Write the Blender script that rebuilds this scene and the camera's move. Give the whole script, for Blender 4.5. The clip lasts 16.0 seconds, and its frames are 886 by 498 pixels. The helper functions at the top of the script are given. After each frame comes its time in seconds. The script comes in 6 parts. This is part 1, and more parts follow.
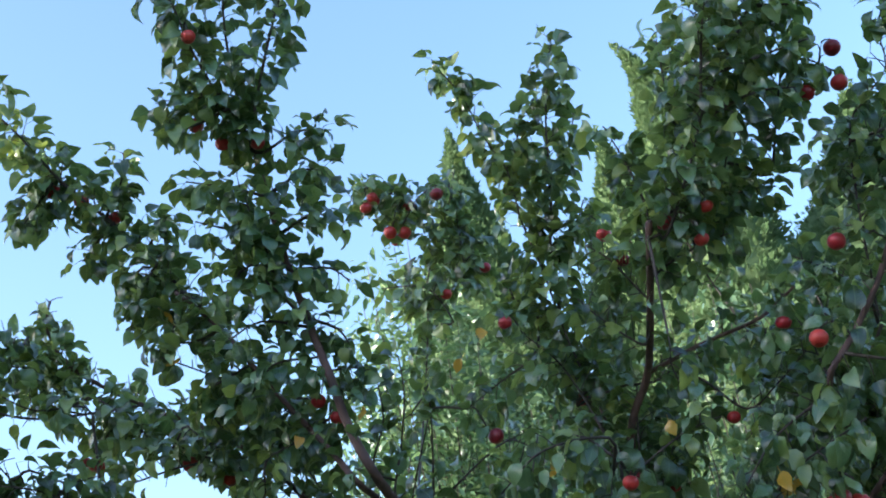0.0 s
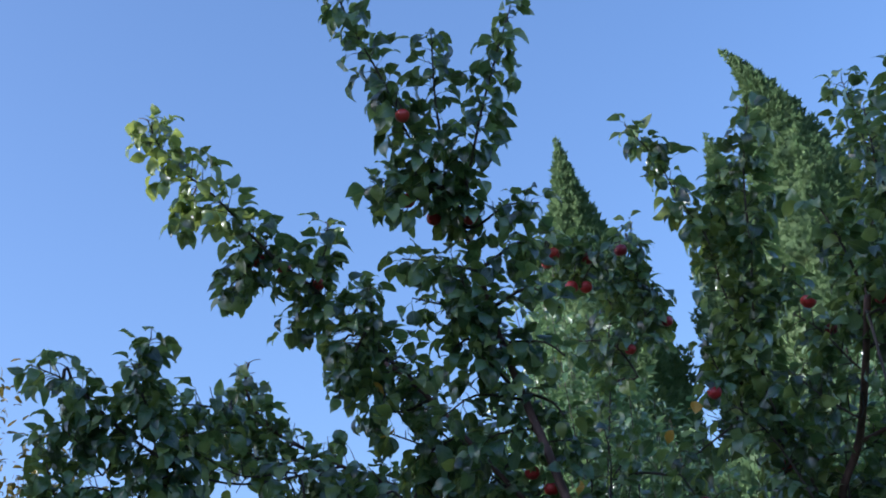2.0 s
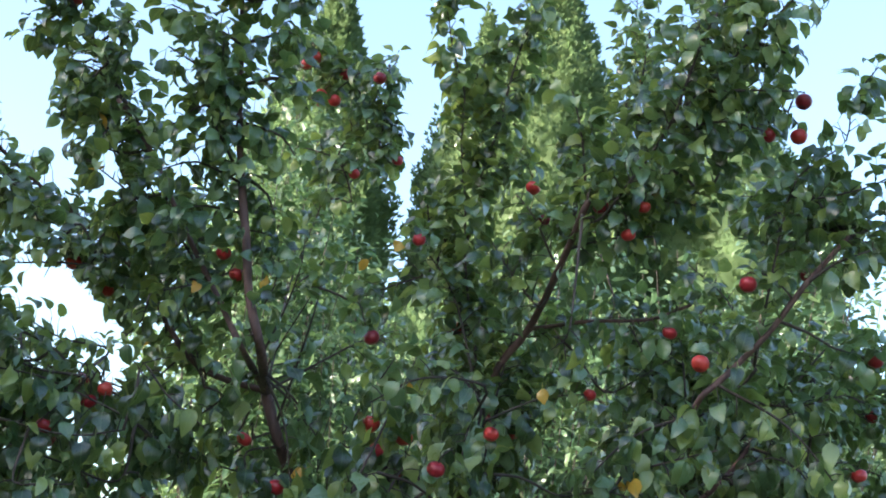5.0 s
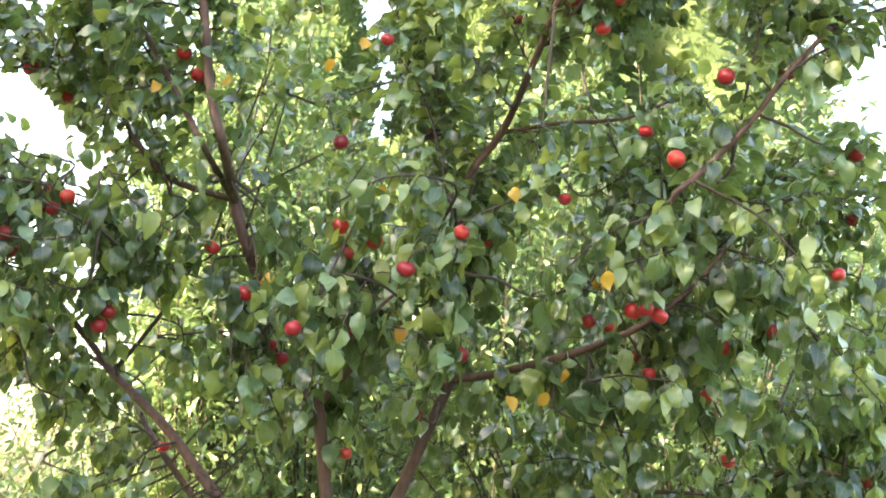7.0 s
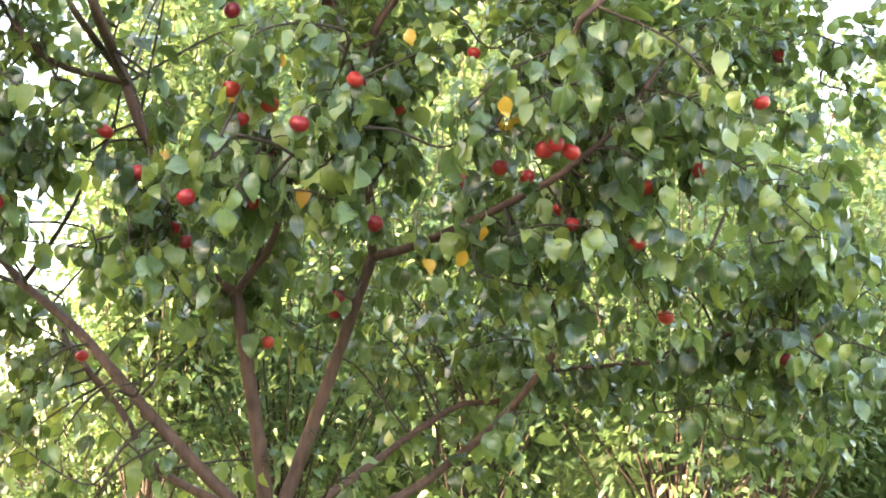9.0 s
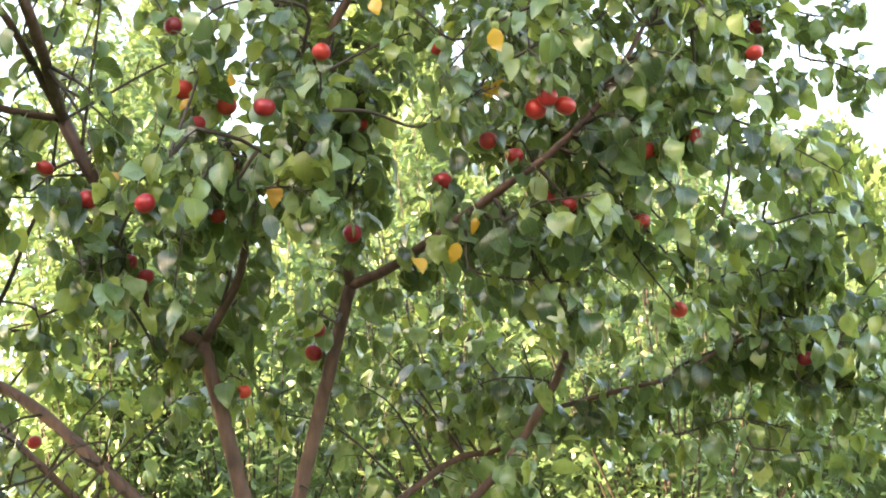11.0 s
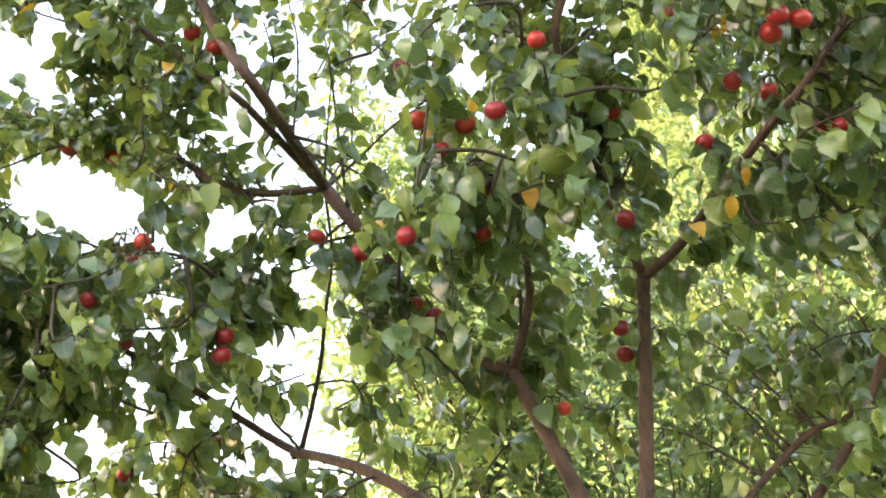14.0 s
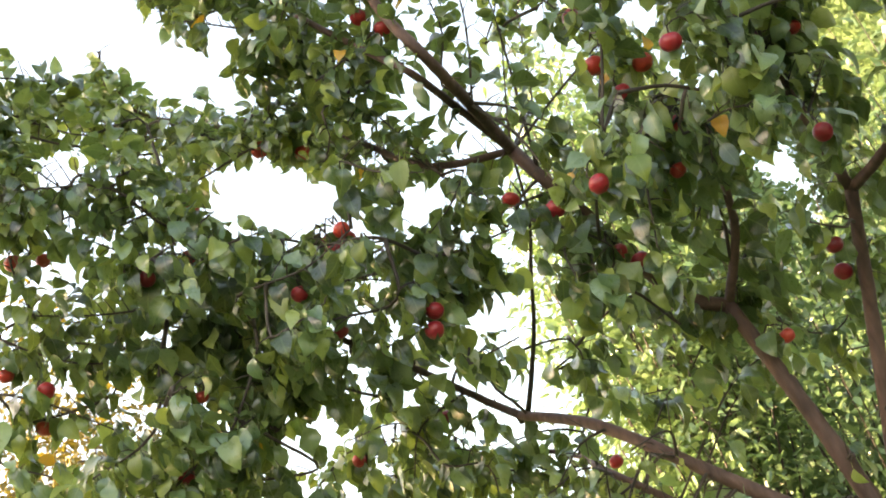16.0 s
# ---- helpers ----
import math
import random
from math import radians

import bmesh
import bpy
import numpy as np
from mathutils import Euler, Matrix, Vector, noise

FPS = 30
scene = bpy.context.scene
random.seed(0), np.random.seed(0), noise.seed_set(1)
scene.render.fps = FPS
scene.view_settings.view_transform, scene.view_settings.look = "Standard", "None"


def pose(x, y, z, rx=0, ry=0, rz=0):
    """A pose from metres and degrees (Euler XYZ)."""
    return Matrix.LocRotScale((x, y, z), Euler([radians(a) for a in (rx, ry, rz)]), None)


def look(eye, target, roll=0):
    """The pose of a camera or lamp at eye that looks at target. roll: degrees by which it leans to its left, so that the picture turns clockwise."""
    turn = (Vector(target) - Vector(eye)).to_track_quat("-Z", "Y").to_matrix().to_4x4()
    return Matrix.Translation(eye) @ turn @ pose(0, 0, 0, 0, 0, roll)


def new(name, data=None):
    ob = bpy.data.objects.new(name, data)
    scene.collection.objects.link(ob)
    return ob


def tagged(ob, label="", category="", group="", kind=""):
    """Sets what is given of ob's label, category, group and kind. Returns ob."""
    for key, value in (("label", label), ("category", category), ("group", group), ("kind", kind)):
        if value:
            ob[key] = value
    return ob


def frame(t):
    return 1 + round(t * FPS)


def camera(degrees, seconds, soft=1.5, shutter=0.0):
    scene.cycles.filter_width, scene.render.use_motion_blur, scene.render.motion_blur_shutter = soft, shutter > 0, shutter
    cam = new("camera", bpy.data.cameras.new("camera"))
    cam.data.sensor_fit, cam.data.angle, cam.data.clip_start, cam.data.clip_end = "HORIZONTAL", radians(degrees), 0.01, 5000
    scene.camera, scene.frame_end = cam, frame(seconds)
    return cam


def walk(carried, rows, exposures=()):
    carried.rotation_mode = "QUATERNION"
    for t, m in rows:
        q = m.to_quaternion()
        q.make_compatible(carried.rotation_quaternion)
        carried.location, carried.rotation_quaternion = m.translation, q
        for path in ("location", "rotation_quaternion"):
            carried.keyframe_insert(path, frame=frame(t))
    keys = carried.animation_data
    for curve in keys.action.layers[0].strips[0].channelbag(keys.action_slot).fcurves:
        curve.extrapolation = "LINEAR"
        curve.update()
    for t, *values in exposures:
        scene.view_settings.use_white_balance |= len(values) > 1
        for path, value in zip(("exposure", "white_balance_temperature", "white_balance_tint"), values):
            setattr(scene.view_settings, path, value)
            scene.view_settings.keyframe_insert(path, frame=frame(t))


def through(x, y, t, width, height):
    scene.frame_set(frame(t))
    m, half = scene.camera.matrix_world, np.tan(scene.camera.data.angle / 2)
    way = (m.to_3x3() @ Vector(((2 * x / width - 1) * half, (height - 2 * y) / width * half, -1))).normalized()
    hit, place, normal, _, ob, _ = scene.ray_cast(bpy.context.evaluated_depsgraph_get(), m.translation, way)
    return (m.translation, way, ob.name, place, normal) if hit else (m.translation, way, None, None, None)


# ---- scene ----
cam = camera(34.56, 16.0, soft=1.85)
PATH = [
    (0, (0.046, -0.180, 1.571), (-0.270, 1.627, 2.366), -10.31),
    (0.5, (0.011, -0.200, 1.600), (-0.361, 1.606, 2.376), -10.01),
    (1, (-0.072, -0.242, 1.678), (-0.489, 1.563, 2.430), -9.28),
    (1.5, (-0.154, -0.319, 1.733), (-0.593, 1.470, 2.513), -9.22),
    (2, (-0.208, -0.377, 1.789), (-0.645, 1.397, 2.602), -9.27),
    (2.5, (-0.241, -0.442, 1.840), (-0.644, 1.334, 2.668), -7.98),
    (3, (-0.257, -0.482, 1.840), (-0.602, 1.319, 2.638), -4.60),
    (3.5, (-0.250, -0.454, 1.831), (-0.520, 1.394, 2.546), -0.04),
    (4, (-0.261, -0.453, 1.827), (-0.451, 1.428, 2.480), 3.23),
    (4.5, (-0.263, -0.435, 1.798), (-0.387, 1.465, 2.410), 5.56),
    (5, (-0.244, -0.392, 1.758), (-0.316, 1.525, 2.324), 7.08),
    (5.2, (-0.234, -0.377, 1.741), (-0.287, 1.546, 2.289), 7.44),
    (7.3, (-0.171, -0.217, 1.604), (-0.206, 1.749, 1.965), 6.09),
    (7.5, (-0.166, -0.188, 1.573), (-0.198, 1.780, 1.930), 6.08),
    (8, (-0.117, -0.124, 1.519), (-0.141, 1.846, 1.863), 5.70),
    (8.5, (-0.025, -0.073, 1.469), (-0.043, 1.899, 1.801), 4.30),
    (9, (0.052, 0.007, 1.396), (0.031, 1.978, 1.738), 1.70),
    (9.2, (0.053, 0.045, 1.368), (0.033, 2.014, 1.721), 0.67),
    (11.3, (-0.141, 0.521, 0.963), (-0.053, 2.408, 1.621), -6.52),
    (11.5, (-0.110, 0.554, 0.946), (-0.055, 2.432, 1.632), -7.21),
    (12, (-0.029, 0.596, 0.906), (-0.053, 2.459, 1.635), -8.32),
    (12.5, (0.008, 0.621, 0.884), (-0.093, 2.471, 1.638), -9.41),
    (13, (0.029, 0.641, 0.863), (-0.152, 2.473, 1.645), -11.11),
    (13.5, (0.017, 0.639, 0.854), (-0.244, 2.456, 1.647), -13.11),
    (14, (-0.003, 0.636, 0.844), (-0.356, 2.440, 1.634), -15.47),
    (14.5, (-0.012, 0.648, 0.844), (-0.458, 2.430, 1.633), -17.32),
    (15, (-0.022, 0.653, 0.832), (-0.542, 2.408, 1.638), -18.67),
    (15.5, (-0.014, 0.656, 0.833), (-0.586, 2.392, 1.645), -20.21),
    (16, (-0.009, 0.664, 0.832), (-0.630, 2.375, 1.661), -20.46),
]
# the camera opens up as it turns from the sky to the shaded leaves
walk(cam, [(t, look(eye, target, roll)) for t, eye, target, roll in PATH], [
    (0.0, 2.2, 5950, 10), (0.5, 1.85, 5800, 10), (1.0, 1.62, 5600, 12), (1.7, 1.28, 5300, 17), (3.5, 1.2, 5300, 18), (4.3, 1.62, 5500, 16), (4.7, 2.0, 5950, 15), (5.2, 2.95, 6800, 12),
    (7.3, 3.95, 9400, 15), (9.0, 4.05, 9800, 15), (12.0, 3.97, 10500, 15), (13.7, 3.95, 10900, 16), (16.0, 3.55, 11000, 16)])

# ---- sky and sun: a low sun, clear sky ----
SUN_EL, SUN_AZ = radians(16), radians(-116)   # azimuth from +y towards +x
world = bpy.data.worlds.new("sky")
scene.world = world
world.use_nodes = True
wn = world.node_tree.nodes
sky = wn.new("ShaderNodeTexSky")
sky.sky_type, sky.sun_disc = "NISHITA", False
sky.sun_elevation, sky.sun_rotation = SUN_EL, SUN_AZ
sky.air_density, sky.dust_density, sky.ozone_density = 1.0, 2.6, 2.2
wn["Background"].inputs["Strength"].default_value = 0.12
world.node_tree.links.new(sky.outputs["Color"], wn["Background"].inputs["Color"])
sun_data = bpy.data.lights.new("sun", "SUN")
sun_data.energy, sun_data.angle, sun_data.color = 2.6, radians(0.6), (1.0, 0.92, 0.80)
to_sun = Vector((math.sin(SUN_AZ) * math.cos(SUN_EL), math.cos(SUN_AZ) * math.cos(SUN_EL), math.sin(SUN_EL)))
sun = new("sun", sun_data)
sun.matrix_world = look(to_sun * 60, (0, 0, 0))


# ---- materials ----
def material(name):
    m = bpy.data.materials.new(name)
    m.use_nodes = True
    return m, m.node_tree.nodes, m.node_tree.links, m.node_tree.nodes["Principled BSDF"]


def math_node(n, l, op, a, b=None):
    k = n.new("ShaderNodeMath")
    k.operation = op
    for i, v in enumerate((a, b)):
        if v is None:
            continue
        if isinstance(v, (int, float)):
            k.inputs[i].default_value = v
        else:
            l.new(v, k.inputs[i])
    return k.outputs[0]


def ramp(n, l, fac, stops):
    r = n.new("ShaderNodeValToRGB")
    while len(r.color_ramp.elements) < len(stops):
        r.color_ramp.elements.new(0.5)
    for e, (p, c) in zip(r.color_ramp.elements, stops):
        e.position, e.color = p, (*c, 1)
    l.new(fac, r.inputs[0])
    return r.outputs[0]


def noise_node(n, l, scale, detail=3.0, coords="Object"):
    tc, k = n.new("ShaderNodeTexCoord"), n.new("ShaderNodeTexNoise")
    k.inputs["Scale"].default_value, k.inputs["Detail"].default_value = scale, detail
    l.new(tc.outputs[coords], k.inputs["Vector"])
    return k.outputs["Fac"]


def bump(n, l, bsdf, height, strength, distance):
    b = n.new("ShaderNodeBump")
    b.inputs["Strength"].default_value, b.inputs["Distance"].default_value = strength, distance
    l.new(height, b.inputs["Height"])
    l.new(b.outputs[0], bsdf.inputs["Normal"])


def piece_random(n, l):
    """A number of its own for every leaf, loose or joined."""
    g, o = n.new("ShaderNodeNewGeometry"), n.new("ShaderNodeObjectInfo")
    return math_node(n, l, "FRACT", math_node(n, l, "ADD", g.outputs["Random Per Island"], o.outputs["Random"]))


def leaf_material(name, stops, glow, rough=0.42, share=0.35, vein=0.25, gloss=1.0, through=0.75):
    """Waxy leaf: colour by leaf, paler midrib and side veins, light shining through."""
    m, n, l, b = material(name)
    rnd = piece_random(n, l)
    col = ramp(n, l, rnd, stops)
    uv, sep = n.new("ShaderNodeUVMap"), n.new("ShaderNodeSeparateXYZ")
    l.new(uv.outputs[0], sep.inputs[0])
    across = math_node(n, l, "ABSOLUTE", math_node(n, l, "SUBTRACT", sep.outputs[1], 0.5))
    rib = math_node(n, l, "LESS_THAN", across, 0.025)
    side = math_node(n, l, "SINE", math_node(n, l, "MULTIPLY", math_node(n, l, "SUBTRACT", sep.outputs[0], math_node(n, l, "MULTIPLY", across, 0.7)), 44.0))
    side = math_node(n, l, "MULTIPLY", math_node(n, l, "GREATER_THAN", side, 0.86), 0.45)
    line = math_node(n, l, "MINIMUM", math_node(n, l, "ADD", rib, side), 1.0)
    mottle = noise_node(n, l, 55.0)
    mix = n.new("ShaderNodeMixRGB")
    mix.blend_type = "MULTIPLY"
    mix.inputs[0].default_value = 0.5
    l.new(col, mix.inputs[1])
    l.new(ramp(n, l, mottle, [(0.3, (0.65, 0.7, 0.6)), (0.7, (1.25, 1.2, 1.1))]), mix.inputs[2])
    vm = n.new("ShaderNodeMixRGB")
    l.new(math_node(n, l, "MULTIPLY", line, vein), vm.inputs[0])
    l.new(mix.outputs[0], vm.inputs[1])
    vm.inputs[2].default_value = (0.26, 0.34, 0.13, 1)
    l.new(vm.outputs[0], b.inputs["Base Color"])
    l.new(math_node(n, l, "ADD", math_node(n, l, "MULTIPLY", mottle, 0.25), rough - 0.12), b.inputs["Roughness"])
    b.inputs["Specular IOR Level"].default_value = gloss
    b.inputs["Coat Weight"].default_value, b.inputs["Coat Roughness"].default_value = 0.85 * gloss, 0.25
    bump(n, l, b, math_node(n, l, "ADD", math_node(n, l, "MULTIPLY", side, -0.4), mottle), 0.2, 0.002)
    tr, ms = n.new("ShaderNodeBsdfTranslucent"), n.new("ShaderNodeMixShader")
    tint = n.new("ShaderNodeMixRGB")
    tint.blend_type = "MIX"
    tint.inputs[0].default_value = through
    l.new(vm.outputs[0], tint.inputs[1])
    tint.inputs[2].default_value = (*glow, 1)
    l.new(tint.outputs[0], tr.inputs[0])
    ms.inputs[0].default_value = share
    l.new(b.outputs[0], ms.inputs[1])
    l.new(tr.outputs[0], ms.inputs[2])
    l.new(ms.outputs[0], n["Material Output"].inputs[0])
    return m


# leaf tones spread wide, partly in place of crown shade and sky sheen
LEAF = leaf_material("apple leaf", [(0.0, (0.008, 0.028, 0.014)), (0.36, (0.018, 0.058, 0.027)), (0.5, (0.080, 0.156, 0.072)), (0.72, (0.150, 0.246, 0.130)), (0.86, (0.222, 0.295, 0.098)), (1.0, (0.31, 0.37, 0.12))], (0.42, 0.54, 0.09), rough=0.30, share=0.34, gloss=0.72, through=0.5)
# pale young colour; at the leaning arm's tip it stands in for sunlight
YOUNG_SUNLIT = leaf_material("young and sunlit leaf", [(0.0, (0.12, 0.19, 0.045)), (1.0, (0.24, 0.28, 0.08))], (0.42, 0.50, 0.10), share=0.42, gloss=0.5)
YELLOW = leaf_material("yellow leaf", [(0.0, (0.66, 0.30, 0.025)), (1.0, (0.70, 0.42, 0.06))], (0.85, 0.45, 0.05), rough=0.5)
BUSH_LEAF = leaf_material("bush leaf", [(0.0, (0.030, 0.078, 0.036)), (0.6, (0.105, 0.195, 0.082)), (1.0, (0.220, 0.300, 0.140))], (0.23, 0.36, 0.135), share=0.36, vein=0.1, gloss=0.7)
# the yellow of low sun is put into this leaf colour
SUN_YELLOW = leaf_material("sun-yellow leaf", [(0.0, (0.045, 0.055, 0.016)), (0.5, (0.10, 0.085, 0.018)), (1.0, (0.17, 0.115, 0.02))], (0.20, 0.15, 0.02), rough=0.5, share=0.35, vein=0.1, gloss=0.5)
FROND = leaf_material("conifer frond", [(0.0, (0.090, 0.155, 0.063)), (0.6, (0.120, 0.192, 0.084)), (1.0, (0.152, 0.224, 0.108))], (0.168, 0.240, 0.11), rough=0.8, share=0.45, vein=0.0, gloss=0.1)


def bark_material(name, low, high):
    m, n, l, b = material(name)
    tc, mp = n.new("ShaderNodeTexCoord"), n.new("ShaderNodeMapping")
    mp.inputs["Scale"].default_value = (60, 60, 14)
    k = n.new("ShaderNodeTexNoise")
    k.inputs["Scale"].default_value, k.inputs["Detail"].default_value = 1.0, 5.0
    l.new(tc.outputs["Object"], mp.inputs[0])
    l.new(mp.outputs[0], k.inputs["Vector"])
    big = noise_node(n, l, 9.0)
    f = math_node(n, l, "MULTIPLY", math_node(n, l, "ADD", k.outputs["Fac"], big), 0.5)
    l.new(ramp(n, l, f, [(0.32, low), (0.66, high)]), b.inputs["Base Color"])
    b.inputs["Roughness"].default_value = 0.72
    bump(n, l, b, k.outputs["Fac"], 0.6, 0.006)
    return m


BARK = bark_material("apple bark", (0.046, 0.022, 0.018), (0.152, 0.080, 0.066))
TWIG = bark_material("twig bark", (0.026, 0.018, 0.014), (0.072, 0.049, 0.038))


def apple_material():
    m, n, l, b = material("red apple skin")
    rnd = n.new("ShaderNodeObjectInfo").outputs["Random"]
    patch, fine = noise_node(n, l, 26.0), noise_node(n, l, 190.0)
    f = math_node(n, l, "ADD", math_node(n, l, "MULTIPLY", patch, 0.7), math_node(n, l, "MULTIPLY", rnd, 0.45))
    c = ramp(n, l, f, [(0.30, (0.16, 0.009, 0.020)), (0.58, (0.42, 0.020, 0.030)), (0.80, (0.56, 0.048, 0.038)), (1.0, (0.62, 0.15, 0.070))])
    mx = n.new("ShaderNodeMixRGB")
    mx.blend_type = "MULTIPLY"
    mx.inputs[0].default_value = 0.35
    l.new(c, mx.inputs[1])
    l.new(ramp(n, l, fine, [(0.35, (0.7, 0.6, 0.6)), (0.65, (1.1, 1.1, 1.1))]), mx.inputs[2])
    l.new(mx.outputs[0], b.inputs["Base Color"])
    b.inputs["Roughness"].default_value = 0.34
    b.inputs["Subsurface Weight"].default_value = 0.08
    b.inputs["Subsurface Radius"].default_value = (0.01, 0.004, 0.002)
    return m


APPLE = apple_material()


def mottled(name, low, high, scale, rough=0.9, strength=0.4, distance=0.02):
    m, n, l, b = material(name)
    f = math_node(n, l, "MULTIPLY", math_node(n, l, "ADD", noise_node(n, l, scale, 6.0), noise_node(n, l, scale * 0.08)), 0.5)
    l.new(ramp(n, l, f, [(0.35, low), (0.65, high)]), b.inputs["Base Color"])
    b.inputs["Roughness"].default_value = rough
    bump(n, l, b, noise_node(n, l, scale * 2), strength, distance)
    return m


GRASS = mottled("meadow ground", (0.035, 0.060, 0.018), (0.11, 0.13, 0.045), 6.0)
PLASTER = mottled("plain plaster", (0.50, 0.46, 0.40), (0.62, 0.58, 0.52), 3.0)


# ---- mesh helpers ----
def part(name, mesh, mat, parent=None, label=""):
    if not isinstance(mesh, bpy.types.Mesh):
        bm, mesh = mesh, bpy.data.meshes.new(name)
        bm.to_mesh(mesh)
        bm.free()
    if mat and not mesh.materials:
        mesh.materials.append(mat)
    ob = new(name, mesh)
    ob.parent = parent
    return tagged(ob, label)


def smooth_line(pts, step):
    """A line of even steps that glides through the points."""
    p = [np.array(q, float) for q in pts]
    p = [2 * p[0] - p[1]] + p + [2 * p[-1] - p[-2]]
    out = []
    for a, b, c, d in zip(p, p[1:], p[2:], p[3:]):
        n = max(2, int(np.linalg.norm(c - b) / step))
        for k in range(n):
            t = k / n
            out.append(0.5 * (2 * b + (c - a) * t + (2 * a - 5 * b + 4 * c - d) * t * t + (3 * b - a - 3 * c + d) * t ** 3))
    out.append(p[-2])
    return np.array(out)


def frame_at(d):
    d = d / (np.linalg.norm(d) + 1e-9)
    s = np.cross(d, (0, 0, 1) if abs(d[2]) < 0.9 else (1, 0, 0))
    s /= np.linalg.norm(s)
    return d, s, np.cross(d, s)


def tube_arrays(line, r0, r1, sides, rough=0.06, rng=None):
    """Vertices and faces of a tapered, slightly uneven stem."""
    verts, faces, n = [], [], len(line)
    for i, p in enumerate(line):
        d, s, u = frame_at(line[min(i + 1, n - 1)] - line[max(i - 1, 0)])
        r = r0 + (r1 - r0) * i / (n - 1)
        for k in range(sides):
            a = 2 * math.pi * k / sides
            rr = r * (1 + rough * (rng.standard_normal() if rng else 0))
            verts.append(p + rr * (math.cos(a) * s + math.sin(a) * u))
    for i in range(n - 1):
        for k in range(sides):
            a, b = i * sides + k, i * sides + (k + 1) % sides
            faces.append((a, b, b + sides, a + sides))
    faces.append(tuple(range(sides))[::-1])
    faces.append(tuple(range((n - 1) * sides, n * sides)))
    return verts, faces


def mesh_of(name, verts, faces, smooth=True):
    me = bpy.data.meshes.new(name)
    me.from_pydata([tuple(v) for v in verts], [], faces)
    if smooth:
        me.polygons.foreach_set("use_smooth", np.ones(len(me.polygons), bool))
    me.update()
    return me


# ---- leaves ----
ROWS_U = np.array([-0.38, 0.0, 0.05, 0.13, 0.23, 0.34, 0.45, 0.56, 0.67, 0.78, 0.88, 0.95, 1.0])
HALF = np.array([0.012, 0.022, 0.17, 0.27, 0.365, 0.355, 0.375, 0.305, 0.265, 0.165, 0.105, 0.038, 0.006])
PLAIN = np.array([1, 4, 8, 12])   # the rows that a far leaf keeps


def leaf_faces(rows):
    return np.array([(3 * i + j, 3 * i + j + 1, 3 * i + j + 4, 3 * i + j + 3) for i in range(rows - 1) for j in (0, 1)])


def leaf_shape(curl, fold, twist, wide=1.0, wave=0.0, rows=slice(None)):
    """One broad pointed leaf with its stalk along x, 1 long; curl is the angle by which it arches down, fold lifts its halves."""
    out = []
    for u, h in zip(ROWS_U[rows], HALF[rows]):
        t = max(u, 0.0)
        b = curl * t
        px = math.sin(b) / curl if u > 0 else u
        pz = -(1 - math.cos(b)) / curl if u > 0 else 0.0
        a = twist * t
        for j in (-1, 0, 1):
            y = j * h * wide
            lift = (fold * abs(y) * (1 - 0.4 * t) if u > 0 else 0) + wave * math.sin(6 * u + 1.3 * j) * abs(y)
            ty, tz = y * math.cos(a) - lift * math.sin(a), y * math.sin(a) + lift * math.cos(a)
            out.append((px + tz * math.sin(b), ty, pz + tz * math.cos(b)))
    return np.array(out)


def leaf_uv(count):
    rows = PLAIN if count == len(PLAIN) else slice(None)
    return np.array([(max(u, 0.0), 0.5 + j * h) for u, h in zip(ROWS_U[rows], HALF[rows]) for j in (-1, 0, 1)])


shape_rng = np.random.default_rng(5)
# the later ones arch over more
APPLE_SHAPES = [leaf_shape(shape_rng.uniform(0.15, 0.8) + 0.06 * k, shape_rng.uniform(-0.25, 0.6), shape_rng.uniform(-0.6, 0.6), shape_rng.uniform(0.68, 0.98), shape_rng.uniform(-0.45, 0.45)) for k in range(20)]
NARROW_SHAPES = [leaf_shape(shape_rng.uniform(0.2, 1.2), shape_rng.uniform(0.0, 0.5), shape_rng.uniform(-0.5, 0.5), shape_rng.uniform(0.42, 0.60), 0.0, PLAIN) for _ in range(8)]


def set_uv(me, per_vertex):
    uv = me.uv_layers.new(name="UVMap")
    loops = np.empty(len(me.loops), np.int32)
    me.loops.foreach_get("vertex_index", loops)
    uv.data.foreach_set("uv", per_vertex[loops].astype(np.float32).ravel())


def leaves_mesh(name, leaves, shapes):
    """All given leaves (place, x axis, z axis, length, shape) as one mesh."""
    n, k = len(leaves), len(shapes[0])
    verts = np.empty((n, k, 3))
    for i, (p, x, z, size, which) in enumerate(leaves):
        y = np.cross(z, x)
        verts[i] = p + size * (shapes[which] @ np.array([x, y, z]))
    faces = (leaf_faces(k // 3)[None] + k * np.arange(n)[:, None, None]).reshape(-1, 4)
    me = mesh_of(name, verts.reshape(-1, 3), faces.tolist())
    set_uv(me, np.tile(leaf_uv(k // 3), (n, 1)))
    return me


def leaf_axes(d, up):
    d = d / np.linalg.norm(d)
    z = up - d * (up @ d)
    return d, z / (np.linalg.norm(z) + 1e-9)


# ---- setting ----
ground_mesh = bpy.data.meshes.new("ground")
gb = bmesh.new()
bmesh.ops.create_grid(gb, x_segments=60, y_segments=60, size=400)
for v in gb.verts:
    far = math.hypot(v.co.x, v.co.y)
    v.co.z = 0.05 * noise.noise(v.co * 0.3) * min(1, far / 30) - 0.002
ground = part("ground", gb, GRASS)
tagged(ground, "mown garden ground of short green grass", "ground", kind="structure")
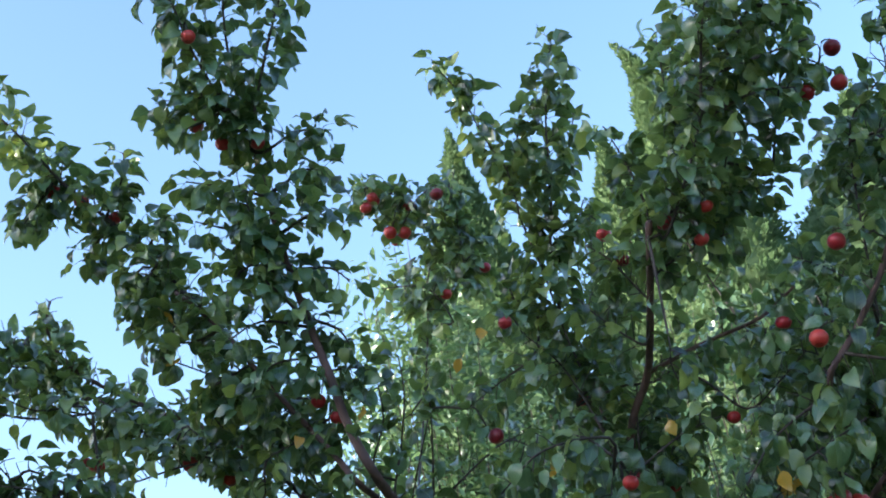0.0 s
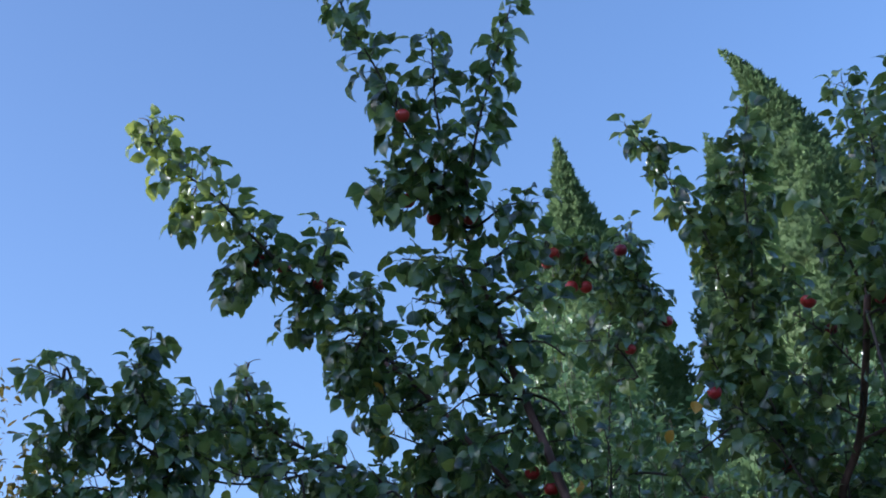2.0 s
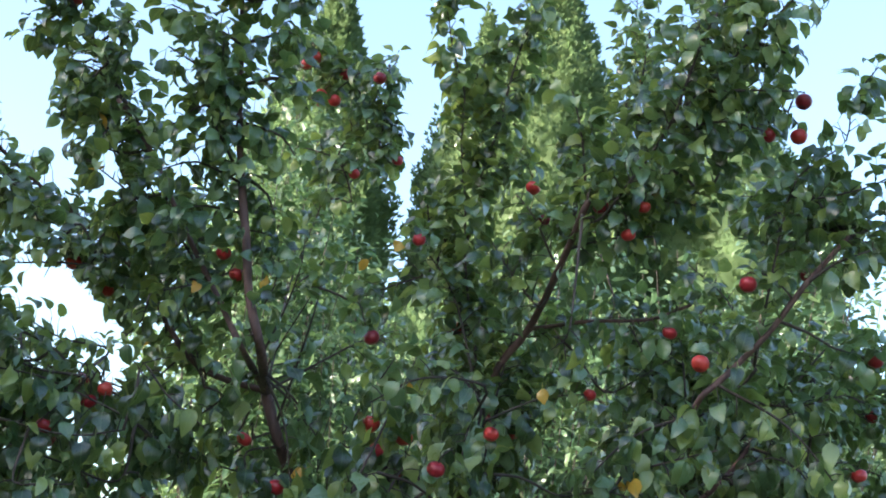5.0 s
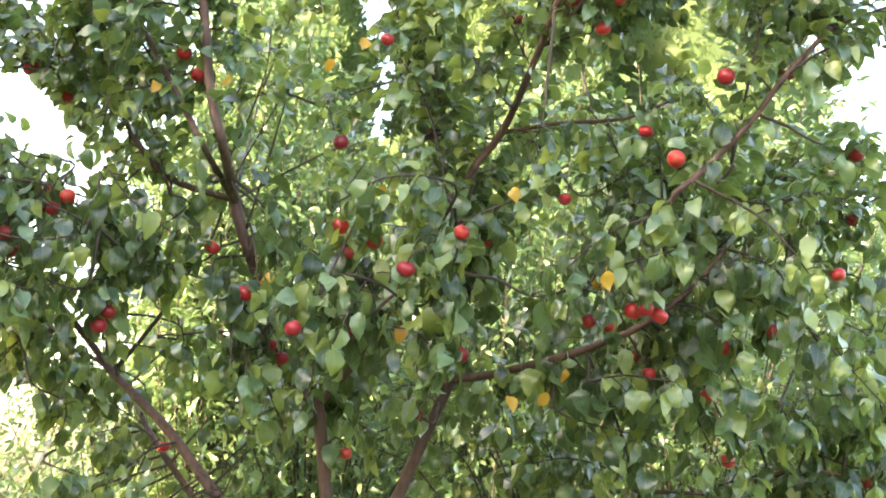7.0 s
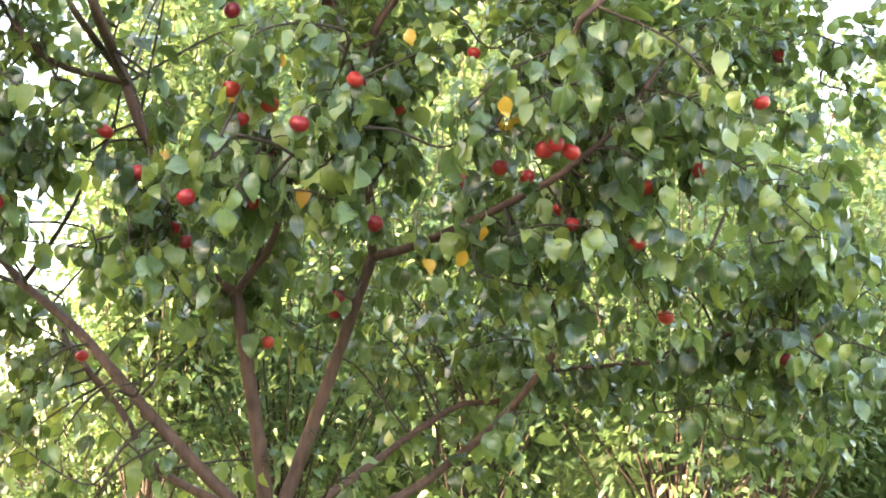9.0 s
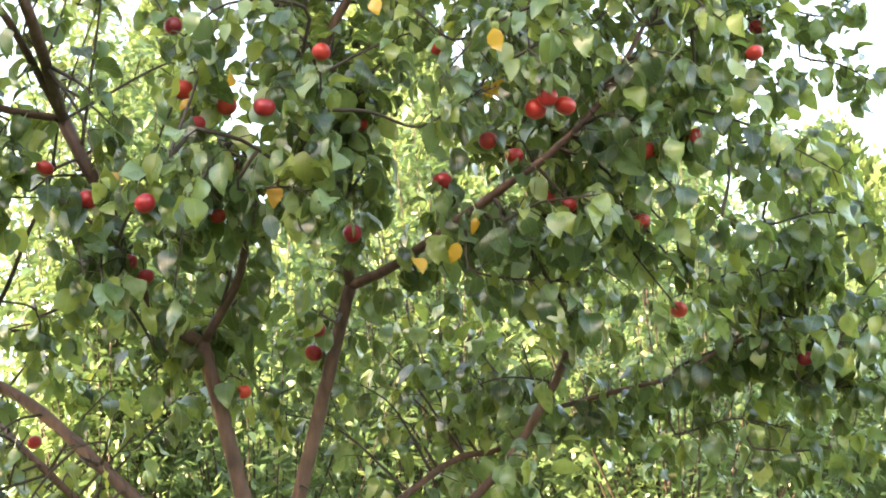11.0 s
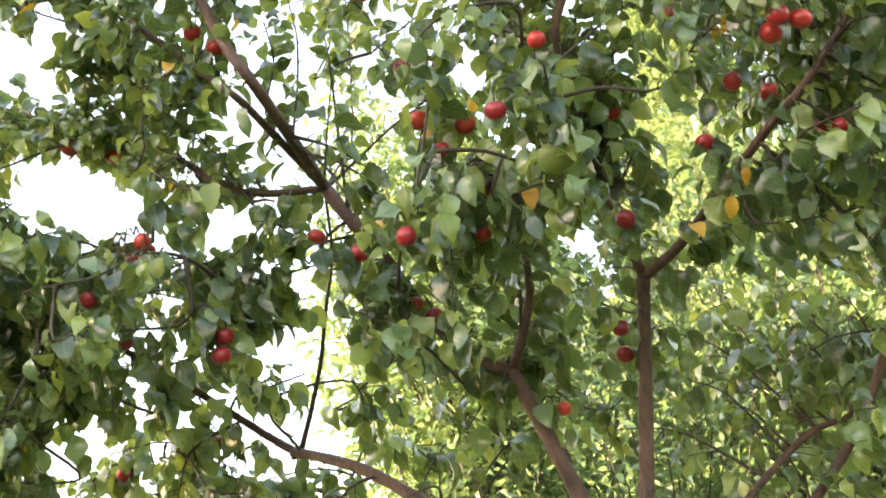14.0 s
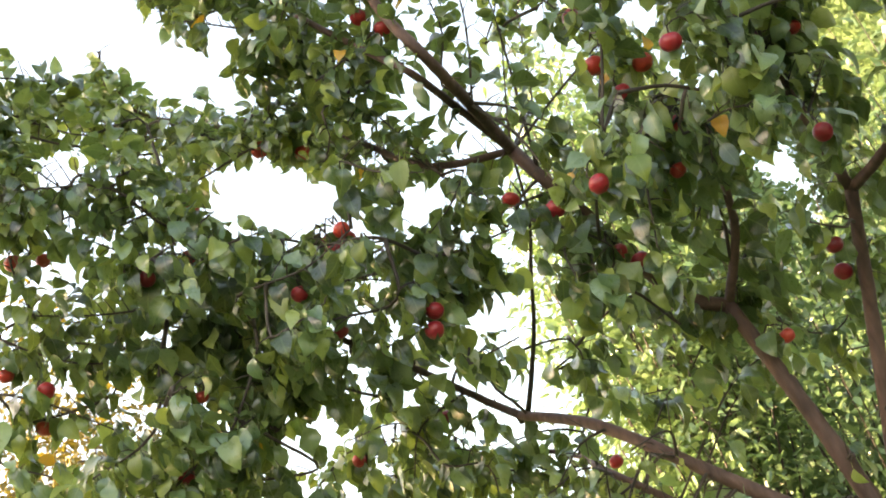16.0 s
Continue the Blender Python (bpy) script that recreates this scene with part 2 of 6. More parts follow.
# added, unseen wall: shades the tree; its notch lets sun onto one high shoot
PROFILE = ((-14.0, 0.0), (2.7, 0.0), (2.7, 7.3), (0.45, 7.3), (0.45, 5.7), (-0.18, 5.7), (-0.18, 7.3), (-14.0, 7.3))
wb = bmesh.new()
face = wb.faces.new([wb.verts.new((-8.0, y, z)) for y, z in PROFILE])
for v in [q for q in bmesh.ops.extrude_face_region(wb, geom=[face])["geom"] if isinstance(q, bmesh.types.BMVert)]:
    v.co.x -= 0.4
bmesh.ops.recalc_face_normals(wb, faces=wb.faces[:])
wall = part("shade_wall", wb, PLASTER)
tagged(wall, "unseen plain plastered wall added to shade the tree", "wall", kind="structure")


# ---- conifers far behind ----
LOBES = ((0.0, 0.0, 1.0), (0.15, 0.7, 0.65), (0.3, -0.7, 0.6))


def unit(v):
    return v / np.linalg.norm(v, axis=-1, keepdims=True)


def conifer(name, label, x, y, h, slope, widest, bend, seed, count, low=0.0, size=(0.05, 0.16), lean=0.9, tufts=0):
    """A dense cone of small flat sprays, each a spine with pointed side lobes, on a straight trunk."""
    q = np.random.default_rng(seed)
    root = tagged(new(name), label, "tree", group="conifers behind the garden")
    root.location = (x, y, 0)
    v, f = tube_arrays(smooth_line([(0, 0, -0.02), (0, 0, h * 0.5), (bend * 0.05, 0, h * 0.85)], 0.6), 0.2, 0.02, 8, 0.05, q)
    part("trunk", mesh_of("trunk", v, f), BARK, root)
    def girth(drop, a):
        lump = 7.0 * seed
        bulge = np.array([noise.noise(Vector((lump + 2.5 * math.cos(i), 2.5 * math.sin(i), j * 1.6))) + 0.6 * noise.noise(Vector((6 * math.cos(i), lump + 6 * math.sin(i), j * 4))) for i, j in zip(a, drop)])
        return np.minimum(slope * drop * (0.62 + 0.38 * np.minimum(drop / 2.2, 1)), widest + 0.02 * drop) * (0.9 + 0.28 * bulge)

    # the shaded inner mass of twigs
    gd, ga = [m.ravel() for m in np.meshgrid(np.linspace(0.25, h * (1 - low), 60), np.linspace(0, 2 * math.pi, 24, endpoint=False), indexing="ij")]
    gr = girth(gd, ga) * (0.74 if tufts else 0.92)
    gx = bend * np.exp(-gd / lean)
    core = np.stack([gx + gr * np.cos(ga), gr * np.sin(ga), h - gd], -1)
    cf = [(i * 24 + k, i * 24 + (k + 1) % 24, (i + 1) * 24 + (k + 1) % 24, (i + 1) * 24 + k) for i in range(59) for k in range(24)] + [tuple(range(24)), tuple(range(59 * 24, 60 * 24))]
    cme = mesh_of("inner_crown", core, cf)
    set_uv(cme, np.full((len(core), 2), 0.3))
    tagged(part("inner_crown", cme, FROND, root), kind="stuff")
    drop = h * (1 - low) * q.random(count) ** 0.6
    a = q.uniform(0, 2 * math.pi, count)
    r = girth(drop, a) * (1 - 0.2 * q.random(count) ** 2)
    ox = bend * np.exp(-drop / lean)
    p = np.stack([ox + r * np.cos(a), r * np.sin(a), h - drop], -1)
    if tufts:   # the sprays crowd into rounded tufts with dark hollows between them
        which = q.integers(tufts, size=count)
        p = p[which] + q.standard_normal((count, 3)) * (0.085, 0.085, 0.07) * q.uniform(0.6, 1.4, tufts)[which][:, None]
        a = np.arctan2(p[:, 1], p[:, 0])
    d = unit(np.stack([0.8 * np.cos(a), 0.8 * np.sin(a), np.ones(count)], -1) + 0.3 * q.standard_normal((count, 3)))
    s = unit(np.cross(d, q.standard_normal((count, 3))))
    ln0 = q.uniform(*size, count) * (0.7 + 0.3 * np.minimum(1, drop))
    verts = np.empty((count, 3, 4, 3))
    for k, (at, ang, ln) in enumerate(LOBES):
        o = p + d * (ln0 * at)[:, None]
        e, w = math.cos(ang) * d + math.sin(ang) * s, -math.sin(ang) * d + math.cos(ang) * s
        long = (ln * ln0 * q.uniform(0.7, 1.25, count))[:, None]
        verts[:, k] = np.stack([o, o + e * long * 0.45 + w * long * 0.2, o + e * long, o + e * long * 0.45 - w * long * 0.2], 1)
    faces = np.arange(count * 12).reshape(-1, 4)
    me = mesh_of("fronds", verts.reshape(-1, 3), faces.tolist(), False)
    set_uv(me, np.full((count * 12, 2), 0.3))
    tagged(part("crown", me, FROND, root), kind="stuff")
    return root


conifer("cypress", "tall pointed green cypress with a broad skirt", -3.2, 20.9, 12.95, 0.29, 1.2, 0.0, 1, 38000, 0.2)
conifer("cypress", "tall green cypress with a leaning sunlit tip", 0.50, 21.2, 13.95, 0.31, 1.5, -0.75, 2, 40000, 0.2, lean=1.0)
conifer("cypress", "slim green cypress beside the leaning one", -0.70, 21.6, 12.7, 0.30, 0.9, -0.1, 3, 20000, 0.2)
conifer("cypress", "broad rounded green cypress", 3.5, 22.5, 12.8, 0.60, 2.1, 0.0, 4, 22000, 0.2)
conifer("thuja_bush", "dense pale green thuja with rounded tufts", 4.0, 12.0, 5.5, 0.8, 1.7, 0.0, 5, 20000, 0.0, (0.06, 0.15), tufts=620)
conifer("thuja_bush", "dense pale green thuja with rounded tufts", 1.6, 12.0, 4.8, 0.8, 1.7, 0.0, 6, 20000, 0.0, (0.06, 0.15), tufts=620)
conifer("thuja_bush", "dense pale green thuja with rounded tufts", -0.8, 12.0, 5.0, 0.8, 1.7, 0.0, 7, 20000, 0.0, (0.06, 0.15), tufts=620)


# ---- leafy trees of the garden behind ----
def garden_tree(label, x, y, h, spread, seed, stems, mat, leaf_len, shapes, per_m, least=0.78):
    rng = np.random.default_rng(seed)
    root = tagged(new("garden_tree"), label, "tree", group="leafy trees behind")
    root.location = (x, y, 0)
    v, f = tube_arrays(smooth_line([(0, 0, -0.02), (0.03, 0.02, h * 0.15), (0, 0.05, h * 0.3)], 0.2), 0.07, 0.05, 8, 0.05, rng)
    part("trunk", mesh_of("trunk", v, f), BARK, root)
    leaves = []
    for k in range(stems):
        a = 2.4 * k + rng.uniform(-0.4, 0.4)
        reach = spread * math.sqrt((k + 0.5) / stems)
        z0 = h * rng.uniform(0.15, 0.3)
        tip = np.array([reach * math.cos(a), reach * math.sin(a), h * (1 - 0.38 * (reach / spread) ** 2) * rng.uniform(least, 1.04)])
        mid = tip * (0.55, 0.55, 0.5) + (0, 0, z0 * 0.5)
        line = smooth_line([(0, 0.03, z0), mid, tip], 0.08)
        v, f = tube_arrays(line, 0.009, 0.002, 5, 0.05, rng)
        part("branch", mesh_of("branch", v, f), TWIG, root)
        for i in range(int(len(line) * 0.25), len(line) - 1):
            for _ in range(rng.poisson(per_m * 0.08)):
                d, s, u = frame_at(line[i + 1] - line[i])
                b = rng.uniform(0, 2 * math.pi)
                r = math.cos(b) * s + math.sin(b) * u
                p = line[i] + r * rng.uniform(0.02, 0.26) + d * rng.uniform(-0.05, 0.05)
                x_, z_ = leaf_axes(r * 0.7 + d * 0.5 + 0.5 * rng.standard_normal(3) - (0, 0, 0.4), np.array([0, 0, 1.0]) + 0.6 * rng.standard_normal(3))
                leaves.append((p, x_, z_, leaf_len * rng.uniform(0.7, 1.25), rng.integers(len(shapes))))
    tagged(part("crown", leaves_mesh("crown", leaves, shapes), mat, root), kind="stuff")
    return root


garden_tree("pale green leafy garden tree behind the apple tree", -0.9, 8.2, 4.5, 1.35, 11, 46, BUSH_LEAF, 0.080, NARROW_SHAPES, 85)
garden_tree("pale green leafy garden tree behind the apple tree", 1.3, 8.0, 4.9, 1.5, 12, 56, BUSH_LEAF, 0.080, NARROW_SHAPES, 80)
garden_tree("pale green leafy garden tree behind the apple tree", 2.3, 10.2, 5.6, 1.5, 19, 54, BUSH_LEAF, 0.085, NARROW_SHAPES, 70)
garden_tree("low leafy bush with narrow green leaves", -3.0, 8.2, 2.7, 1.4, 17, 40, BUSH_LEAF, 0.062, NARROW_SHAPES, 110)
garden_tree("low leafy bush with narrow green leaves", -2.0, 9.0, 2.5, 1.3, 18, 40, BUSH_LEAF, 0.062, NARROW_SHAPES, 110)
garden_tree("slender pale green leafy tree behind the apple tree", -1.55, 7.5, 5.1, 0.7, 20, 44, BUSH_LEAF, 0.075, NARROW_SHAPES, 150, 0.94)
garden_tree("pale green leafy garden tree behind the apple tree", 0.15, 8.0, 4.6, 0.9, 23, 40, BUSH_LEAF, 0.080, NARROW_SHAPES, 80, 0.88)
garden_tree("low leafy bush with narrow green leaves", -1.95, 8.0, 3.2, 0.9, 22, 34, BUSH_LEAF, 0.062, NARROW_SHAPES, 110)
garden_tree("leafy tree, leaves coloured yellow for sunlight", -5.85, 8.1, 5.6, 1.4, 14, 70, SUN_YELLOW, 0.085, NARROW_SHAPES, 120)

# ---- the apple tree ----
tree = tagged(new("apple_tree"), "many-limbed apple tree with small red apples, in shade", "apple tree")
tree.location = (-0.40, 4.18, 0.0)
ROOT = np.array(tree.location)
rng = np.random.default_rng(21)
LEAVES, YOUNG_SUNLIT_LEAVES, WOOD, SEEN_WOOD = [], [], [], []


def wood(name, line, r0, r1, sides, mat, spurs=()):
    v, f = tube_arrays(line - ROOT, r0, r1, sides, 0.05, rng)
    for a, b, r in spurs:
        sv, sf = tube_arrays(np.array([a, (a + b) / 2 + (0, 0, 0.004), b]) - ROOT, r, r * 0.6, 4)
        n = len(v)
        v = v + sv
        f = f + [tuple(n + i for i in q) for q in sf]
    return part(name, mesh_of(name, v, f), mat, tree)


def leaf_out(line, spread, dens, start=0.0, young_sunlit=False):
    """Short spurs all round the line, each with a few leaves; gives the spurs."""
    spurs, seg = [], np.linalg.norm(np.diff(line, axis=0), axis=1)
    total, along, turn = seg.sum(), 0.0, rng.uniform(0, 6)
    at = np.concatenate([[0], np.cumsum(seg)])
    along = start * total
    while along < total:
        i = min(np.searchsorted(at, along, "right") - 1, len(line) - 2)
        d, s, u = frame_at(line[i + 1] - line[i])
        p = line[i] + d * (along - at[i])
        turn += 2.4 + rng.uniform(-0.5, 0.5)
        r = math.cos(turn) * s + math.sin(turn) * u
        r = r + (0, 0, 0.05)
        end_taper = 0.55 + 0.45 * min(1.0, (total - along) / 0.2)
        reach = rng.uniform(0.0, max(spread - 0.05, 0.012)) * end_taper
        tip = p + r * reach + d * reach * 0.5
        spurs.append((p, tip, 0.0018))
        for _ in range(rng.choice([1, 2, 3, 4], p=[0.12, 0.33, 0.33, 0.22])):
            high = p[2] > 2.5
            out = r * (0.75 if high else 0.55) + d * 0.35 + 0.5 * rng.standard_normal(3)
            out[2] -= rng.uniform(-0.1, 0.9) if high else rng.uniform(0.6, 2.3)
            x_, z_ = leaf_axes(out, np.array([0, 0, 0.9]) + 0.5 * r + 0.4 * rng.standard_normal(3))
            size = (rng.uniform(0.046, 0.074) if high else rng.uniform(0.052, 0.090)) * (0.8 + 0.2 * end_taper) * (0.9 if p[1] < 3.3 and not high else 1.0)
            (YOUNG_SUNLIT_LEAVES if young_sunlit and rng.random() < young_sunlit * (along / total) ** 2 else LEAVES).append((tip + x_ * size * 0.38 - ROOT, x_, z_, size, rng.integers(6, 20) if high else rng.integers(16)))
        along += rng.uniform(0.6, 1.4) * (0.0200 if p[2] < 2.5 else 0.0140) / dens
    return spurs


def limb(tree, name, r0, r1, spread, dens, pts, in_view=()):
    line = smooth_line(pts, 0.04)
    WOOD.append(line)
    # stretches that stay visible: leaves between camera and limb get cleared
    SEEN_WOOD.extend((line[int(a * len(line)):int(b * len(line))], r0 + 0.018) for a, b in in_view)
    spurs = leaf_out(line, spread, dens * 0.7) if dens else []
    return wood(name, line, r0, r1, 9, BARK, spurs)


def shoot(tree, spread, dens, r, pts, young_sunlit=0.12, start=0.0):
    base, far = nearest_wood(np.array(pts[0]))
    if 0.03 < far < 0.8:   # it springs from the nearest wood
        length = sum(math.dist(a, b) for a, b in zip(pts, pts[1:]))
        start = (far + start * length) / (far + length)
        pts = [tuple(base), *pts]
    line = smooth_line(pts, 0.03)
    WOOD.append(line)
    return wood("shoot", line, 0.8 * r, 0.0018, 6, TWIG, leaf_out(line, spread, dens, start, young_sunlit))


def nearest_wood(p):
    best = min((np.linalg.norm(w - p, axis=1).min(), k) for k, w in enumerate(WOOD))
    w = WOOD[best[1]]
    return w[np.linalg.norm(w - p, axis=1).argmin()], best[0]


# the limbs: thickness at both ends, then the line
limb(tree, "trunk", 0.085, 0.062, 0, 0, [(-0.40, 4.18, 0.00), (-0.40, 4.16, 0.63), (-0.46, 4.13, 1.26)])
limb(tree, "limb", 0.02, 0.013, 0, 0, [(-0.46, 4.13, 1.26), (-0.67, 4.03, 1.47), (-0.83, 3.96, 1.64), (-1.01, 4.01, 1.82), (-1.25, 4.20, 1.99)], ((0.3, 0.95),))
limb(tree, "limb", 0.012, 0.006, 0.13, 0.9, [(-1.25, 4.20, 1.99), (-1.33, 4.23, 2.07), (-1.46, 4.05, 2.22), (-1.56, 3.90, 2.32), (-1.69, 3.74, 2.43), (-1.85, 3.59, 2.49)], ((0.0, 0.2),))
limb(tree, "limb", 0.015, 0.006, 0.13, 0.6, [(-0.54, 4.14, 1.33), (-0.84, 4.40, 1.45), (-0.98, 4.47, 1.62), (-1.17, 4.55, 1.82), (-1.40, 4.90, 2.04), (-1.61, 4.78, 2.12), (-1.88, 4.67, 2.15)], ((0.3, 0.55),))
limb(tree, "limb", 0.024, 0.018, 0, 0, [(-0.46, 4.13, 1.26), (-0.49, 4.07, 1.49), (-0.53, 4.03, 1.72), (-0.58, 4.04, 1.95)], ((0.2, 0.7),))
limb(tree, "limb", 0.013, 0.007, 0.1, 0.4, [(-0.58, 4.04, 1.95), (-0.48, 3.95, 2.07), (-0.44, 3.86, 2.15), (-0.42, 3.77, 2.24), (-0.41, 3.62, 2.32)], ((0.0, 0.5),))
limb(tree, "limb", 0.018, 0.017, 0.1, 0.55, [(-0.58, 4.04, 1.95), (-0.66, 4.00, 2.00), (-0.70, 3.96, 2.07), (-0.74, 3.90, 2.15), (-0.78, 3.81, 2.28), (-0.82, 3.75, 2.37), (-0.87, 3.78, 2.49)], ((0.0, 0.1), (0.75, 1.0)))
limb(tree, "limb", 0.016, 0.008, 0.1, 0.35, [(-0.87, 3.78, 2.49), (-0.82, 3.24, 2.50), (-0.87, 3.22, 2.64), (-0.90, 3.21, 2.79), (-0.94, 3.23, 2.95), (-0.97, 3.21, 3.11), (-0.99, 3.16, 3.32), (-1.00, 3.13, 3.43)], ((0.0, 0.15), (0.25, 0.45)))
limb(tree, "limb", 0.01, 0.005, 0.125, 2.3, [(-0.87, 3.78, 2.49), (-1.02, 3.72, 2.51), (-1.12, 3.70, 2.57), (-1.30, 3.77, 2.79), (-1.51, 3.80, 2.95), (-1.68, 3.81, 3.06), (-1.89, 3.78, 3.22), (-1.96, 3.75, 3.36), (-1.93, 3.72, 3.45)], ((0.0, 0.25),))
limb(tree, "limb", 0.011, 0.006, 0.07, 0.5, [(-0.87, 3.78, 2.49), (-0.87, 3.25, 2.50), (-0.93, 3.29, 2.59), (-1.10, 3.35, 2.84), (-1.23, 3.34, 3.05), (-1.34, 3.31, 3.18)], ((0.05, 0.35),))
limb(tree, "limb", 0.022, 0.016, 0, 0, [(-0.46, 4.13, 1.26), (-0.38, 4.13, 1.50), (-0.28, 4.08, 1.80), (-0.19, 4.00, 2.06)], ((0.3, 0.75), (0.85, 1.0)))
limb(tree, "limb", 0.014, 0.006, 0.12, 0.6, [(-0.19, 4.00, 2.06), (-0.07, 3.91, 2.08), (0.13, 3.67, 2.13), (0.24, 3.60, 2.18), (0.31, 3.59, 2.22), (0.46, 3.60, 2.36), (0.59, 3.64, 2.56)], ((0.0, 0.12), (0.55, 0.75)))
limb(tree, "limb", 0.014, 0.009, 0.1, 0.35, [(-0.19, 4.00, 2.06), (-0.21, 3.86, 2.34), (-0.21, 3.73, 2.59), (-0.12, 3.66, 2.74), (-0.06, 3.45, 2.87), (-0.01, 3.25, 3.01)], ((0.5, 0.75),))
limb(tree, "limb", 0.007, 0.004, 0.12, 0.8, [(-0.12, 3.66, 2.74), (0.05, 3.60, 2.77), (0.21, 3.50, 2.77), (0.31, 3.40, 2.80)])
limb(tree, "limb", 0.015, 0.007, 0.11, 0.5, [(-0.46, 4.13, 1.26), (-0.12, 4.31, 1.38), (0.12, 4.39, 1.56), (0.27, 4.37, 1.72), (0.40, 4.27, 1.95), (0.44, 4.09, 2.39), (0.31, 3.28, 2.47), (0.40, 3.25, 2.59), (0.49, 3.22, 2.70), (0.57, 3.18, 2.83), (0.69, 3.24, 2.99)])
limb(tree, "limb", 0.013, 0.006, 0.12, 0.8, [(-0.37, 4.12, 1.33), (0.03, 4.53, 1.66), (0.19, 4.58, 1.70), (0.33, 4.57, 1.79), (0.50, 4.46, 1.81), (0.70, 4.35, 1.82)], ((0.4, 0.6),))
limb(tree, "limb", 0.007, 0.004, 0.13, 1.3, [(0.70, 4.35, 1.82), (0.89, 4.34, 1.91), (1.08, 4.34, 1.92), (1.18, 4.30, 1.83)])
# the leafy shoots: leaf spread, density, thickness, line
# this tip's leaves are mostly pale, in place of strong sun on them
shoot(tree, 0.13, 1.68, 0.009, [(-1.27, 3.34, 3.11), (-1.41, 3.41, 3.30), (-1.54, 3.40, 3.48), (-1.66, 3.32, 3.62), (-1.78, 3.23, 3.81), (-1.89, 3.15, 3.94), (-1.92, 3.09, 4.06)], 0.95)
shoot(tree, 0.09, 1.12, 0.007, [(-1.56, 3.38, 3.51), (-1.48, 3.33, 3.59), (-1.45, 3.29, 3.65)])
shoot(tree, 0.08, 1.12, 0.007, [(-1.46, 3.41, 3.38), (-1.36, 3.35, 3.44)])
shoot(tree, 0.1, 1.12, 0.006, [(-1.43, 3.41, 3.33), (-1.45, 3.40, 3.32), (-1.48, 3.39, 3.31), (-1.52, 3.40, 3.14)], 0.12, 0.24)
shoot(tree, 0.1, 1.12, 0.007, [(-1.33, 3.33, 3.16), (-1.36, 3.34, 3.10), (-1.40, 3.34, 3.01)])
shoot(tree, 0.08, 1.12, 0.007, [(-1.69, 3.31, 3.63), (-1.80, 3.32, 3.52)])
shoot(tree, 0.1, 1.12, 0.007, [(-1.23, 3.34, 3.05), (-1.32, 3.36, 3.04), (-1.45, 3.37, 3.08)])
shoot(tree, 0.1, 1.12, 0.006, [(-1.18, 3.35, 2.97), (-1.19, 3.37, 2.96), (-1.19, 3.39, 2.94), (-1.32, 3.39, 2.89), (-1.29, 3.43, 2.80)], 0.12, 0.19)
shoot(tree, 0.1, 1.12, 0.007, [(-1.35, 3.35, 3.20), (-1.42, 3.35, 3.27), (-1.52, 3.36, 3.30)])
shoot(tree, 0.095, 1.12, 0.006, [(-1.00, 3.13, 3.43), (-1.00, 3.09, 3.44), (-0.99, 3.05, 3.43), (-1.04, 2.99, 3.57), (-1.08, 2.93, 3.70), (-1.10, 2.89, 3.81), (-1.14, 2.83, 3.95), (-1.17, 2.77, 4.09), (-1.16, 2.71, 4.24)], 0.12, 0.08)
shoot(tree, 0.085, 1.12, 0.007, [(-0.99, 3.05, 3.43), (-0.99, 3.01, 3.55), (-0.98, 2.94, 3.72), (-0.94, 2.86, 3.92)])
shoot(tree, 0.085, 1.12, 0.007, [(-0.99, 3.05, 3.43), (-0.94, 3.01, 3.53), (-0.86, 2.95, 3.68), (-0.79, 2.91, 3.80), (-0.71, 2.86, 3.92)])
shoot(tree, 0.09, 1.12, 0.007, [(-1.03, 2.96, 3.55), (-1.13, 2.94, 3.55), (-1.21, 2.92, 3.53)])
shoot(tree, 0.08, 1.12, 0.007, [(-1.01, 2.98, 3.51), (-1.11, 2.95, 3.47), (-1.16, 2.91, 3.48)])
shoot(tree, 0.085, 1.064, 0.007, [(-0.98, 3.12, 3.30), (-1.06, 3.05, 3.32), (-1.15, 2.98, 3.33)])
shoot(tree, 0.085, 1.064, 0.007, [(-0.98, 3.17, 3.19), (-1.07, 3.09, 3.21), (-1.15, 3.02, 3.23)])
shoot(tree, 0.085, 1.064, 0.007, [(-0.96, 3.22, 3.08), (-1.05, 3.13, 3.12), (-1.13, 3.11, 3.04)])
shoot(tree, 0.085, 1.064, 0.007, [(-0.95, 3.27, 2.96), (-1.06, 3.19, 2.98), (-1.15, 3.15, 2.93)])
shoot(tree, 0.085, 1.064, 0.006, [(-0.95, 3.27, 2.96), (-0.95, 3.29, 2.93), (-0.95, 3.31, 2.89), (-1.06, 3.24, 2.87), (-1.15, 3.22, 2.76)], 0.12, 0.22)
shoot(tree, 0.085, 1.064, 0.007, [(-0.96, 3.08, 3.41), (-0.87, 3.12, 3.47), (-0.79, 3.18, 3.48)])
shoot(tree, 0.085, 1.064, 0.007, [(-0.96, 3.12, 3.31), (-0.87, 3.16, 3.37), (-0.83, 3.22, 3.38)])
shoot(tree, 0.085, 1.064, 0.007, [(-0.96, 3.17, 3.21), (-0.85, 3.13, 3.22), (-0.78, 3.13, 3.14)])
shoot(tree, 0.085, 1.064, 0.007, [(-0.95, 3.21, 3.11), (-0.85, 3.19, 3.08), (-0.80, 3.17, 3.02)])
shoot(tree, 0.085, 1.064, 0.007, [(-0.94, 3.27, 2.98), (-0.87, 3.25, 2.93), (-0.84, 3.23, 2.87)])
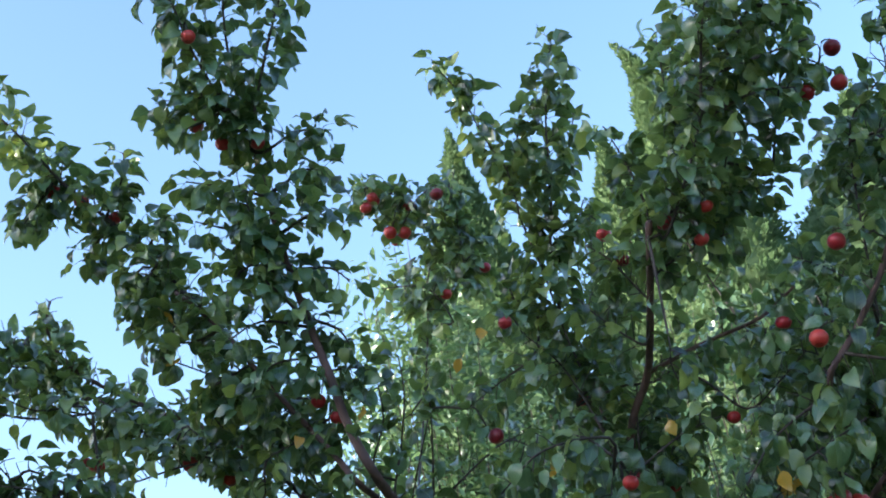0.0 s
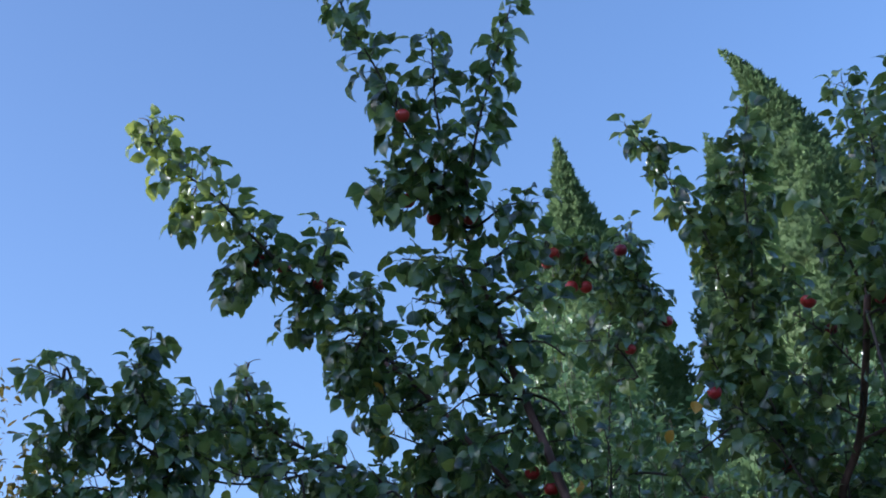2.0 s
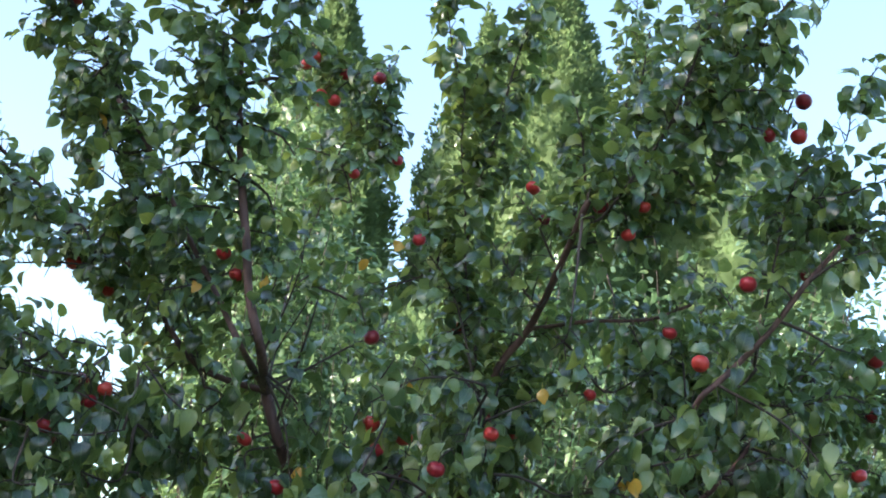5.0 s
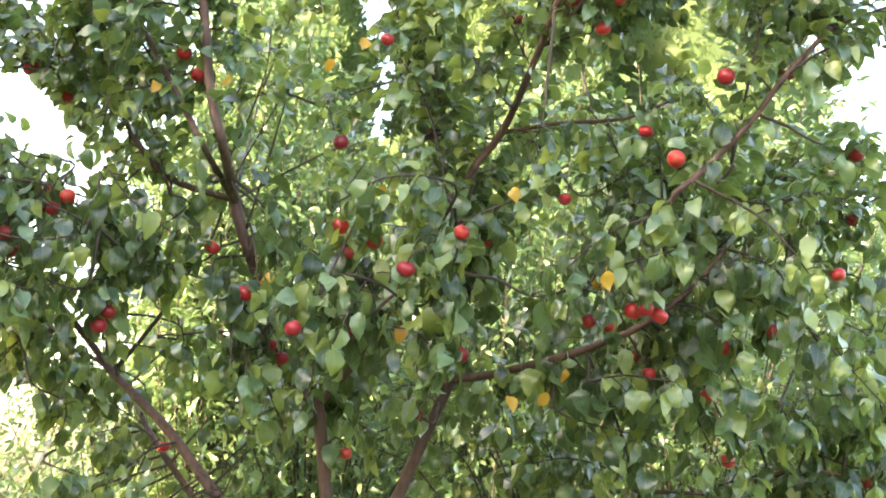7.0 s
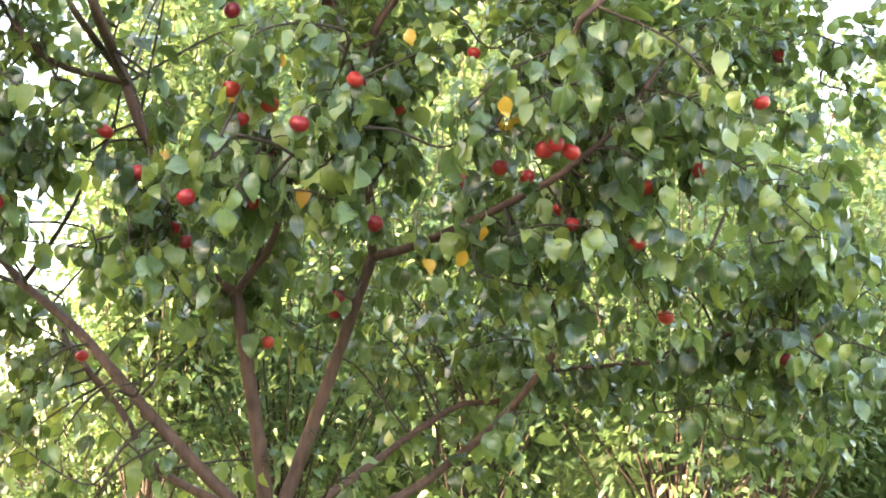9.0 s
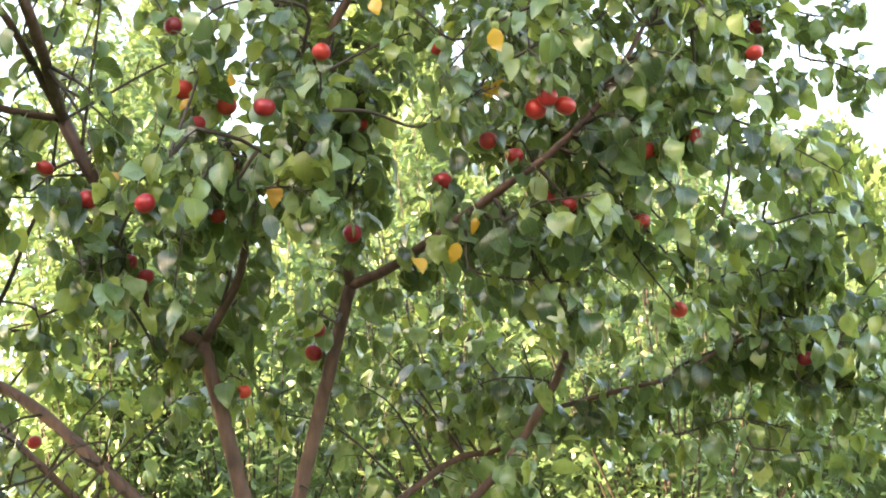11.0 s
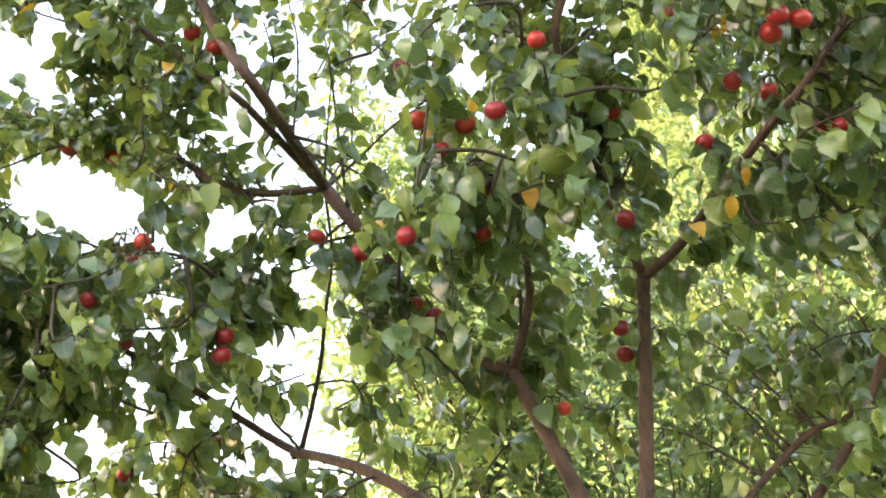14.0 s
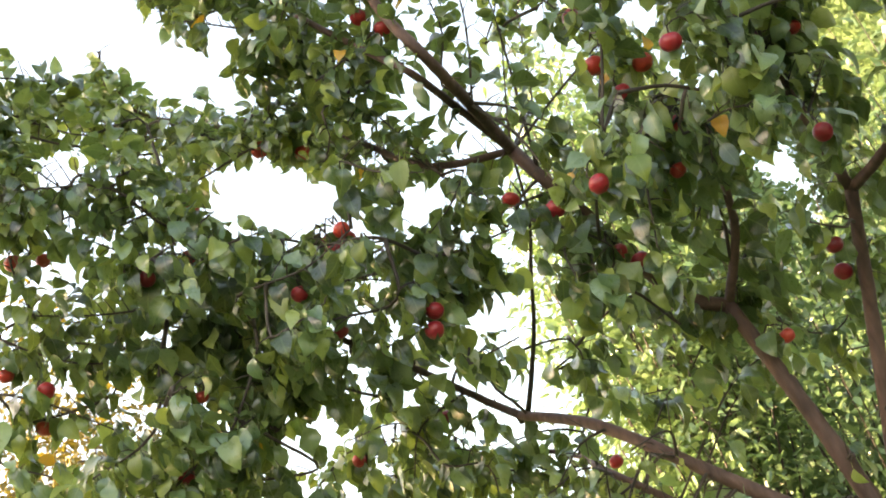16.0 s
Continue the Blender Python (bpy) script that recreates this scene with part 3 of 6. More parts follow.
shoot(tree, 0.085, 1.064, 0.006, [(-0.95, 3.31, 2.89), (-0.94, 3.32, 2.87), (-0.93, 3.33, 2.85), (-0.85, 3.30, 2.83), (-0.82, 3.28, 2.77)], 0.12, 0.25)
shoot(tree, 0.085, 1.064, 0.006, [(-1.00, 3.32, 2.69), (-0.98, 3.34, 2.71), (-0.96, 3.36, 2.73), (-1.03, 3.32, 2.68), (-1.11, 3.28, 2.64)], 0.12, 0.27)
shoot(tree, 0.085, 1.064, 0.007, [(-0.96, 3.22, 3.10), (-1.01, 3.12, 3.17), (-1.01, 3.02, 3.28)])
shoot(tree, 0.085, 1.064, 0.007, [(-0.96, 3.27, 2.98), (-0.99, 3.19, 3.03), (-1.02, 3.11, 3.07)])
shoot(tree, 0.12, 0.896, 0.006, [(-0.87, 3.78, 2.49), (-0.92, 4.20, 2.78), (-0.96, 4.56, 3.04), (-0.89, 4.53, 3.32), (-0.84, 4.51, 3.56), (-0.74, 4.51, 3.76), (-0.68, 4.52, 3.94)], 0.12, 0.49)
shoot(tree, 0.1, 1.12, 0.007, [(-0.75, 4.51, 3.72), (-0.65, 4.57, 3.63), (-0.64, 4.62, 3.53)])
shoot(tree, 0.11, 1.232, 0.006, [(-0.64, 4.61, 3.56), (-0.68, 4.58, 3.56), (-0.73, 4.55, 3.55), (-0.79, 4.50, 3.73), (-0.86, 4.47, 3.84), (-0.97, 4.46, 3.90), (-1.09, 4.48, 3.90)], 0.12, 0.16)
shoot(tree, 0.12, 1.008, 0.007, [(-0.71, 4.50, 3.89), (-0.70, 4.49, 3.70), (-0.71, 4.49, 3.45)])
shoot(tree, 0.13, 1.008, 0.006, [(-0.88, 4.53, 3.35), (-0.82, 4.48, 3.34), (-0.77, 4.43, 3.32), (-0.84, 4.41, 3.46), (-1.00, 4.41, 3.50)], 0.12, 0.32)
shoot(tree, 0.095, 1.12, 0.006, [(-0.22, 3.62, 2.40), (-0.26, 3.67, 2.63), (-0.30, 3.72, 2.80), (-0.33, 3.71, 2.96), (-0.35, 3.70, 3.13), (-0.38, 3.68, 3.29), (-0.39, 3.66, 3.46), (-0.44, 3.66, 3.59), (-0.48, 3.65, 3.74), (-0.55, 3.64, 3.88)], 0.12, 0.27)
shoot(tree, 0.095, 1.176, 0.008, [(-0.33, 3.73, 3.01), (-0.31, 3.69, 3.21), (-0.27, 3.66, 3.37), (-0.25, 3.64, 3.53), (-0.22, 3.63, 3.67), (-0.17, 3.61, 3.83)])
shoot(tree, 0.08, 1.12, 0.006, [(-0.27, 3.66, 3.37), (-0.29, 3.72, 3.40), (-0.30, 3.77, 3.41), (-0.20, 3.74, 3.52), (-0.16, 3.70, 3.61)], 0.12, 0.30)
shoot(tree, 0.08, 1.12, 0.006, [(-0.39, 3.67, 3.40), (-0.39, 3.71, 3.41), (-0.39, 3.75, 3.40), (-0.36, 3.70, 3.53), (-0.30, 3.66, 3.65)], 0.12, 0.23)
shoot(tree, 0.09, 1.12, 0.006, [(-0.36, 3.69, 3.19), (-0.36, 3.72, 3.20), (-0.36, 3.74, 3.20), (-0.24, 3.74, 3.25), (-0.19, 3.72, 3.33)], 0.12, 0.19)
shoot(tree, 0.1, 1.12, 0.007, [(-0.33, 3.74, 2.98), (-0.44, 3.75, 3.04), (-0.47, 3.74, 3.16)])
shoot(tree, 0.13, 1.232, 0.006, [(0.44, 4.09, 2.39), (0.24, 4.32, 2.90), (0.08, 4.43, 3.41), (0.14, 4.52, 3.67), (0.20, 4.61, 3.93), (0.22, 4.71, 4.16), (0.21, 4.79, 4.42)], 0.12, 0.41)
shoot(tree, 0.12, 1.344, 0.006, [(-0.02, 3.24, 2.96), (0.01, 3.25, 2.97), (0.03, 3.26, 2.97), (0.14, 3.20, 3.14), (0.20, 3.16, 3.25), (0.30, 3.12, 3.37), (0.38, 3.09, 3.47), (0.47, 3.05, 3.57), (0.56, 3.02, 3.69), (0.68, 2.98, 3.81)], 0.12, 0.04)
shoot(tree, 0.12, 1.232, 0.007, [(0.19, 3.13, 3.23), (0.23, 3.10, 3.39), (0.27, 3.08, 3.51), (0.33, 3.06, 3.61)])
shoot(tree, 0.07, 1.12, 0.007, [(0.29, 3.11, 3.31), (0.40, 3.12, 3.33), (0.51, 3.12, 3.34)])
shoot(tree, 0.1, 1.12, 0.007, [(0.21, 3.14, 3.21), (0.33, 3.14, 3.24), (0.43, 3.15, 3.23)])
shoot(tree, 0.07, 1.12, 0.007, [(0.38, 3.08, 3.45), (0.48, 3.09, 3.43)])
shoot(tree, 0.1, 1.12, 0.006, [(0.33, 3.06, 3.61), (0.33, 3.11, 3.65), (0.34, 3.16, 3.67), (0.33, 3.21, 3.56), (0.32, 3.29, 3.41), (0.27, 3.34, 3.28), (0.21, 3.40, 3.15), (0.16, 3.44, 3.05)], 0.12, 0.13)
shoot(tree, 0.1, 1.12, 0.006, [(0.23, 3.39, 3.18), (0.28, 3.39, 3.15), (0.33, 3.40, 3.12), (0.38, 3.35, 3.25), (0.43, 3.30, 3.38), (0.49, 3.25, 3.52)], 0.12, 0.21)
shoot(tree, 0.11, 1.12, 0.006, [(0.34, 3.17, 3.65), (0.32, 3.20, 3.69), (0.30, 3.23, 3.71), (0.27, 3.27, 3.62), (0.20, 3.34, 3.43), (0.14, 3.39, 3.29), (0.04, 3.43, 3.16), (-0.02, 3.47, 3.04)], 0.12, 0.11)
shoot(tree, 0.1, 1.12, 0.007, [(-0.00, 3.45, 3.08), (-0.03, 3.42, 3.25), (-0.07, 3.41, 3.39)])
shoot(tree, 0.09, 1.12, 0.007, [(0.12, 3.39, 3.28), (0.12, 3.37, 3.43), (0.13, 3.36, 3.59)])
shoot(tree, 0.12, 1.12, 0.006, [(-0.02, 3.47, 3.04), (-0.04, 3.49, 2.98), (-0.06, 3.52, 2.90), (-0.14, 3.50, 3.03), (-0.20, 3.51, 3.10)], 0.12, 0.38)
shoot(tree, 0.12, 1.12, 0.006, [(-0.05, 3.51, 2.93), (-0.04, 3.46, 2.93), (-0.04, 3.41, 2.92), (0.06, 3.37, 2.95), (0.19, 3.33, 2.96)], 0.12, 0.29)
shoot(tree, 0.12, 1.12, 0.006, [(-0.06, 3.52, 2.90), (-0.08, 3.50, 2.84), (-0.10, 3.47, 2.76), (-0.19, 3.47, 2.85), (-0.25, 3.47, 2.93)], 0.12, 0.40)
shoot(tree, 0.1, 1.12, 0.006, [(0.09, 3.36, 2.95), (0.09, 3.38, 2.99), (0.09, 3.40, 3.01), (0.23, 3.35, 3.07), (0.33, 3.32, 3.05)], 0.12, 0.22)
shoot(tree, 0.11, 1.05, 0.006, [(0.46, 3.23, 2.66), (0.47, 3.28, 2.66), (0.48, 3.33, 2.65), (0.53, 3.25, 3.09), (0.60, 3.23, 3.19), (0.67, 3.23, 3.26), (0.68, 3.21, 3.37), (0.74, 3.19, 3.47)], 0.12, 0.10)
shoot(tree, 0.1, 1.05, 0.007, [(0.57, 3.18, 2.83), (0.64, 3.17, 2.89), (0.74, 3.16, 2.94)])
shoot(tree, 0.12, 1.05, 0.006, [(0.53, 3.25, 3.09), (0.57, 3.23, 3.09), (0.60, 3.21, 3.08), (0.72, 3.20, 3.12), (0.82, 3.19, 3.18)], 0.12, 0.25)
shoot(tree, 0.1, 1.05, 0.006, [(0.51, 3.21, 2.73), (0.59, 3.22, 2.71), (0.66, 3.23, 2.68), (0.73, 3.24, 2.67), (0.79, 3.24, 2.66)], 0.12, 0.57)
shoot(tree, 0.1, 1.344, 0.006, [(-1.83, 3.79, 3.17), (-1.85, 3.76, 3.13), (-1.87, 3.72, 3.08), (-1.96, 3.66, 3.16), (-1.95, 3.60, 3.29)], 0.12, 0.31)
shoot(tree, 0.11, 1.232, 0.006, [(-1.68, 3.81, 3.06), (-1.88, 3.45, 2.97), (-1.94, 3.12, 2.98), (-1.94, 3.06, 3.08), (-1.96, 2.99, 3.19), (-1.88, 2.94, 3.28)], 0.12, 0.50)
shoot(tree, 0.12, 1.232, 0.007, [(-1.95, 3.12, 2.98), (-2.05, 3.05, 3.08), (-2.14, 2.97, 3.21), (-2.24, 2.91, 3.28)])
shoot(tree, 0.1, 1.12, 0.006, [(-1.85, 3.74, 3.10), (-1.86, 3.76, 3.09), (-1.87, 3.79, 3.07), (-1.98, 3.76, 3.13), (-1.96, 3.73, 3.24)], 0.12, 0.20)
shoot(tree, 0.12, 1.155, 0.006, [(-1.72, 3.71, 2.45), (-1.66, 3.65, 2.51), (-1.60, 3.59, 2.55), (-1.50, 3.65, 2.53), (-1.41, 3.73, 2.47), (-1.29, 3.79, 2.45), (-1.18, 3.87, 2.39), (-1.05, 3.97, 2.30)], 0.12, 0.22)
shoot(tree, 0.1, 1.05, 0.006, [(-1.08, 3.96, 2.32), (-1.10, 3.98, 2.32), (-1.13, 4.00, 2.31), (-1.27, 3.93, 2.35), (-1.42, 3.85, 2.42)], 0.12, 0.18)
shoot(tree, 0.1, 1.05, 0.006, [(-1.42, 3.85, 2.42), (-1.44, 3.83, 2.44), (-1.46, 3.82, 2.45), (-1.57, 3.76, 2.48), (-1.68, 3.72, 2.48)], 0.12, 0.20)
shoot(tree, 0.13, 1.05, 0.007, [(-1.58, 3.83, 2.33), (-1.70, 3.70, 2.44), (-1.85, 3.59, 2.49), (-2.00, 3.49, 2.52), (-2.13, 3.39, 2.56)])
shoot(tree, 0.13, 1.05, 0.006, [(-1.57, 3.60, 2.55), (-1.54, 3.51, 2.52), (-1.51, 3.42, 2.46), (-1.62, 3.32, 2.53), (-1.68, 3.21, 2.64), (-1.80, 3.12, 2.68), (-1.88, 3.05, 2.68)], 0.12, 0.26)
shoot(tree, 0.12, 1.05, 0.006, [(-1.51, 3.42, 2.46), (-1.51, 3.44, 2.41), (-1.52, 3.46, 2.36), (-1.62, 3.34, 2.46), (-1.69, 3.27, 2.47), (-1.76, 3.17, 2.53)], 0.12, 0.20)
shoot(tree, 0.12, 1.05, 0.006, [(-1.52, 3.46, 2.36), (-1.54, 3.45, 2.27), (-1.56, 3.43, 2.15), (-1.68, 3.35, 1.96), (-1.71, 3.25, 2.08), (-1.64, 3.24, 2.09)], 0.12, 0.32)
shoot(tree, 0.13, 1.05, 0.007, [(-1.64, 3.78, 2.38), (-1.93, 3.66, 2.42), (-2.17, 3.52, 2.53), (-2.31, 3.45, 2.55)])
shoot(tree, 0.1, 0.945, 0.006, [(-1.36, 4.86, 2.01), (-1.42, 4.82, 2.00), (-1.48, 4.78, 1.97), (-1.53, 4.75, 2.00), (-1.61, 4.70, 2.04)], 0.12, 0.47)
shoot(tree, 0.1, 0.945, 0.006, [(-1.61, 4.70, 2.04), (-1.63, 4.68, 2.06), (-1.66, 4.67, 2.07), (-1.78, 4.61, 2.11), (-1.90, 4.55, 2.13)], 0.12, 0.20)
shoot(tree, 0.1, 0.735, 0.006, [(-1.68, 4.66, 2.08), (-1.62, 4.55, 2.11), (-1.56, 4.44, 2.11), (-1.68, 4.35, 2.19), (-1.82, 4.30, 2.19)], 0.12, 0.44)
shoot(tree, 0.13, 0.945, 0.007, [(-1.46, 4.05, 2.22), (-1.53, 4.01, 2.15), (-1.66, 3.89, 2.23), (-1.82, 3.78, 2.25)])
shoot(tree, 0.1, 0.735, 0.006, [(-1.22, 4.18, 1.97), (-1.23, 4.13, 2.01), (-1.25, 4.09, 2.05), (-1.24, 4.02, 2.11), (-1.23, 3.92, 2.24), (-1.22, 3.85, 2.30)], 0.12, 0.26)
shoot(tree, 0.07, 0.735, 0.007, [(-1.18, 3.42, 2.95), (-1.19, 3.46, 2.87), (-1.18, 3.53, 2.73)])
shoot(tree, 0.1, 1.155, 0.006, [(-1.19, 3.46, 2.87), (-1.16, 3.45, 2.86), (-1.14, 3.43, 2.84), (-1.25, 3.34, 2.91), (-1.37, 3.24, 2.97)], 0.12, 0.16)
shoot(tree, 0.11, 0.945, 0.006, [(-1.18, 3.53, 2.73), (-1.12, 3.55, 2.75), (-1.07, 3.56, 2.76), (-1.17, 3.50, 2.89), (-1.27, 3.43, 3.03), (-1.27, 3.41, 3.17)], 0.12, 0.18)
shoot(tree, 0.09, 0.945, 0.006, [(-1.12, 3.70, 2.57), (-1.12, 3.67, 2.55), (-1.12, 3.65, 2.53), (-1.19, 3.66, 2.46), (-1.23, 3.63, 2.50)], 0.12, 0.26)
shoot(tree, 0.1, 1.26, 0.006, [(-0.82, 3.75, 2.37), (-0.88, 3.73, 2.34), (-0.94, 3.72, 2.28), (-0.95, 3.62, 2.34), (-0.95, 3.56, 2.33)], 0.12, 0.47)
shoot(tree, 0.1, 1.26, 0.006, [(-1.29, 3.43, 2.80), (-1.35, 3.50, 2.80), (-1.40, 3.56, 2.76), (-1.48, 3.54, 2.75), (-1.64, 3.49, 2.72), (-1.68, 3.46, 2.75)], 0.12, 0.35)
shoot(tree, 0.13, 0.945, 0.006, [(-2.13, 3.39, 2.56), (-2.10, 3.36, 2.54), (-2.07, 3.32, 2.51), (-2.00, 3.19, 2.57), (-1.97, 3.15, 2.68)], 0.12, 0.29)
shoot(tree, 0.07, 0.84, 0.006, [(-0.42, 3.66, 2.30), (-0.52, 3.67, 2.34), (-0.62, 3.67, 2.35), (-0.55, 3.63, 2.49), (-0.49, 3.60, 2.60)], 0.12, 0.41)
shoot(tree, 0.14, 1.05, 0.006, [(-1.63, 3.39, 2.03), (-1.62, 3.52, 1.99), (-1.60, 3.65, 1.92), (-1.78, 3.57, 1.95), (-2.01, 3.47, 1.98)], 0.12, 0.39)
shoot(tree, 0.15, 0.945, 0.006, [(-2.04, 3.60, 2.46), (-2.04, 3.57, 2.40), (-2.05, 3.54, 2.32), (-2.23, 3.47, 2.32), (-2.39, 3.40, 2.36)], 0.12, 0.30)
shoot(tree, 0.12, 1.05, 0.006, [(-1.68, 3.46, 2.75), (-1.69, 3.47, 2.87), (-1.71, 3.47, 2.97), (-1.85, 3.42, 2.98), (-1.95, 3.35, 3.05)], 0.12, 0.42)
shoot(tree, 0.12, 1.05, 0.006, [(-1.68, 3.21, 2.64), (-1.69, 3.23, 2.66), (-1.70, 3.25, 2.67), (-1.85, 3.21, 2.64), (-1.95, 3.16, 2.67)], 0.12, 0.17)
shoot(tree, 0.12, 1.232, 0.006, [(-2.03, 3.07, 3.06), (-2.09, 3.08, 3.03), (-2.14, 3.10, 2.98), (-2.20, 3.03, 3.10), (-2.30, 3.01, 3.10)], 0.12, 0.36)
shoot(tree, 0.12, 1.232, 0.006, [(-1.95, 3.12, 2.98), (-2.00, 3.14, 2.94), (-2.04, 3.17, 2.88), (-2.15, 3.06, 2.94), (-2.29, 2.99, 2.90)], 0.12, 0.31)
shoot(tree, 0.12, 1.232, 0.006, [(-1.96, 2.99, 3.19), (-1.99, 3.00, 3.23), (-2.02, 3.01, 3.26), (-1.98, 3.06, 3.17), (-1.98, 3.12, 3.02), (-1.98, 3.19, 2.87)], 0.12, 0.18)
shoot(tree, 0.12, 1.232, 0.007, [(-2.16, 2.97, 3.27), (-2.15, 3.02, 3.16), (-2.12, 3.08, 3.04)])
shoot(tree, 0.12, 1.232, 0.006, [(-1.87, 3.72, 3.08), (-1.81, 3.67, 3.07), (-1.75, 3.63, 3.05), (-1.62, 3.64, 2.92), (-1.52, 3.64, 2.81)], 0.12, 0.32)
shoot(tree, 0.12, 1.232, 0.006, [(-1.54, 3.64, 2.83), (-1.50, 3.63, 2.87), (-1.46, 3.61, 2.89), (-1.37, 3.59, 2.76), (-1.26, 3.55, 2.68)], 0.12, 0.25)
shoot(tree, 0.12, 1.232, 0.006, [(-2.24, 3.02, 2.92), (-2.22, 3.04, 2.86), (-2.20, 3.06, 2.79), (-2.23, 3.00, 2.91), (-2.23, 2.96, 3.00)], 0.12, 0.37)
shoot(tree, 0.12, 1.232, 0.007, [(-2.02, 3.13, 2.96), (-1.98, 3.17, 2.90), (-1.92, 3.24, 2.77)])
shoot(tree, 0.13, 1.05, 0.006, [(-2.29, 3.44, 2.34), (-2.26, 3.38, 2.36), (-2.23, 3.33, 2.37), (-2.13, 3.40, 2.30), (-2.03, 3.48, 2.20)], 0.12, 0.31)
shoot(tree, 0.13, 1.05, 0.007, [(-1.70, 3.27, 2.12), (-1.83, 3.31, 2.05), (-2.03, 3.31, 2.03)])
shoot(tree, 0.13, 1.05, 0.006, [(-1.92, 3.51, 1.96), (-1.90, 3.46, 1.97), (-1.87, 3.41, 1.95), (-1.68, 3.40, 2.00), (-1.57, 3.37, 2.00)], 0.12, 0.27)
shoot(tree, 0.13, 1.05, 0.006, [(-1.68, 4.35, 2.19), (-1.70, 4.36, 2.16), (-1.72, 4.37, 2.12), (-1.86, 4.36, 2.18), (-2.02, 4.39, 2.13)], 0.12, 0.21)
shoot(tree, 0.13, 1.05, 0.006, [(-2.32, 3.43, 2.34), (-2.32, 3.40, 2.29), (-2.31, 3.37, 2.22), (-2.19, 3.46, 2.13)], 0.12, 0.43)
shoot(tree, 0.1, 1.05, 0.006, [(-1.84, 4.58, 2.12), (-1.85, 4.59, 2.10), (-1.87, 4.59, 2.08), (-1.78, 4.63, 2.07), (-1.70, 4.66, 2.05)], 0.12, 0.23)
shoot(tree, 0.13, 1.05, 0.006, [(-1.54, 3.93, 2.30), (-1.54, 3.91, 2.27), (-1.54, 3.89, 2.24), (-1.61, 3.81, 2.22), (-1.67, 3.71, 2.26)], 0.12, 0.25)
shoot(tree, 0.13, 1.05, 0.006, [(-2.13, 3.39, 2.56), (-2.18, 3.38, 2.56), (-2.23, 3.37, 2.54), (-2.11, 3.46, 2.43), (-1.99, 3.53, 2.38)], 0.12, 0.24)
shoot(tree, 0.13, 1.05, 0.006, [(-1.71, 3.85, 2.24), (-1.75, 3.90, 2.21), (-1.80, 3.95, 2.17), (-1.92, 3.93, 2.12), (-2.01, 3.93, 2.06)], 0.12, 0.38)
shoot(tree, 0.12, 0.9975, 0.006, [(-1.22, 3.85, 2.30), (-1.20, 3.78, 2.32), (-1.18, 3.71, 2.31), (-1.05, 3.67, 2.26), (-0.85, 3.62, 2.22)], 0.12, 0.29)
shoot(tree, 0.1, 0.9975, 0.006, [(-1.24, 3.98, 2.16), (-1.22, 3.92, 2.12), (-1.21, 3.86, 2.06), (-1.14, 3.83, 2.05), (-1.04, 3.80, 2.04)], 0.12, 0.46)
shoot(tree, 0.1, 0.9975, 0.006, [(-0.85, 3.62, 2.22), (-0.78, 3.63, 2.16), (-0.70, 3.65, 2.07), (-0.75, 3.66, 2.01), (-0.81, 3.66, 2.00)], 0.12, 0.62)
shoot(tree, 0.12, 0.9975, 0.006, [(-0.77, 3.97, 1.59), (-0.84, 3.92, 1.51), (-0.91, 3.87, 1.40), (-1.05, 3.91, 1.45), (-1.19, 3.95, 1.54)], 0.12, 0.44)
shoot(tree, 0.12, 0.9975, 0.006, [(-0.72, 4.00, 1.53), (-0.78, 4.03, 1.52), (-0.83, 4.07, 1.49), (-0.91, 4.06, 1.56), (-0.99, 4.05, 1.62)], 0.12, 0.38)
shoot(tree, 0.12, 0.9975, 0.006, [(-0.72, 3.64, 2.10), (-0.67, 3.53, 2.13), (-0.62, 3.42, 2.13), (-0.54, 3.36, 2.21), (-0.48, 3.30, 2.23)], 0.12, 0.53)
shoot(tree, 0.12, 0.9975, 0.006, [(-1.05, 3.71, 2.52), (-1.04, 3.69, 2.51), (-1.04, 3.68, 2.48), (-1.10, 3.66, 2.58)], 0.12, 0.29)
shoot(tree, 0.12, 0.9975, 0.006, [(-0.48, 3.30, 2.23), (-0.39, 3.36, 2.22), (-0.30, 3.42, 2.18), (-0.24, 3.36, 2.23), (-0.21, 3.29, 2.29)], 0.12, 0.54)
shoot(tree, 0.12, 0.9975, 0.006, [(-0.36, 3.38, 2.20), (-0.39, 3.40, 2.17), (-0.41, 3.42, 2.13), (-0.29, 3.38, 2.11), (-0.23, 3.33, 2.05)], 0.12, 0.30)
shoot(tree, 0.12, 0.9975, 0.006, [(-0.23, 3.32, 2.26), (-0.11, 3.37, 2.27), (0.00, 3.41, 2.24), (0.10, 3.30, 2.25), (0.16, 3.20, 2.23)], 0.12, 0.48)
shoot(tree, 0.12, 0.9975, 0.006, [(0.12, 3.28, 2.24), (0.14, 3.29, 2.28), (0.16, 3.29, 2.30), (0.27, 3.23, 2.34), (0.37, 3.18, 2.37)], 0.12, 0.24)
shoot(tree, 0.12, 0.9975, 0.006, [(0.36, 3.59, 2.27), (0.48, 3.63, 2.17), (0.60, 3.67, 2.03), (0.70, 3.61, 2.04), (0.75, 3.57, 1.98)], 0.12, 0.61)
shoot(tree, 0.12, 0.9975, 0.006, [(-0.22, 4.02, 1.99), (-0.22, 3.91, 1.96), (-0.23, 3.79, 1.91), (-0.29, 3.73, 1.94), (-0.31, 3.67, 1.96)], 0.12, 0.61)
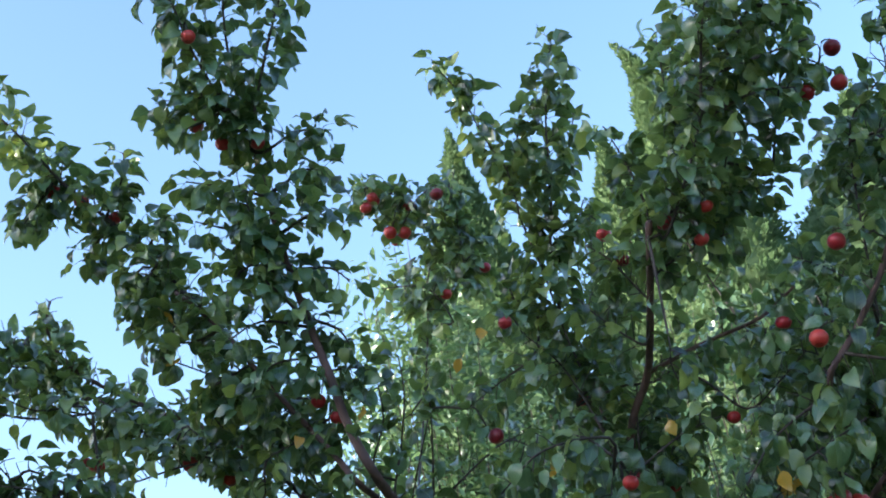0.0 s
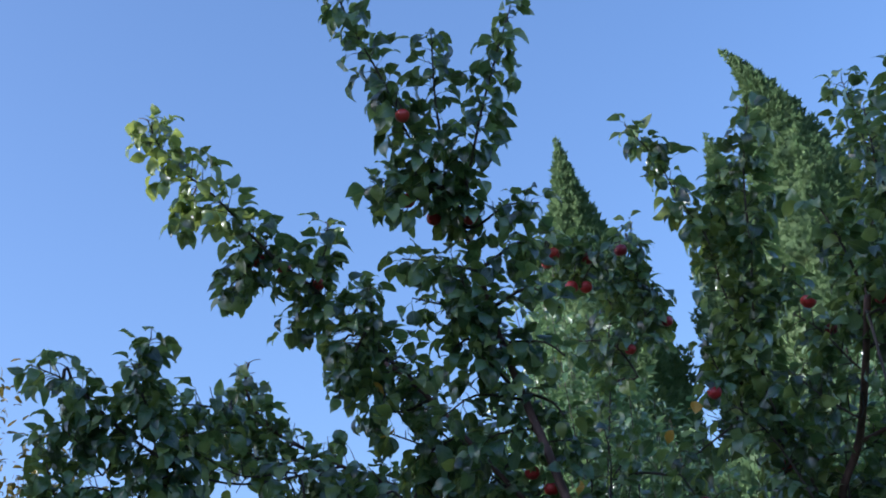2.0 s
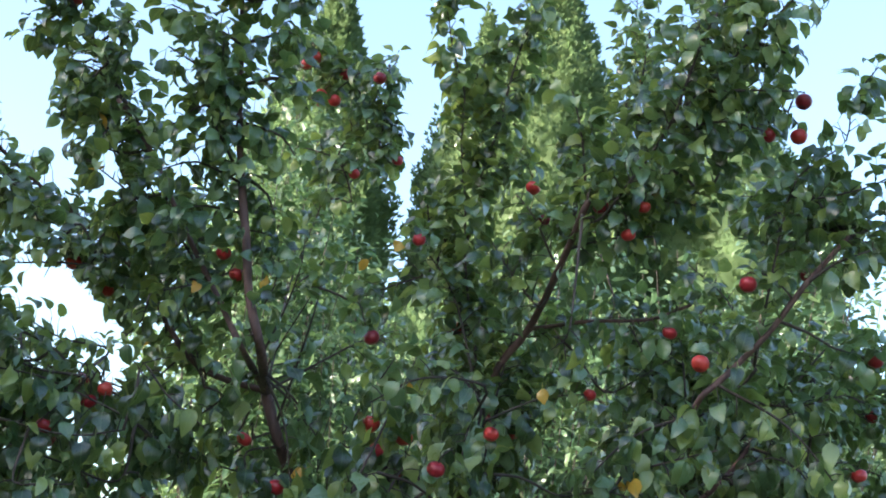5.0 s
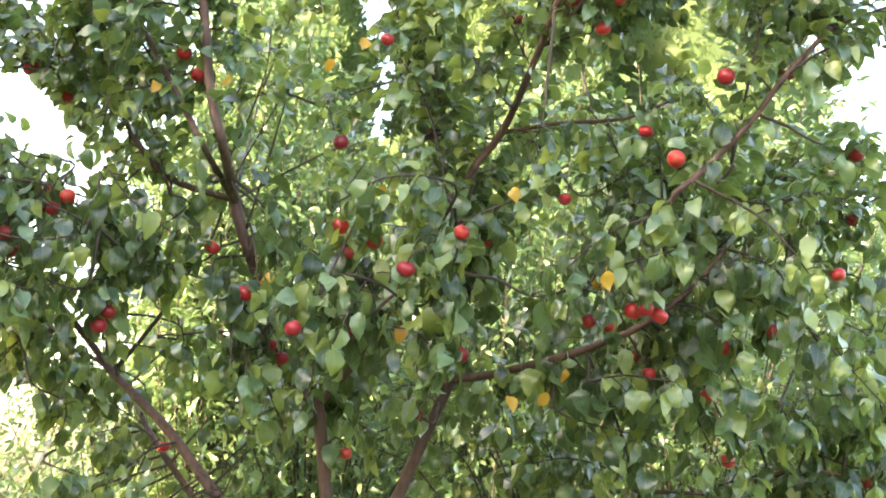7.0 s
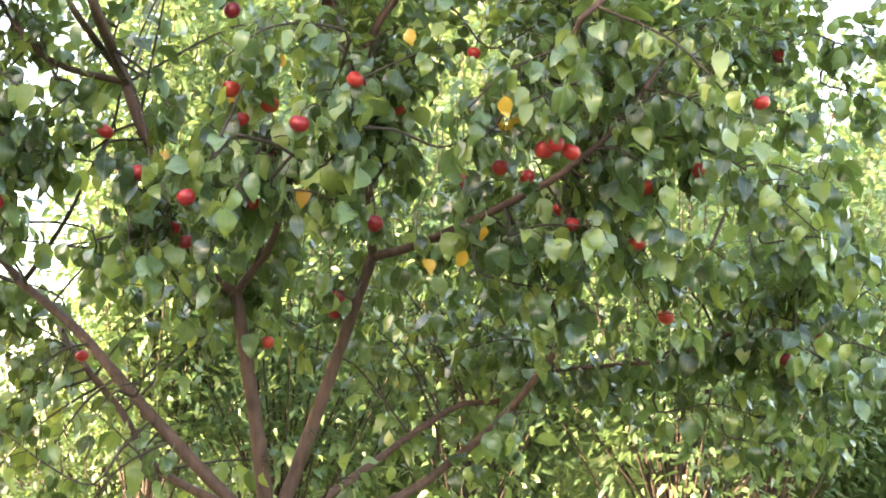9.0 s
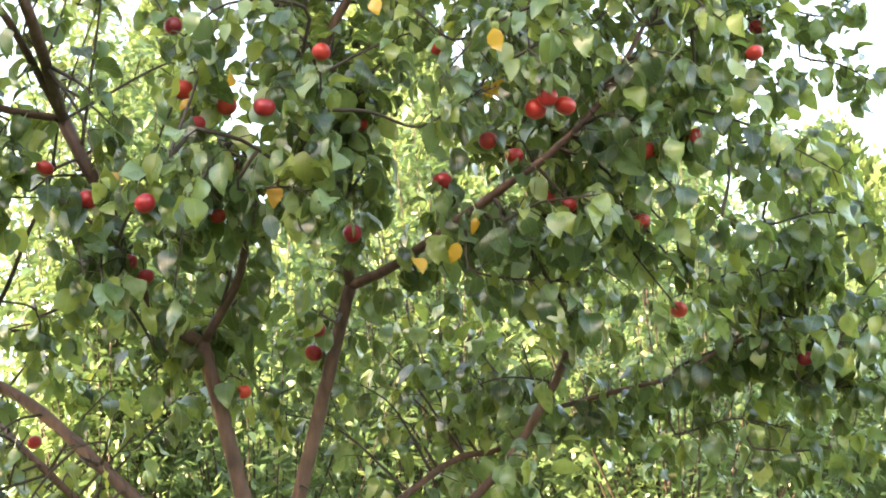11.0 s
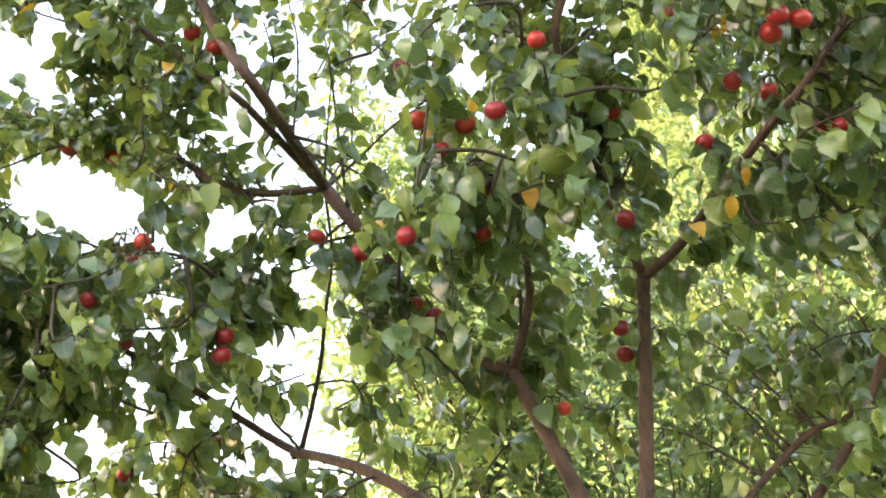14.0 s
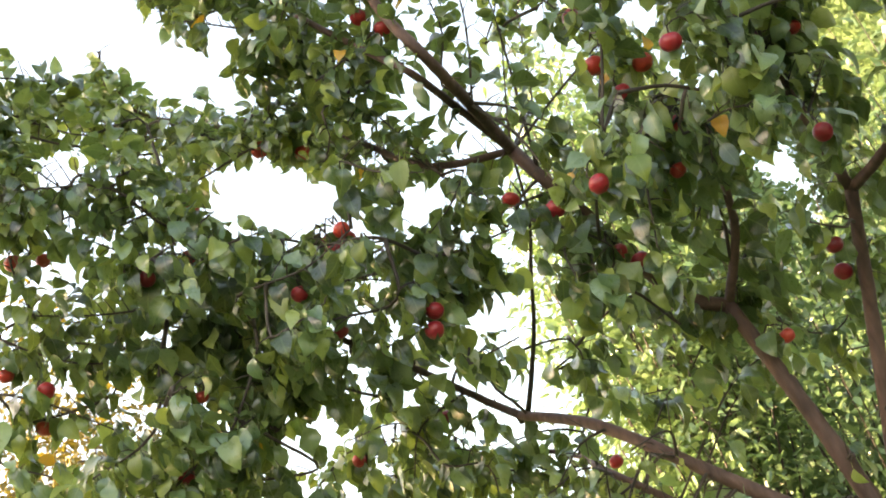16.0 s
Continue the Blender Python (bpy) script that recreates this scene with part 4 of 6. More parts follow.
shoot(tree, 0.12, 0.9975, 0.006, [(-0.75, 3.66, 2.01), (-0.70, 3.72, 1.96), (-0.66, 3.79, 1.88), (-0.66, 3.73, 1.92), (-0.58, 3.67, 1.96)], 0.12, 0.54)
shoot(tree, 0.12, 0.9975, 0.006, [(0.17, 3.64, 2.14), (0.18, 3.59, 2.10), (0.18, 3.55, 2.05), (0.26, 3.50, 2.07), (0.40, 3.45, 2.06)], 0.12, 0.34)
shoot(tree, 0.12, 0.9975, 0.006, [(0.10, 3.70, 2.12), (0.10, 3.69, 2.06), (0.10, 3.67, 1.98), (0.19, 3.68, 1.95), (0.33, 3.68, 1.93)], 0.12, 0.37)
shoot(tree, 0.12, 0.9975, 0.006, [(0.46, 3.60, 2.36), (0.46, 3.55, 2.37), (0.46, 3.50, 2.36), (0.57, 3.49, 2.42), (0.69, 3.50, 2.37)], 0.12, 0.27)
shoot(tree, 0.12, 0.9975, 0.006, [(0.70, 3.61, 2.04), (0.75, 3.68, 2.15), (0.79, 3.74, 2.24), (0.94, 3.74, 2.24), (1.09, 3.75, 2.23)], 0.12, 0.45)
shoot(tree, 0.12, 0.9975, 0.006, [(0.91, 3.74, 2.24), (0.91, 3.86, 2.20), (0.91, 3.98, 2.13), (1.07, 3.98, 2.15), (1.22, 3.99, 2.09)], 0.12, 0.45)
shoot(tree, 0.1, 1.232, 0.007, [(-1.55, 3.41, 3.50), (-1.61, 3.40, 3.44), (-1.65, 3.39, 3.39)])
shoot(tree, 0.1, 1.232, 0.006, [(-1.72, 3.31, 3.60), (-1.72, 3.34, 3.62), (-1.72, 3.36, 3.62), (-1.81, 3.36, 3.57), (-1.83, 3.36, 3.53)], 0.12, 0.26)
shoot(tree, 0.1, 1.232, 0.007, [(-1.39, 3.32, 3.29), (-1.45, 3.32, 3.20), (-1.48, 3.32, 3.12)])
shoot(tree, 0.1, 1.232, 0.006, [(-1.82, 3.20, 3.86), (-1.84, 3.24, 3.87), (-1.86, 3.27, 3.88), (-1.90, 3.29, 3.83), (-1.92, 3.30, 3.78)], 0.12, 0.42)
shoot(tree, 0.13, 1.155, 0.006, [(-1.54, 3.44, 2.24), (-1.51, 3.36, 2.25), (-1.47, 3.28, 2.25), (-1.29, 3.29, 2.23), (-1.15, 3.29, 2.26)], 0.12, 0.35)
shoot(tree, 0.1, 1.155, 0.006, [(-1.39, 3.28, 2.24), (-1.39, 3.25, 2.18), (-1.39, 3.23, 2.09), (-1.33, 3.23, 2.09), (-1.24, 3.23, 2.10)], 0.12, 0.50)
shoot(tree, 0.13, 1.155, 0.006, [(-1.15, 3.29, 2.26), (-1.14, 3.31, 2.37), (-1.14, 3.33, 2.45), (-1.06, 3.31, 2.37), (-0.94, 3.29, 2.29)], 0.12, 0.42)
shoot(tree, 0.13, 1.155, 0.006, [(0.52, 3.26, 3.01), (0.53, 3.34, 3.03), (0.54, 3.41, 3.03), (0.67, 3.40, 3.07), (0.79, 3.40, 3.09)], 0.12, 0.37)
shoot(tree, 0.13, 1.155, 0.006, [(0.48, 3.31, 2.62), (0.46, 3.33, 2.59), (0.44, 3.36, 2.55), (0.59, 3.36, 2.54), (0.73, 3.36, 2.59)], 0.12, 0.23)
shoot(tree, 0.11, 1.232, 0.006, [(-1.95, 3.60, 3.29), (-1.94, 3.56, 3.26), (-1.92, 3.51, 3.23), (-1.97, 3.37, 3.22), (-2.01, 3.24, 3.19)], 0.12, 0.29)
shoot(tree, 0.11, 1.232, 0.006, [(-1.95, 3.35, 3.05), (-1.98, 3.32, 3.08), (-2.01, 3.29, 3.10), (-1.96, 3.41, 3.14), (-1.91, 3.54, 3.16)], 0.12, 0.25)
shoot(tree, 0.11, 1.232, 0.007, [(-1.67, 3.62, 3.00), (-1.72, 3.60, 2.89), (-1.69, 3.60, 2.80)])
shoot(tree, 0.11, 1.232, 0.006, [(-1.41, 3.60, 2.82), (-1.39, 3.58, 2.83), (-1.38, 3.55, 2.84), (-1.35, 3.54, 2.77), (-1.37, 3.51, 2.70)], 0.12, 0.28)
shoot(tree, 0.12, 1.12, 0.006, [(-2.11, 3.11, 2.92), (-2.13, 3.10, 2.90), (-2.15, 3.09, 2.87), (-2.02, 3.11, 2.88), (-1.93, 3.16, 2.81)], 0.12, 0.21)
shoot(tree, 0.12, 1.12, 0.007, [(-1.86, 3.23, 2.68), (-2.01, 3.13, 2.72), (-2.13, 3.05, 2.70)])
shoot(tree, 0.12, 1.12, 0.007, [(-1.99, 3.19, 2.96), (-1.90, 3.20, 2.84), (-1.82, 3.22, 2.72)])
shoot(tree, 0.12, 1.232, 0.006, [(-1.82, 3.22, 2.72), (-1.80, 3.23, 2.73), (-1.77, 3.23, 2.74), (-1.68, 3.25, 2.69), (-1.59, 3.26, 2.69)], 0.12, 0.21)
shoot(tree, 0.1, 1.232, 0.006, [(-1.75, 3.24, 2.66), (-1.76, 3.26, 2.63), (-1.77, 3.28, 2.59), (-1.67, 3.29, 2.58), (-1.55, 3.31, 2.56)], 0.12, 0.27)
shoot(tree, 0.12, 1.232, 0.006, [(-1.70, 3.25, 2.48), (-1.71, 3.24, 2.46), (-1.72, 3.24, 2.43), (-1.57, 3.25, 2.44), (-1.45, 3.25, 2.46)], 0.12, 0.17)
shoot(tree, 0.1, 1.232, 0.006, [(-1.64, 3.24, 2.43), (-1.63, 3.26, 2.40), (-1.63, 3.27, 2.35), (-1.50, 3.27, 2.38), (-1.36, 3.29, 2.37)], 0.12, 0.25)
shoot(tree, 0.13, 1.05, 0.006, [(-0.28, 3.70, 2.72), (-0.19, 3.72, 2.74), (-0.11, 3.75, 2.74), (-0.02, 3.79, 2.79), (0.09, 3.83, 2.83)], 0.12, 0.43)
shoot(tree, 0.13, 1.05, 0.006, [(-0.05, 3.77, 2.77), (0.03, 3.73, 2.70), (0.12, 3.70, 2.59), (0.22, 3.73, 2.65), (0.32, 3.76, 2.73)], 0.12, 0.50)
shoot(tree, 0.13, 1.05, 0.006, [(0.36, 3.63, 2.45), (0.35, 3.62, 2.48), (0.34, 3.62, 2.51), (0.46, 3.65, 2.58), (0.56, 3.67, 2.66)], 0.12, 0.19)
shoot(tree, 0.13, 1.05, 0.006, [(0.59, 3.64, 2.56), (0.65, 3.67, 2.58), (0.70, 3.71, 2.57), (0.82, 3.75, 2.61), (0.93, 3.80, 2.64)], 0.12, 0.35)
shoot(tree, 0.13, 1.05, 0.006, [(0.73, 3.72, 2.58), (0.73, 3.74, 2.52), (0.74, 3.76, 2.44), (0.88, 3.81, 2.47), (1.02, 3.87, 2.46)], 0.12, 0.33)
shoot(tree, 0.13, 1.05, 0.006, [(0.91, 3.86, 2.20), (0.87, 3.89, 2.27), (0.84, 3.92, 2.33), (0.95, 3.92, 2.34), (1.06, 3.94, 2.30)], 0.12, 0.40)
shoot(tree, 0.13, 1.05, 0.006, [(-0.39, 3.74, 3.01), (-0.41, 3.77, 2.96), (-0.44, 3.79, 2.91), (-0.54, 3.76, 2.85), (-0.65, 3.72, 2.78)], 0.12, 0.32)
shoot(tree, 0.13, 1.05, 0.006, [(-0.29, 3.71, 2.75), (-0.32, 3.73, 2.74), (-0.34, 3.75, 2.72), (-0.25, 3.79, 2.78), (-0.19, 3.81, 2.87)], 0.12, 0.26)
shoot(tree, 0.1, 1.05, 0.006, [(-0.65, 3.72, 2.78), (-0.75, 3.77, 2.82), (-0.84, 3.82, 2.83), (-0.79, 3.80, 2.87), (-0.75, 3.78, 2.92)], 0.12, 0.61)
shoot(tree, 0.12, 1.05, 0.006, [(-1.38, 3.55, 2.84), (-1.35, 3.54, 2.88), (-1.32, 3.52, 2.90), (-1.25, 3.55, 2.90), (-1.18, 3.55, 2.95)], 0.12, 0.34)
shoot(tree, 0.12, 1.05, 0.006, [(-1.12, 3.53, 2.83), (-1.10, 3.52, 2.85), (-1.07, 3.51, 2.87), (-1.15, 3.56, 2.83), (-1.26, 3.59, 2.80)], 0.12, 0.23)
shoot(tree, 0.12, 1.05, 0.006, [(-1.52, 3.96, 2.28), (-1.54, 3.98, 2.28), (-1.56, 3.99, 2.27), (-1.42, 4.03, 2.28), (-1.29, 4.08, 2.29)], 0.12, 0.16)
shoot(tree, 0.12, 1.05, 0.007, [(-1.38, 3.86, 2.42), (-1.26, 3.90, 2.41), (-1.16, 3.96, 2.39)])
shoot(tree, 0.12, 1.05, 0.006, [(-1.39, 4.15, 2.14), (-1.38, 4.18, 2.18), (-1.36, 4.21, 2.21), (-1.29, 4.23, 2.22), (-1.28, 4.26, 2.18)], 0.12, 0.45)
shoot(tree, 0.12, 1.05, 0.006, [(-1.28, 4.26, 2.18), (-1.18, 4.30, 2.19), (-1.08, 4.34, 2.17), (-1.08, 4.38, 2.09), (-1.13, 4.39, 2.02)], 0.12, 0.55)
shoot(tree, 0.12, 1.05, 0.006, [(-1.71, 4.37, 2.13), (-1.69, 4.32, 2.13), (-1.66, 4.27, 2.12), (-1.56, 4.34, 2.06), (-1.46, 4.40, 2.00)], 0.12, 0.29)
shoot(tree, 0.12, 1.05, 0.007, [(-1.69, 3.78, 2.36), (-1.79, 3.78, 2.27), (-1.88, 3.80, 2.18)])
shoot(tree, 0.12, 1.05, 0.006, [(-1.44, 4.08, 2.20), (-1.46, 4.12, 2.22), (-1.48, 4.16, 2.23), (-1.48, 4.19, 2.16), (-1.58, 4.19, 2.10)], 0.12, 0.34)
shoot(tree, 0.12, 1.05, 0.006, [(-1.58, 4.19, 2.10), (-1.52, 4.14, 2.03), (-1.46, 4.09, 1.92), (-1.35, 4.10, 1.87), (-1.37, 4.13, 1.73)], 0.12, 0.47)
shoot(tree, 0.12, 1.05, 0.006, [(-1.37, 4.13, 1.73), (-1.37, 4.08, 1.72), (-1.37, 4.03, 1.69), (-1.24, 4.04, 1.64), (-1.29, 4.06, 1.50)], 0.12, 0.27)
shoot(tree, 0.1, 0.945, 0.006, [(-1.23, 4.63, 1.88), (-1.23, 4.62, 1.94), (-1.23, 4.60, 1.99), (-1.32, 4.56, 2.03), (-1.47, 4.53, 2.04)], 0.12, 0.31)
shoot(tree, 0.1, 0.945, 0.007, [(-1.24, 3.87, 2.29), (-1.15, 3.89, 2.30), (-1.10, 3.92, 2.26)])
shoot(tree, 0.12, 1.05, 0.006, [(0.93, 3.80, 2.64), (1.00, 3.89, 2.71), (1.07, 3.98, 2.75), (1.17, 3.99, 2.72), (1.26, 3.98, 2.76)], 0.12, 0.55)
shoot(tree, 0.12, 1.05, 0.006, [(1.13, 3.99, 2.73), (1.11, 4.00, 2.67), (1.09, 4.00, 2.61), (1.20, 4.01, 2.58), (1.28, 4.02, 2.53)], 0.12, 0.38)
shoot(tree, 0.1, 1.12, 0.006, [(-1.18, 3.53, 2.73), (-1.18, 3.48, 2.70), (-1.18, 3.42, 2.65), (-1.19, 3.44, 2.59), (-1.23, 3.45, 2.54)], 0.12, 0.52)
shoot(tree, 0.13, 1.1025, 0.007, [(0.70, 4.38, 1.85), (0.87, 4.38, 1.90), (1.02, 4.39, 1.84)])
shoot(tree, 0.13, 1.1025, 0.006, [(0.85, 4.34, 1.90), (0.81, 4.34, 1.99), (0.77, 4.35, 2.06), (0.93, 4.34, 2.11), (1.11, 4.35, 2.09)], 0.12, 0.35)
shoot(tree, 0.13, 1.1025, 0.006, [(0.99, 4.34, 1.93), (1.00, 4.35, 1.95), (1.01, 4.37, 1.98), (1.15, 4.37, 1.95), (1.29, 4.36, 2.00)], 0.12, 0.17)
shoot(tree, 0.13, 1.1025, 0.006, [(1.02, 4.39, 1.84), (1.03, 4.34, 1.81), (1.03, 4.29, 1.76), (1.17, 4.30, 1.74), (1.31, 4.29, 1.78)], 0.12, 0.30)
shoot(tree, 0.13, 1.1025, 0.006, [(0.66, 4.37, 1.82), (0.67, 4.39, 1.75), (0.68, 4.41, 1.67), (0.85, 4.41, 1.70), (1.00, 4.42, 1.66)], 0.12, 0.32)
shoot(tree, 0.13, 1.1025, 0.006, [(0.26, 4.58, 1.75), (0.27, 4.54, 1.76), (0.27, 4.50, 1.75), (0.39, 4.50, 1.80), (0.54, 4.51, 1.75)], 0.12, 0.22)
shoot(tree, 0.13, 1.1025, 0.006, [(1.05, 4.35, 2.10), (1.06, 4.29, 2.14), (1.07, 4.23, 2.17), (1.18, 4.23, 2.15), (1.28, 4.22, 2.19)], 0.12, 0.40)
shoot(tree, 0.13, 1.1025, 0.006, [(0.88, 4.41, 1.70), (0.88, 4.37, 1.66), (0.87, 4.32, 1.60), (1.05, 4.33, 1.58), (1.22, 4.32, 1.61)], 0.12, 0.28)
shoot(tree, 0.13, 1.1025, 0.006, [(0.36, 4.50, 1.79), (0.36, 4.49, 1.83), (0.35, 4.49, 1.87), (0.22, 4.48, 1.89), (0.10, 4.48, 1.86)], 0.12, 0.23)
shoot(tree, 0.1, 0.9975, 0.006, [(-1.08, 4.34, 2.17), (-1.09, 4.38, 2.19), (-1.11, 4.43, 2.21), (-1.11, 4.46, 2.14), (-1.11, 4.51, 2.04)], 0.12, 0.37)
shoot(tree, 0.11, 0.9975, 0.007, [(-1.56, 4.47, 2.06), (-1.47, 4.54, 1.97), (-1.36, 4.61, 1.91)])
shoot(tree, 0.11, 0.9975, 0.006, [(-1.34, 4.83, 1.99), (-1.26, 4.81, 2.09), (-1.18, 4.80, 2.16), (-1.11, 4.86, 2.10), (-1.01, 4.90, 2.08)], 0.12, 0.52)
shoot(tree, 0.11, 0.9975, 0.006, [(-1.30, 4.75, 1.95), (-1.33, 4.74, 1.94), (-1.37, 4.72, 1.93), (-1.26, 4.79, 1.87), (-1.17, 4.85, 1.82)], 0.12, 0.24)
shoot(tree, 0.11, 0.9975, 0.006, [(-1.07, 4.35, 2.15), (-0.95, 4.27, 2.16), (-0.84, 4.20, 2.15), (-0.75, 4.22, 2.11), (-0.67, 4.23, 2.08)], 0.12, 0.59)
shoot(tree, 0.11, 0.9975, 0.006, [(-1.11, 4.46, 2.14), (-1.15, 4.44, 2.14), (-1.19, 4.43, 2.14), (-1.09, 4.42, 2.15), (-0.98, 4.44, 2.11)], 0.12, 0.29)
shoot(tree, 0.11, 0.9975, 0.006, [(-0.67, 4.23, 2.08), (-0.59, 4.37, 2.04), (-0.51, 4.51, 1.95), (-0.42, 4.52, 1.91), (-0.34, 4.51, 1.96)], 0.12, 0.64)
shoot(tree, 0.05, 0.1575, 0.012, [(-1.29, 4.23, 2.03), (-1.28, 4.26, 2.02), (-1.27, 4.29, 2.00), (-1.13, 4.19, 2.17), (-1.04, 4.10, 2.31), (-0.96, 4.01, 2.42), (-0.90, 3.90, 2.58), (-0.78, 3.77, 2.79)], 0.12, 0.06)
SEEN_WOOD.append((WOOD[-1], 0.022))
# leafy side shoots inside the crown
shoot(tree, 0.13, 0.7, 0.006, [(-0.22, 3.52, 2.43), (-0.07, 3.55, 2.52), (0.05, 3.52, 2.54)], 0.05, 0)
shoot(tree, 0.13, 0.7, 0.006, [(0.32, 3.40, 2.46), (0.32, 3.39, 2.45), (0.31, 3.38, 2.43)], 0.05, 0)
shoot(tree, 0.13, 0.7, 0.006, [(-0.41, 3.62, 2.32), (-0.37, 3.55, 2.22), (-0.39, 3.49, 2.07)], 0.05, 0)
shoot(tree, 0.13, 0.7, 0.006, [(-0.41, 3.62, 2.32), (-0.52, 3.50, 2.15), (-0.55, 3.37, 1.91)], 0.05, 0)
shoot(tree, 0.13, 0.7, 0.006, [(0.36, 3.23, 2.55), (0.55, 3.20, 2.45), (0.70, 3.16, 2.27)], 0.05, 0)
shoot(tree, 0.13, 0.7, 0.006, [(-0.03, 3.15, 2.64), (-0.04, 3.18, 2.61), (-0.03, 3.20, 2.56)], 0.05, 0)
shoot(tree, 0.13, 0.7, 0.006, [(0.46, 3.60, 2.36), (0.74, 3.55, 2.26), (0.93, 3.41, 2.05)], 0.05, 0.16)
shoot(tree, 0.13, 0.7, 0.006, [(-0.21, 3.66, 2.39), (-0.26, 3.68, 2.46), (-0.30, 3.67, 2.48)], 0.05, 0)
shoot(tree, 0.13, 0.7, 0.006, [(-0.23, 3.38, 2.45), (-0.26, 3.36, 2.38), (-0.27, 3.34, 2.28)], 0.05, 0)
shoot(tree, 0.13, 0.7, 0.006, [(0.53, 3.61, 2.46), (0.52, 3.66, 2.46), (0.52, 3.70, 2.44)], 0.05, 0)
shoot(tree, 0.13, 0.7, 0.006, [(0.33, 3.59, 2.24), (0.44, 3.58, 2.16), (0.50, 3.65, 2.03)], 0.05, 0)
shoot(tree, 0.13, 0.7, 0.006, [(0.35, 3.53, 2.45), (0.28, 3.56, 2.43), (0.22, 3.56, 2.37)], 0.05, 0)
shoot(tree, 0.13, 0.7, 0.006, [(0.36, 3.59, 2.27), (0.50, 3.53, 2.18), (0.59, 3.46, 2.03)], 0.05, 0)
shoot(tree, 0.13, 0.7, 0.006, [(-0.42, 3.70, 2.28), (-0.42, 3.66, 2.24), (-0.40, 3.64, 2.18)], 0.05, 0)
shoot(tree, 0.13, 0.7, 0.006, [(0.46, 3.60, 2.36), (0.46, 3.50, 2.35), (0.53, 3.45, 2.30)], 0.05, 0)
shoot(tree, 0.13, 0.7, 0.006, [(0.40, 3.59, 2.29), (0.45, 3.47, 2.26), (0.55, 3.43, 2.18)], 0.05, 0)
shoot(tree, 0.13, 0.7, 0.006, [(0.27, 3.59, 2.20), (0.33, 3.60, 2.12), (0.38, 3.60, 2.01)], 0.05, 0)
shoot(tree, 0.13, 0.7, 0.006, [(-0.75, 3.88, 2.18), (-0.76, 3.67, 2.09), (-0.72, 3.50, 1.91)], 0.05, 0)
shoot(tree, 0.13, 0.7, 0.006, [(-0.41, 3.62, 2.32), (-0.44, 3.39, 2.22), (-0.49, 3.20, 2.02)], 0.05, 0.053)
shoot(tree, 0.13, 0.7, 0.006, [(0.31, 3.30, 2.47), (0.21, 3.32, 2.42), (0.13, 3.31, 2.34)], 0.05, 0)
shoot(tree, 0.13, 0.7, 0.006, [(-0.23, 3.38, 2.45), (-0.30, 3.39, 2.53), (-0.36, 3.40, 2.55)], 0.05, 0)
shoot(tree, 0.13, 0.7, 0.006, [(0.53, 3.61, 2.46), (0.63, 3.57, 2.43), (0.72, 3.59, 2.36)], 0.05, 0)
shoot(tree, 0.13, 0.7, 0.006, [(-0.82, 3.75, 2.37), (-0.77, 3.76, 2.41), (-0.72, 3.76, 2.42)], 0.05, 0)
shoot(tree, 0.13, 0.7, 0.006, [(-0.23, 3.26, 2.48), (-0.39, 3.20, 2.47), (-0.52, 3.25, 2.40)], 0.05, 0)
shoot(tree, 0.13, 0.7, 0.006, [(0.32, 3.40, 2.46), (0.30, 3.40, 2.39), (0.28, 3.39, 2.30)], 0.05, 0)
shoot(tree, 0.13, 0.7, 0.006, [(-0.23, 3.43, 2.45), (-0.24, 3.38, 2.27), (-0.21, 3.35, 2.03)], 0.05, 0)
shoot(tree, 0.13, 0.7, 0.006, [(0.31, 3.28, 2.47), (0.16, 3.25, 2.39), (0.04, 3.19, 2.25)], 0.05, 0)
shoot(tree, 0.14, 0.7, 0.006, [(1.08, 4.34, 1.92), (1.15, 4.29, 2.32), (1.22, 4.28, 2.52)], 0.05, 0.19)
shoot(tree, 0.14, 0.7, 0.006, [(1.15, 4.32, 1.86), (1.27, 4.34, 2.02), (1.35, 4.27, 2.08)], 0.05, 0)
shoot(tree, 0.14, 0.7, 0.006, [(0.44, 4.22, 2.20), (0.58, 4.40, 2.31), (0.56, 4.60, 2.30)], 0.05, 0)
shoot(tree, 0.14, 0.7, 0.006, [(0.45, 4.16, 2.33), (0.26, 4.38, 2.59), (0.13, 4.57, 2.66)], 0.05, 0.19)
shoot(tree, 0.14, 0.7, 0.006, [(-0.20, 3.91, 2.24), (-0.22, 4.24, 2.47), (-0.44, 4.42, 2.52)], 0.05, 0.19)
shoot(tree, 0.14, 0.7, 0.006, [(1.08, 4.34, 1.92), (1.14, 4.39, 2.32), (1.21, 4.40, 2.52)], 0.05, 0.19)
shoot(tree, 0.14, 0.7, 0.006, [(0.45, 4.21, 2.25), (0.56, 4.52, 2.42), (0.72, 4.73, 2.42)], 0.05, 0.19)
shoot(tree, 0.14, 0.7, 0.006, [(-0.55, 4.02, 1.98), (-0.46, 4.22, 2.17), (-0.52, 4.40, 2.22)], 0.05, 0)
shoot(tree, 0.14, 0.7, 0.006, [(-0.20, 3.93, 2.21), (-0.19, 3.90, 2.21), (-0.19, 3.87, 2.19)], 0.05, 0)
shoot(tree, 0.14, 0.7, 0.006, [(0.09, 4.57, 1.69), (-0.01, 4.66, 2.05), (-0.04, 4.76, 2.22)], 0.05, 0.14)
shoot(tree, 0.14, 0.7, 0.006, [(0.09, 4.57, 1.69), (-0.05, 4.75, 1.92), (-0.19, 4.87, 1.99)], 0.05, 0.0089)
shoot(tree, 0.14, 0.7, 0.006, [(0.44, 4.06, 2.40), (0.46, 4.15, 2.68), (0.46, 4.22, 2.81)], 0.05, 0)
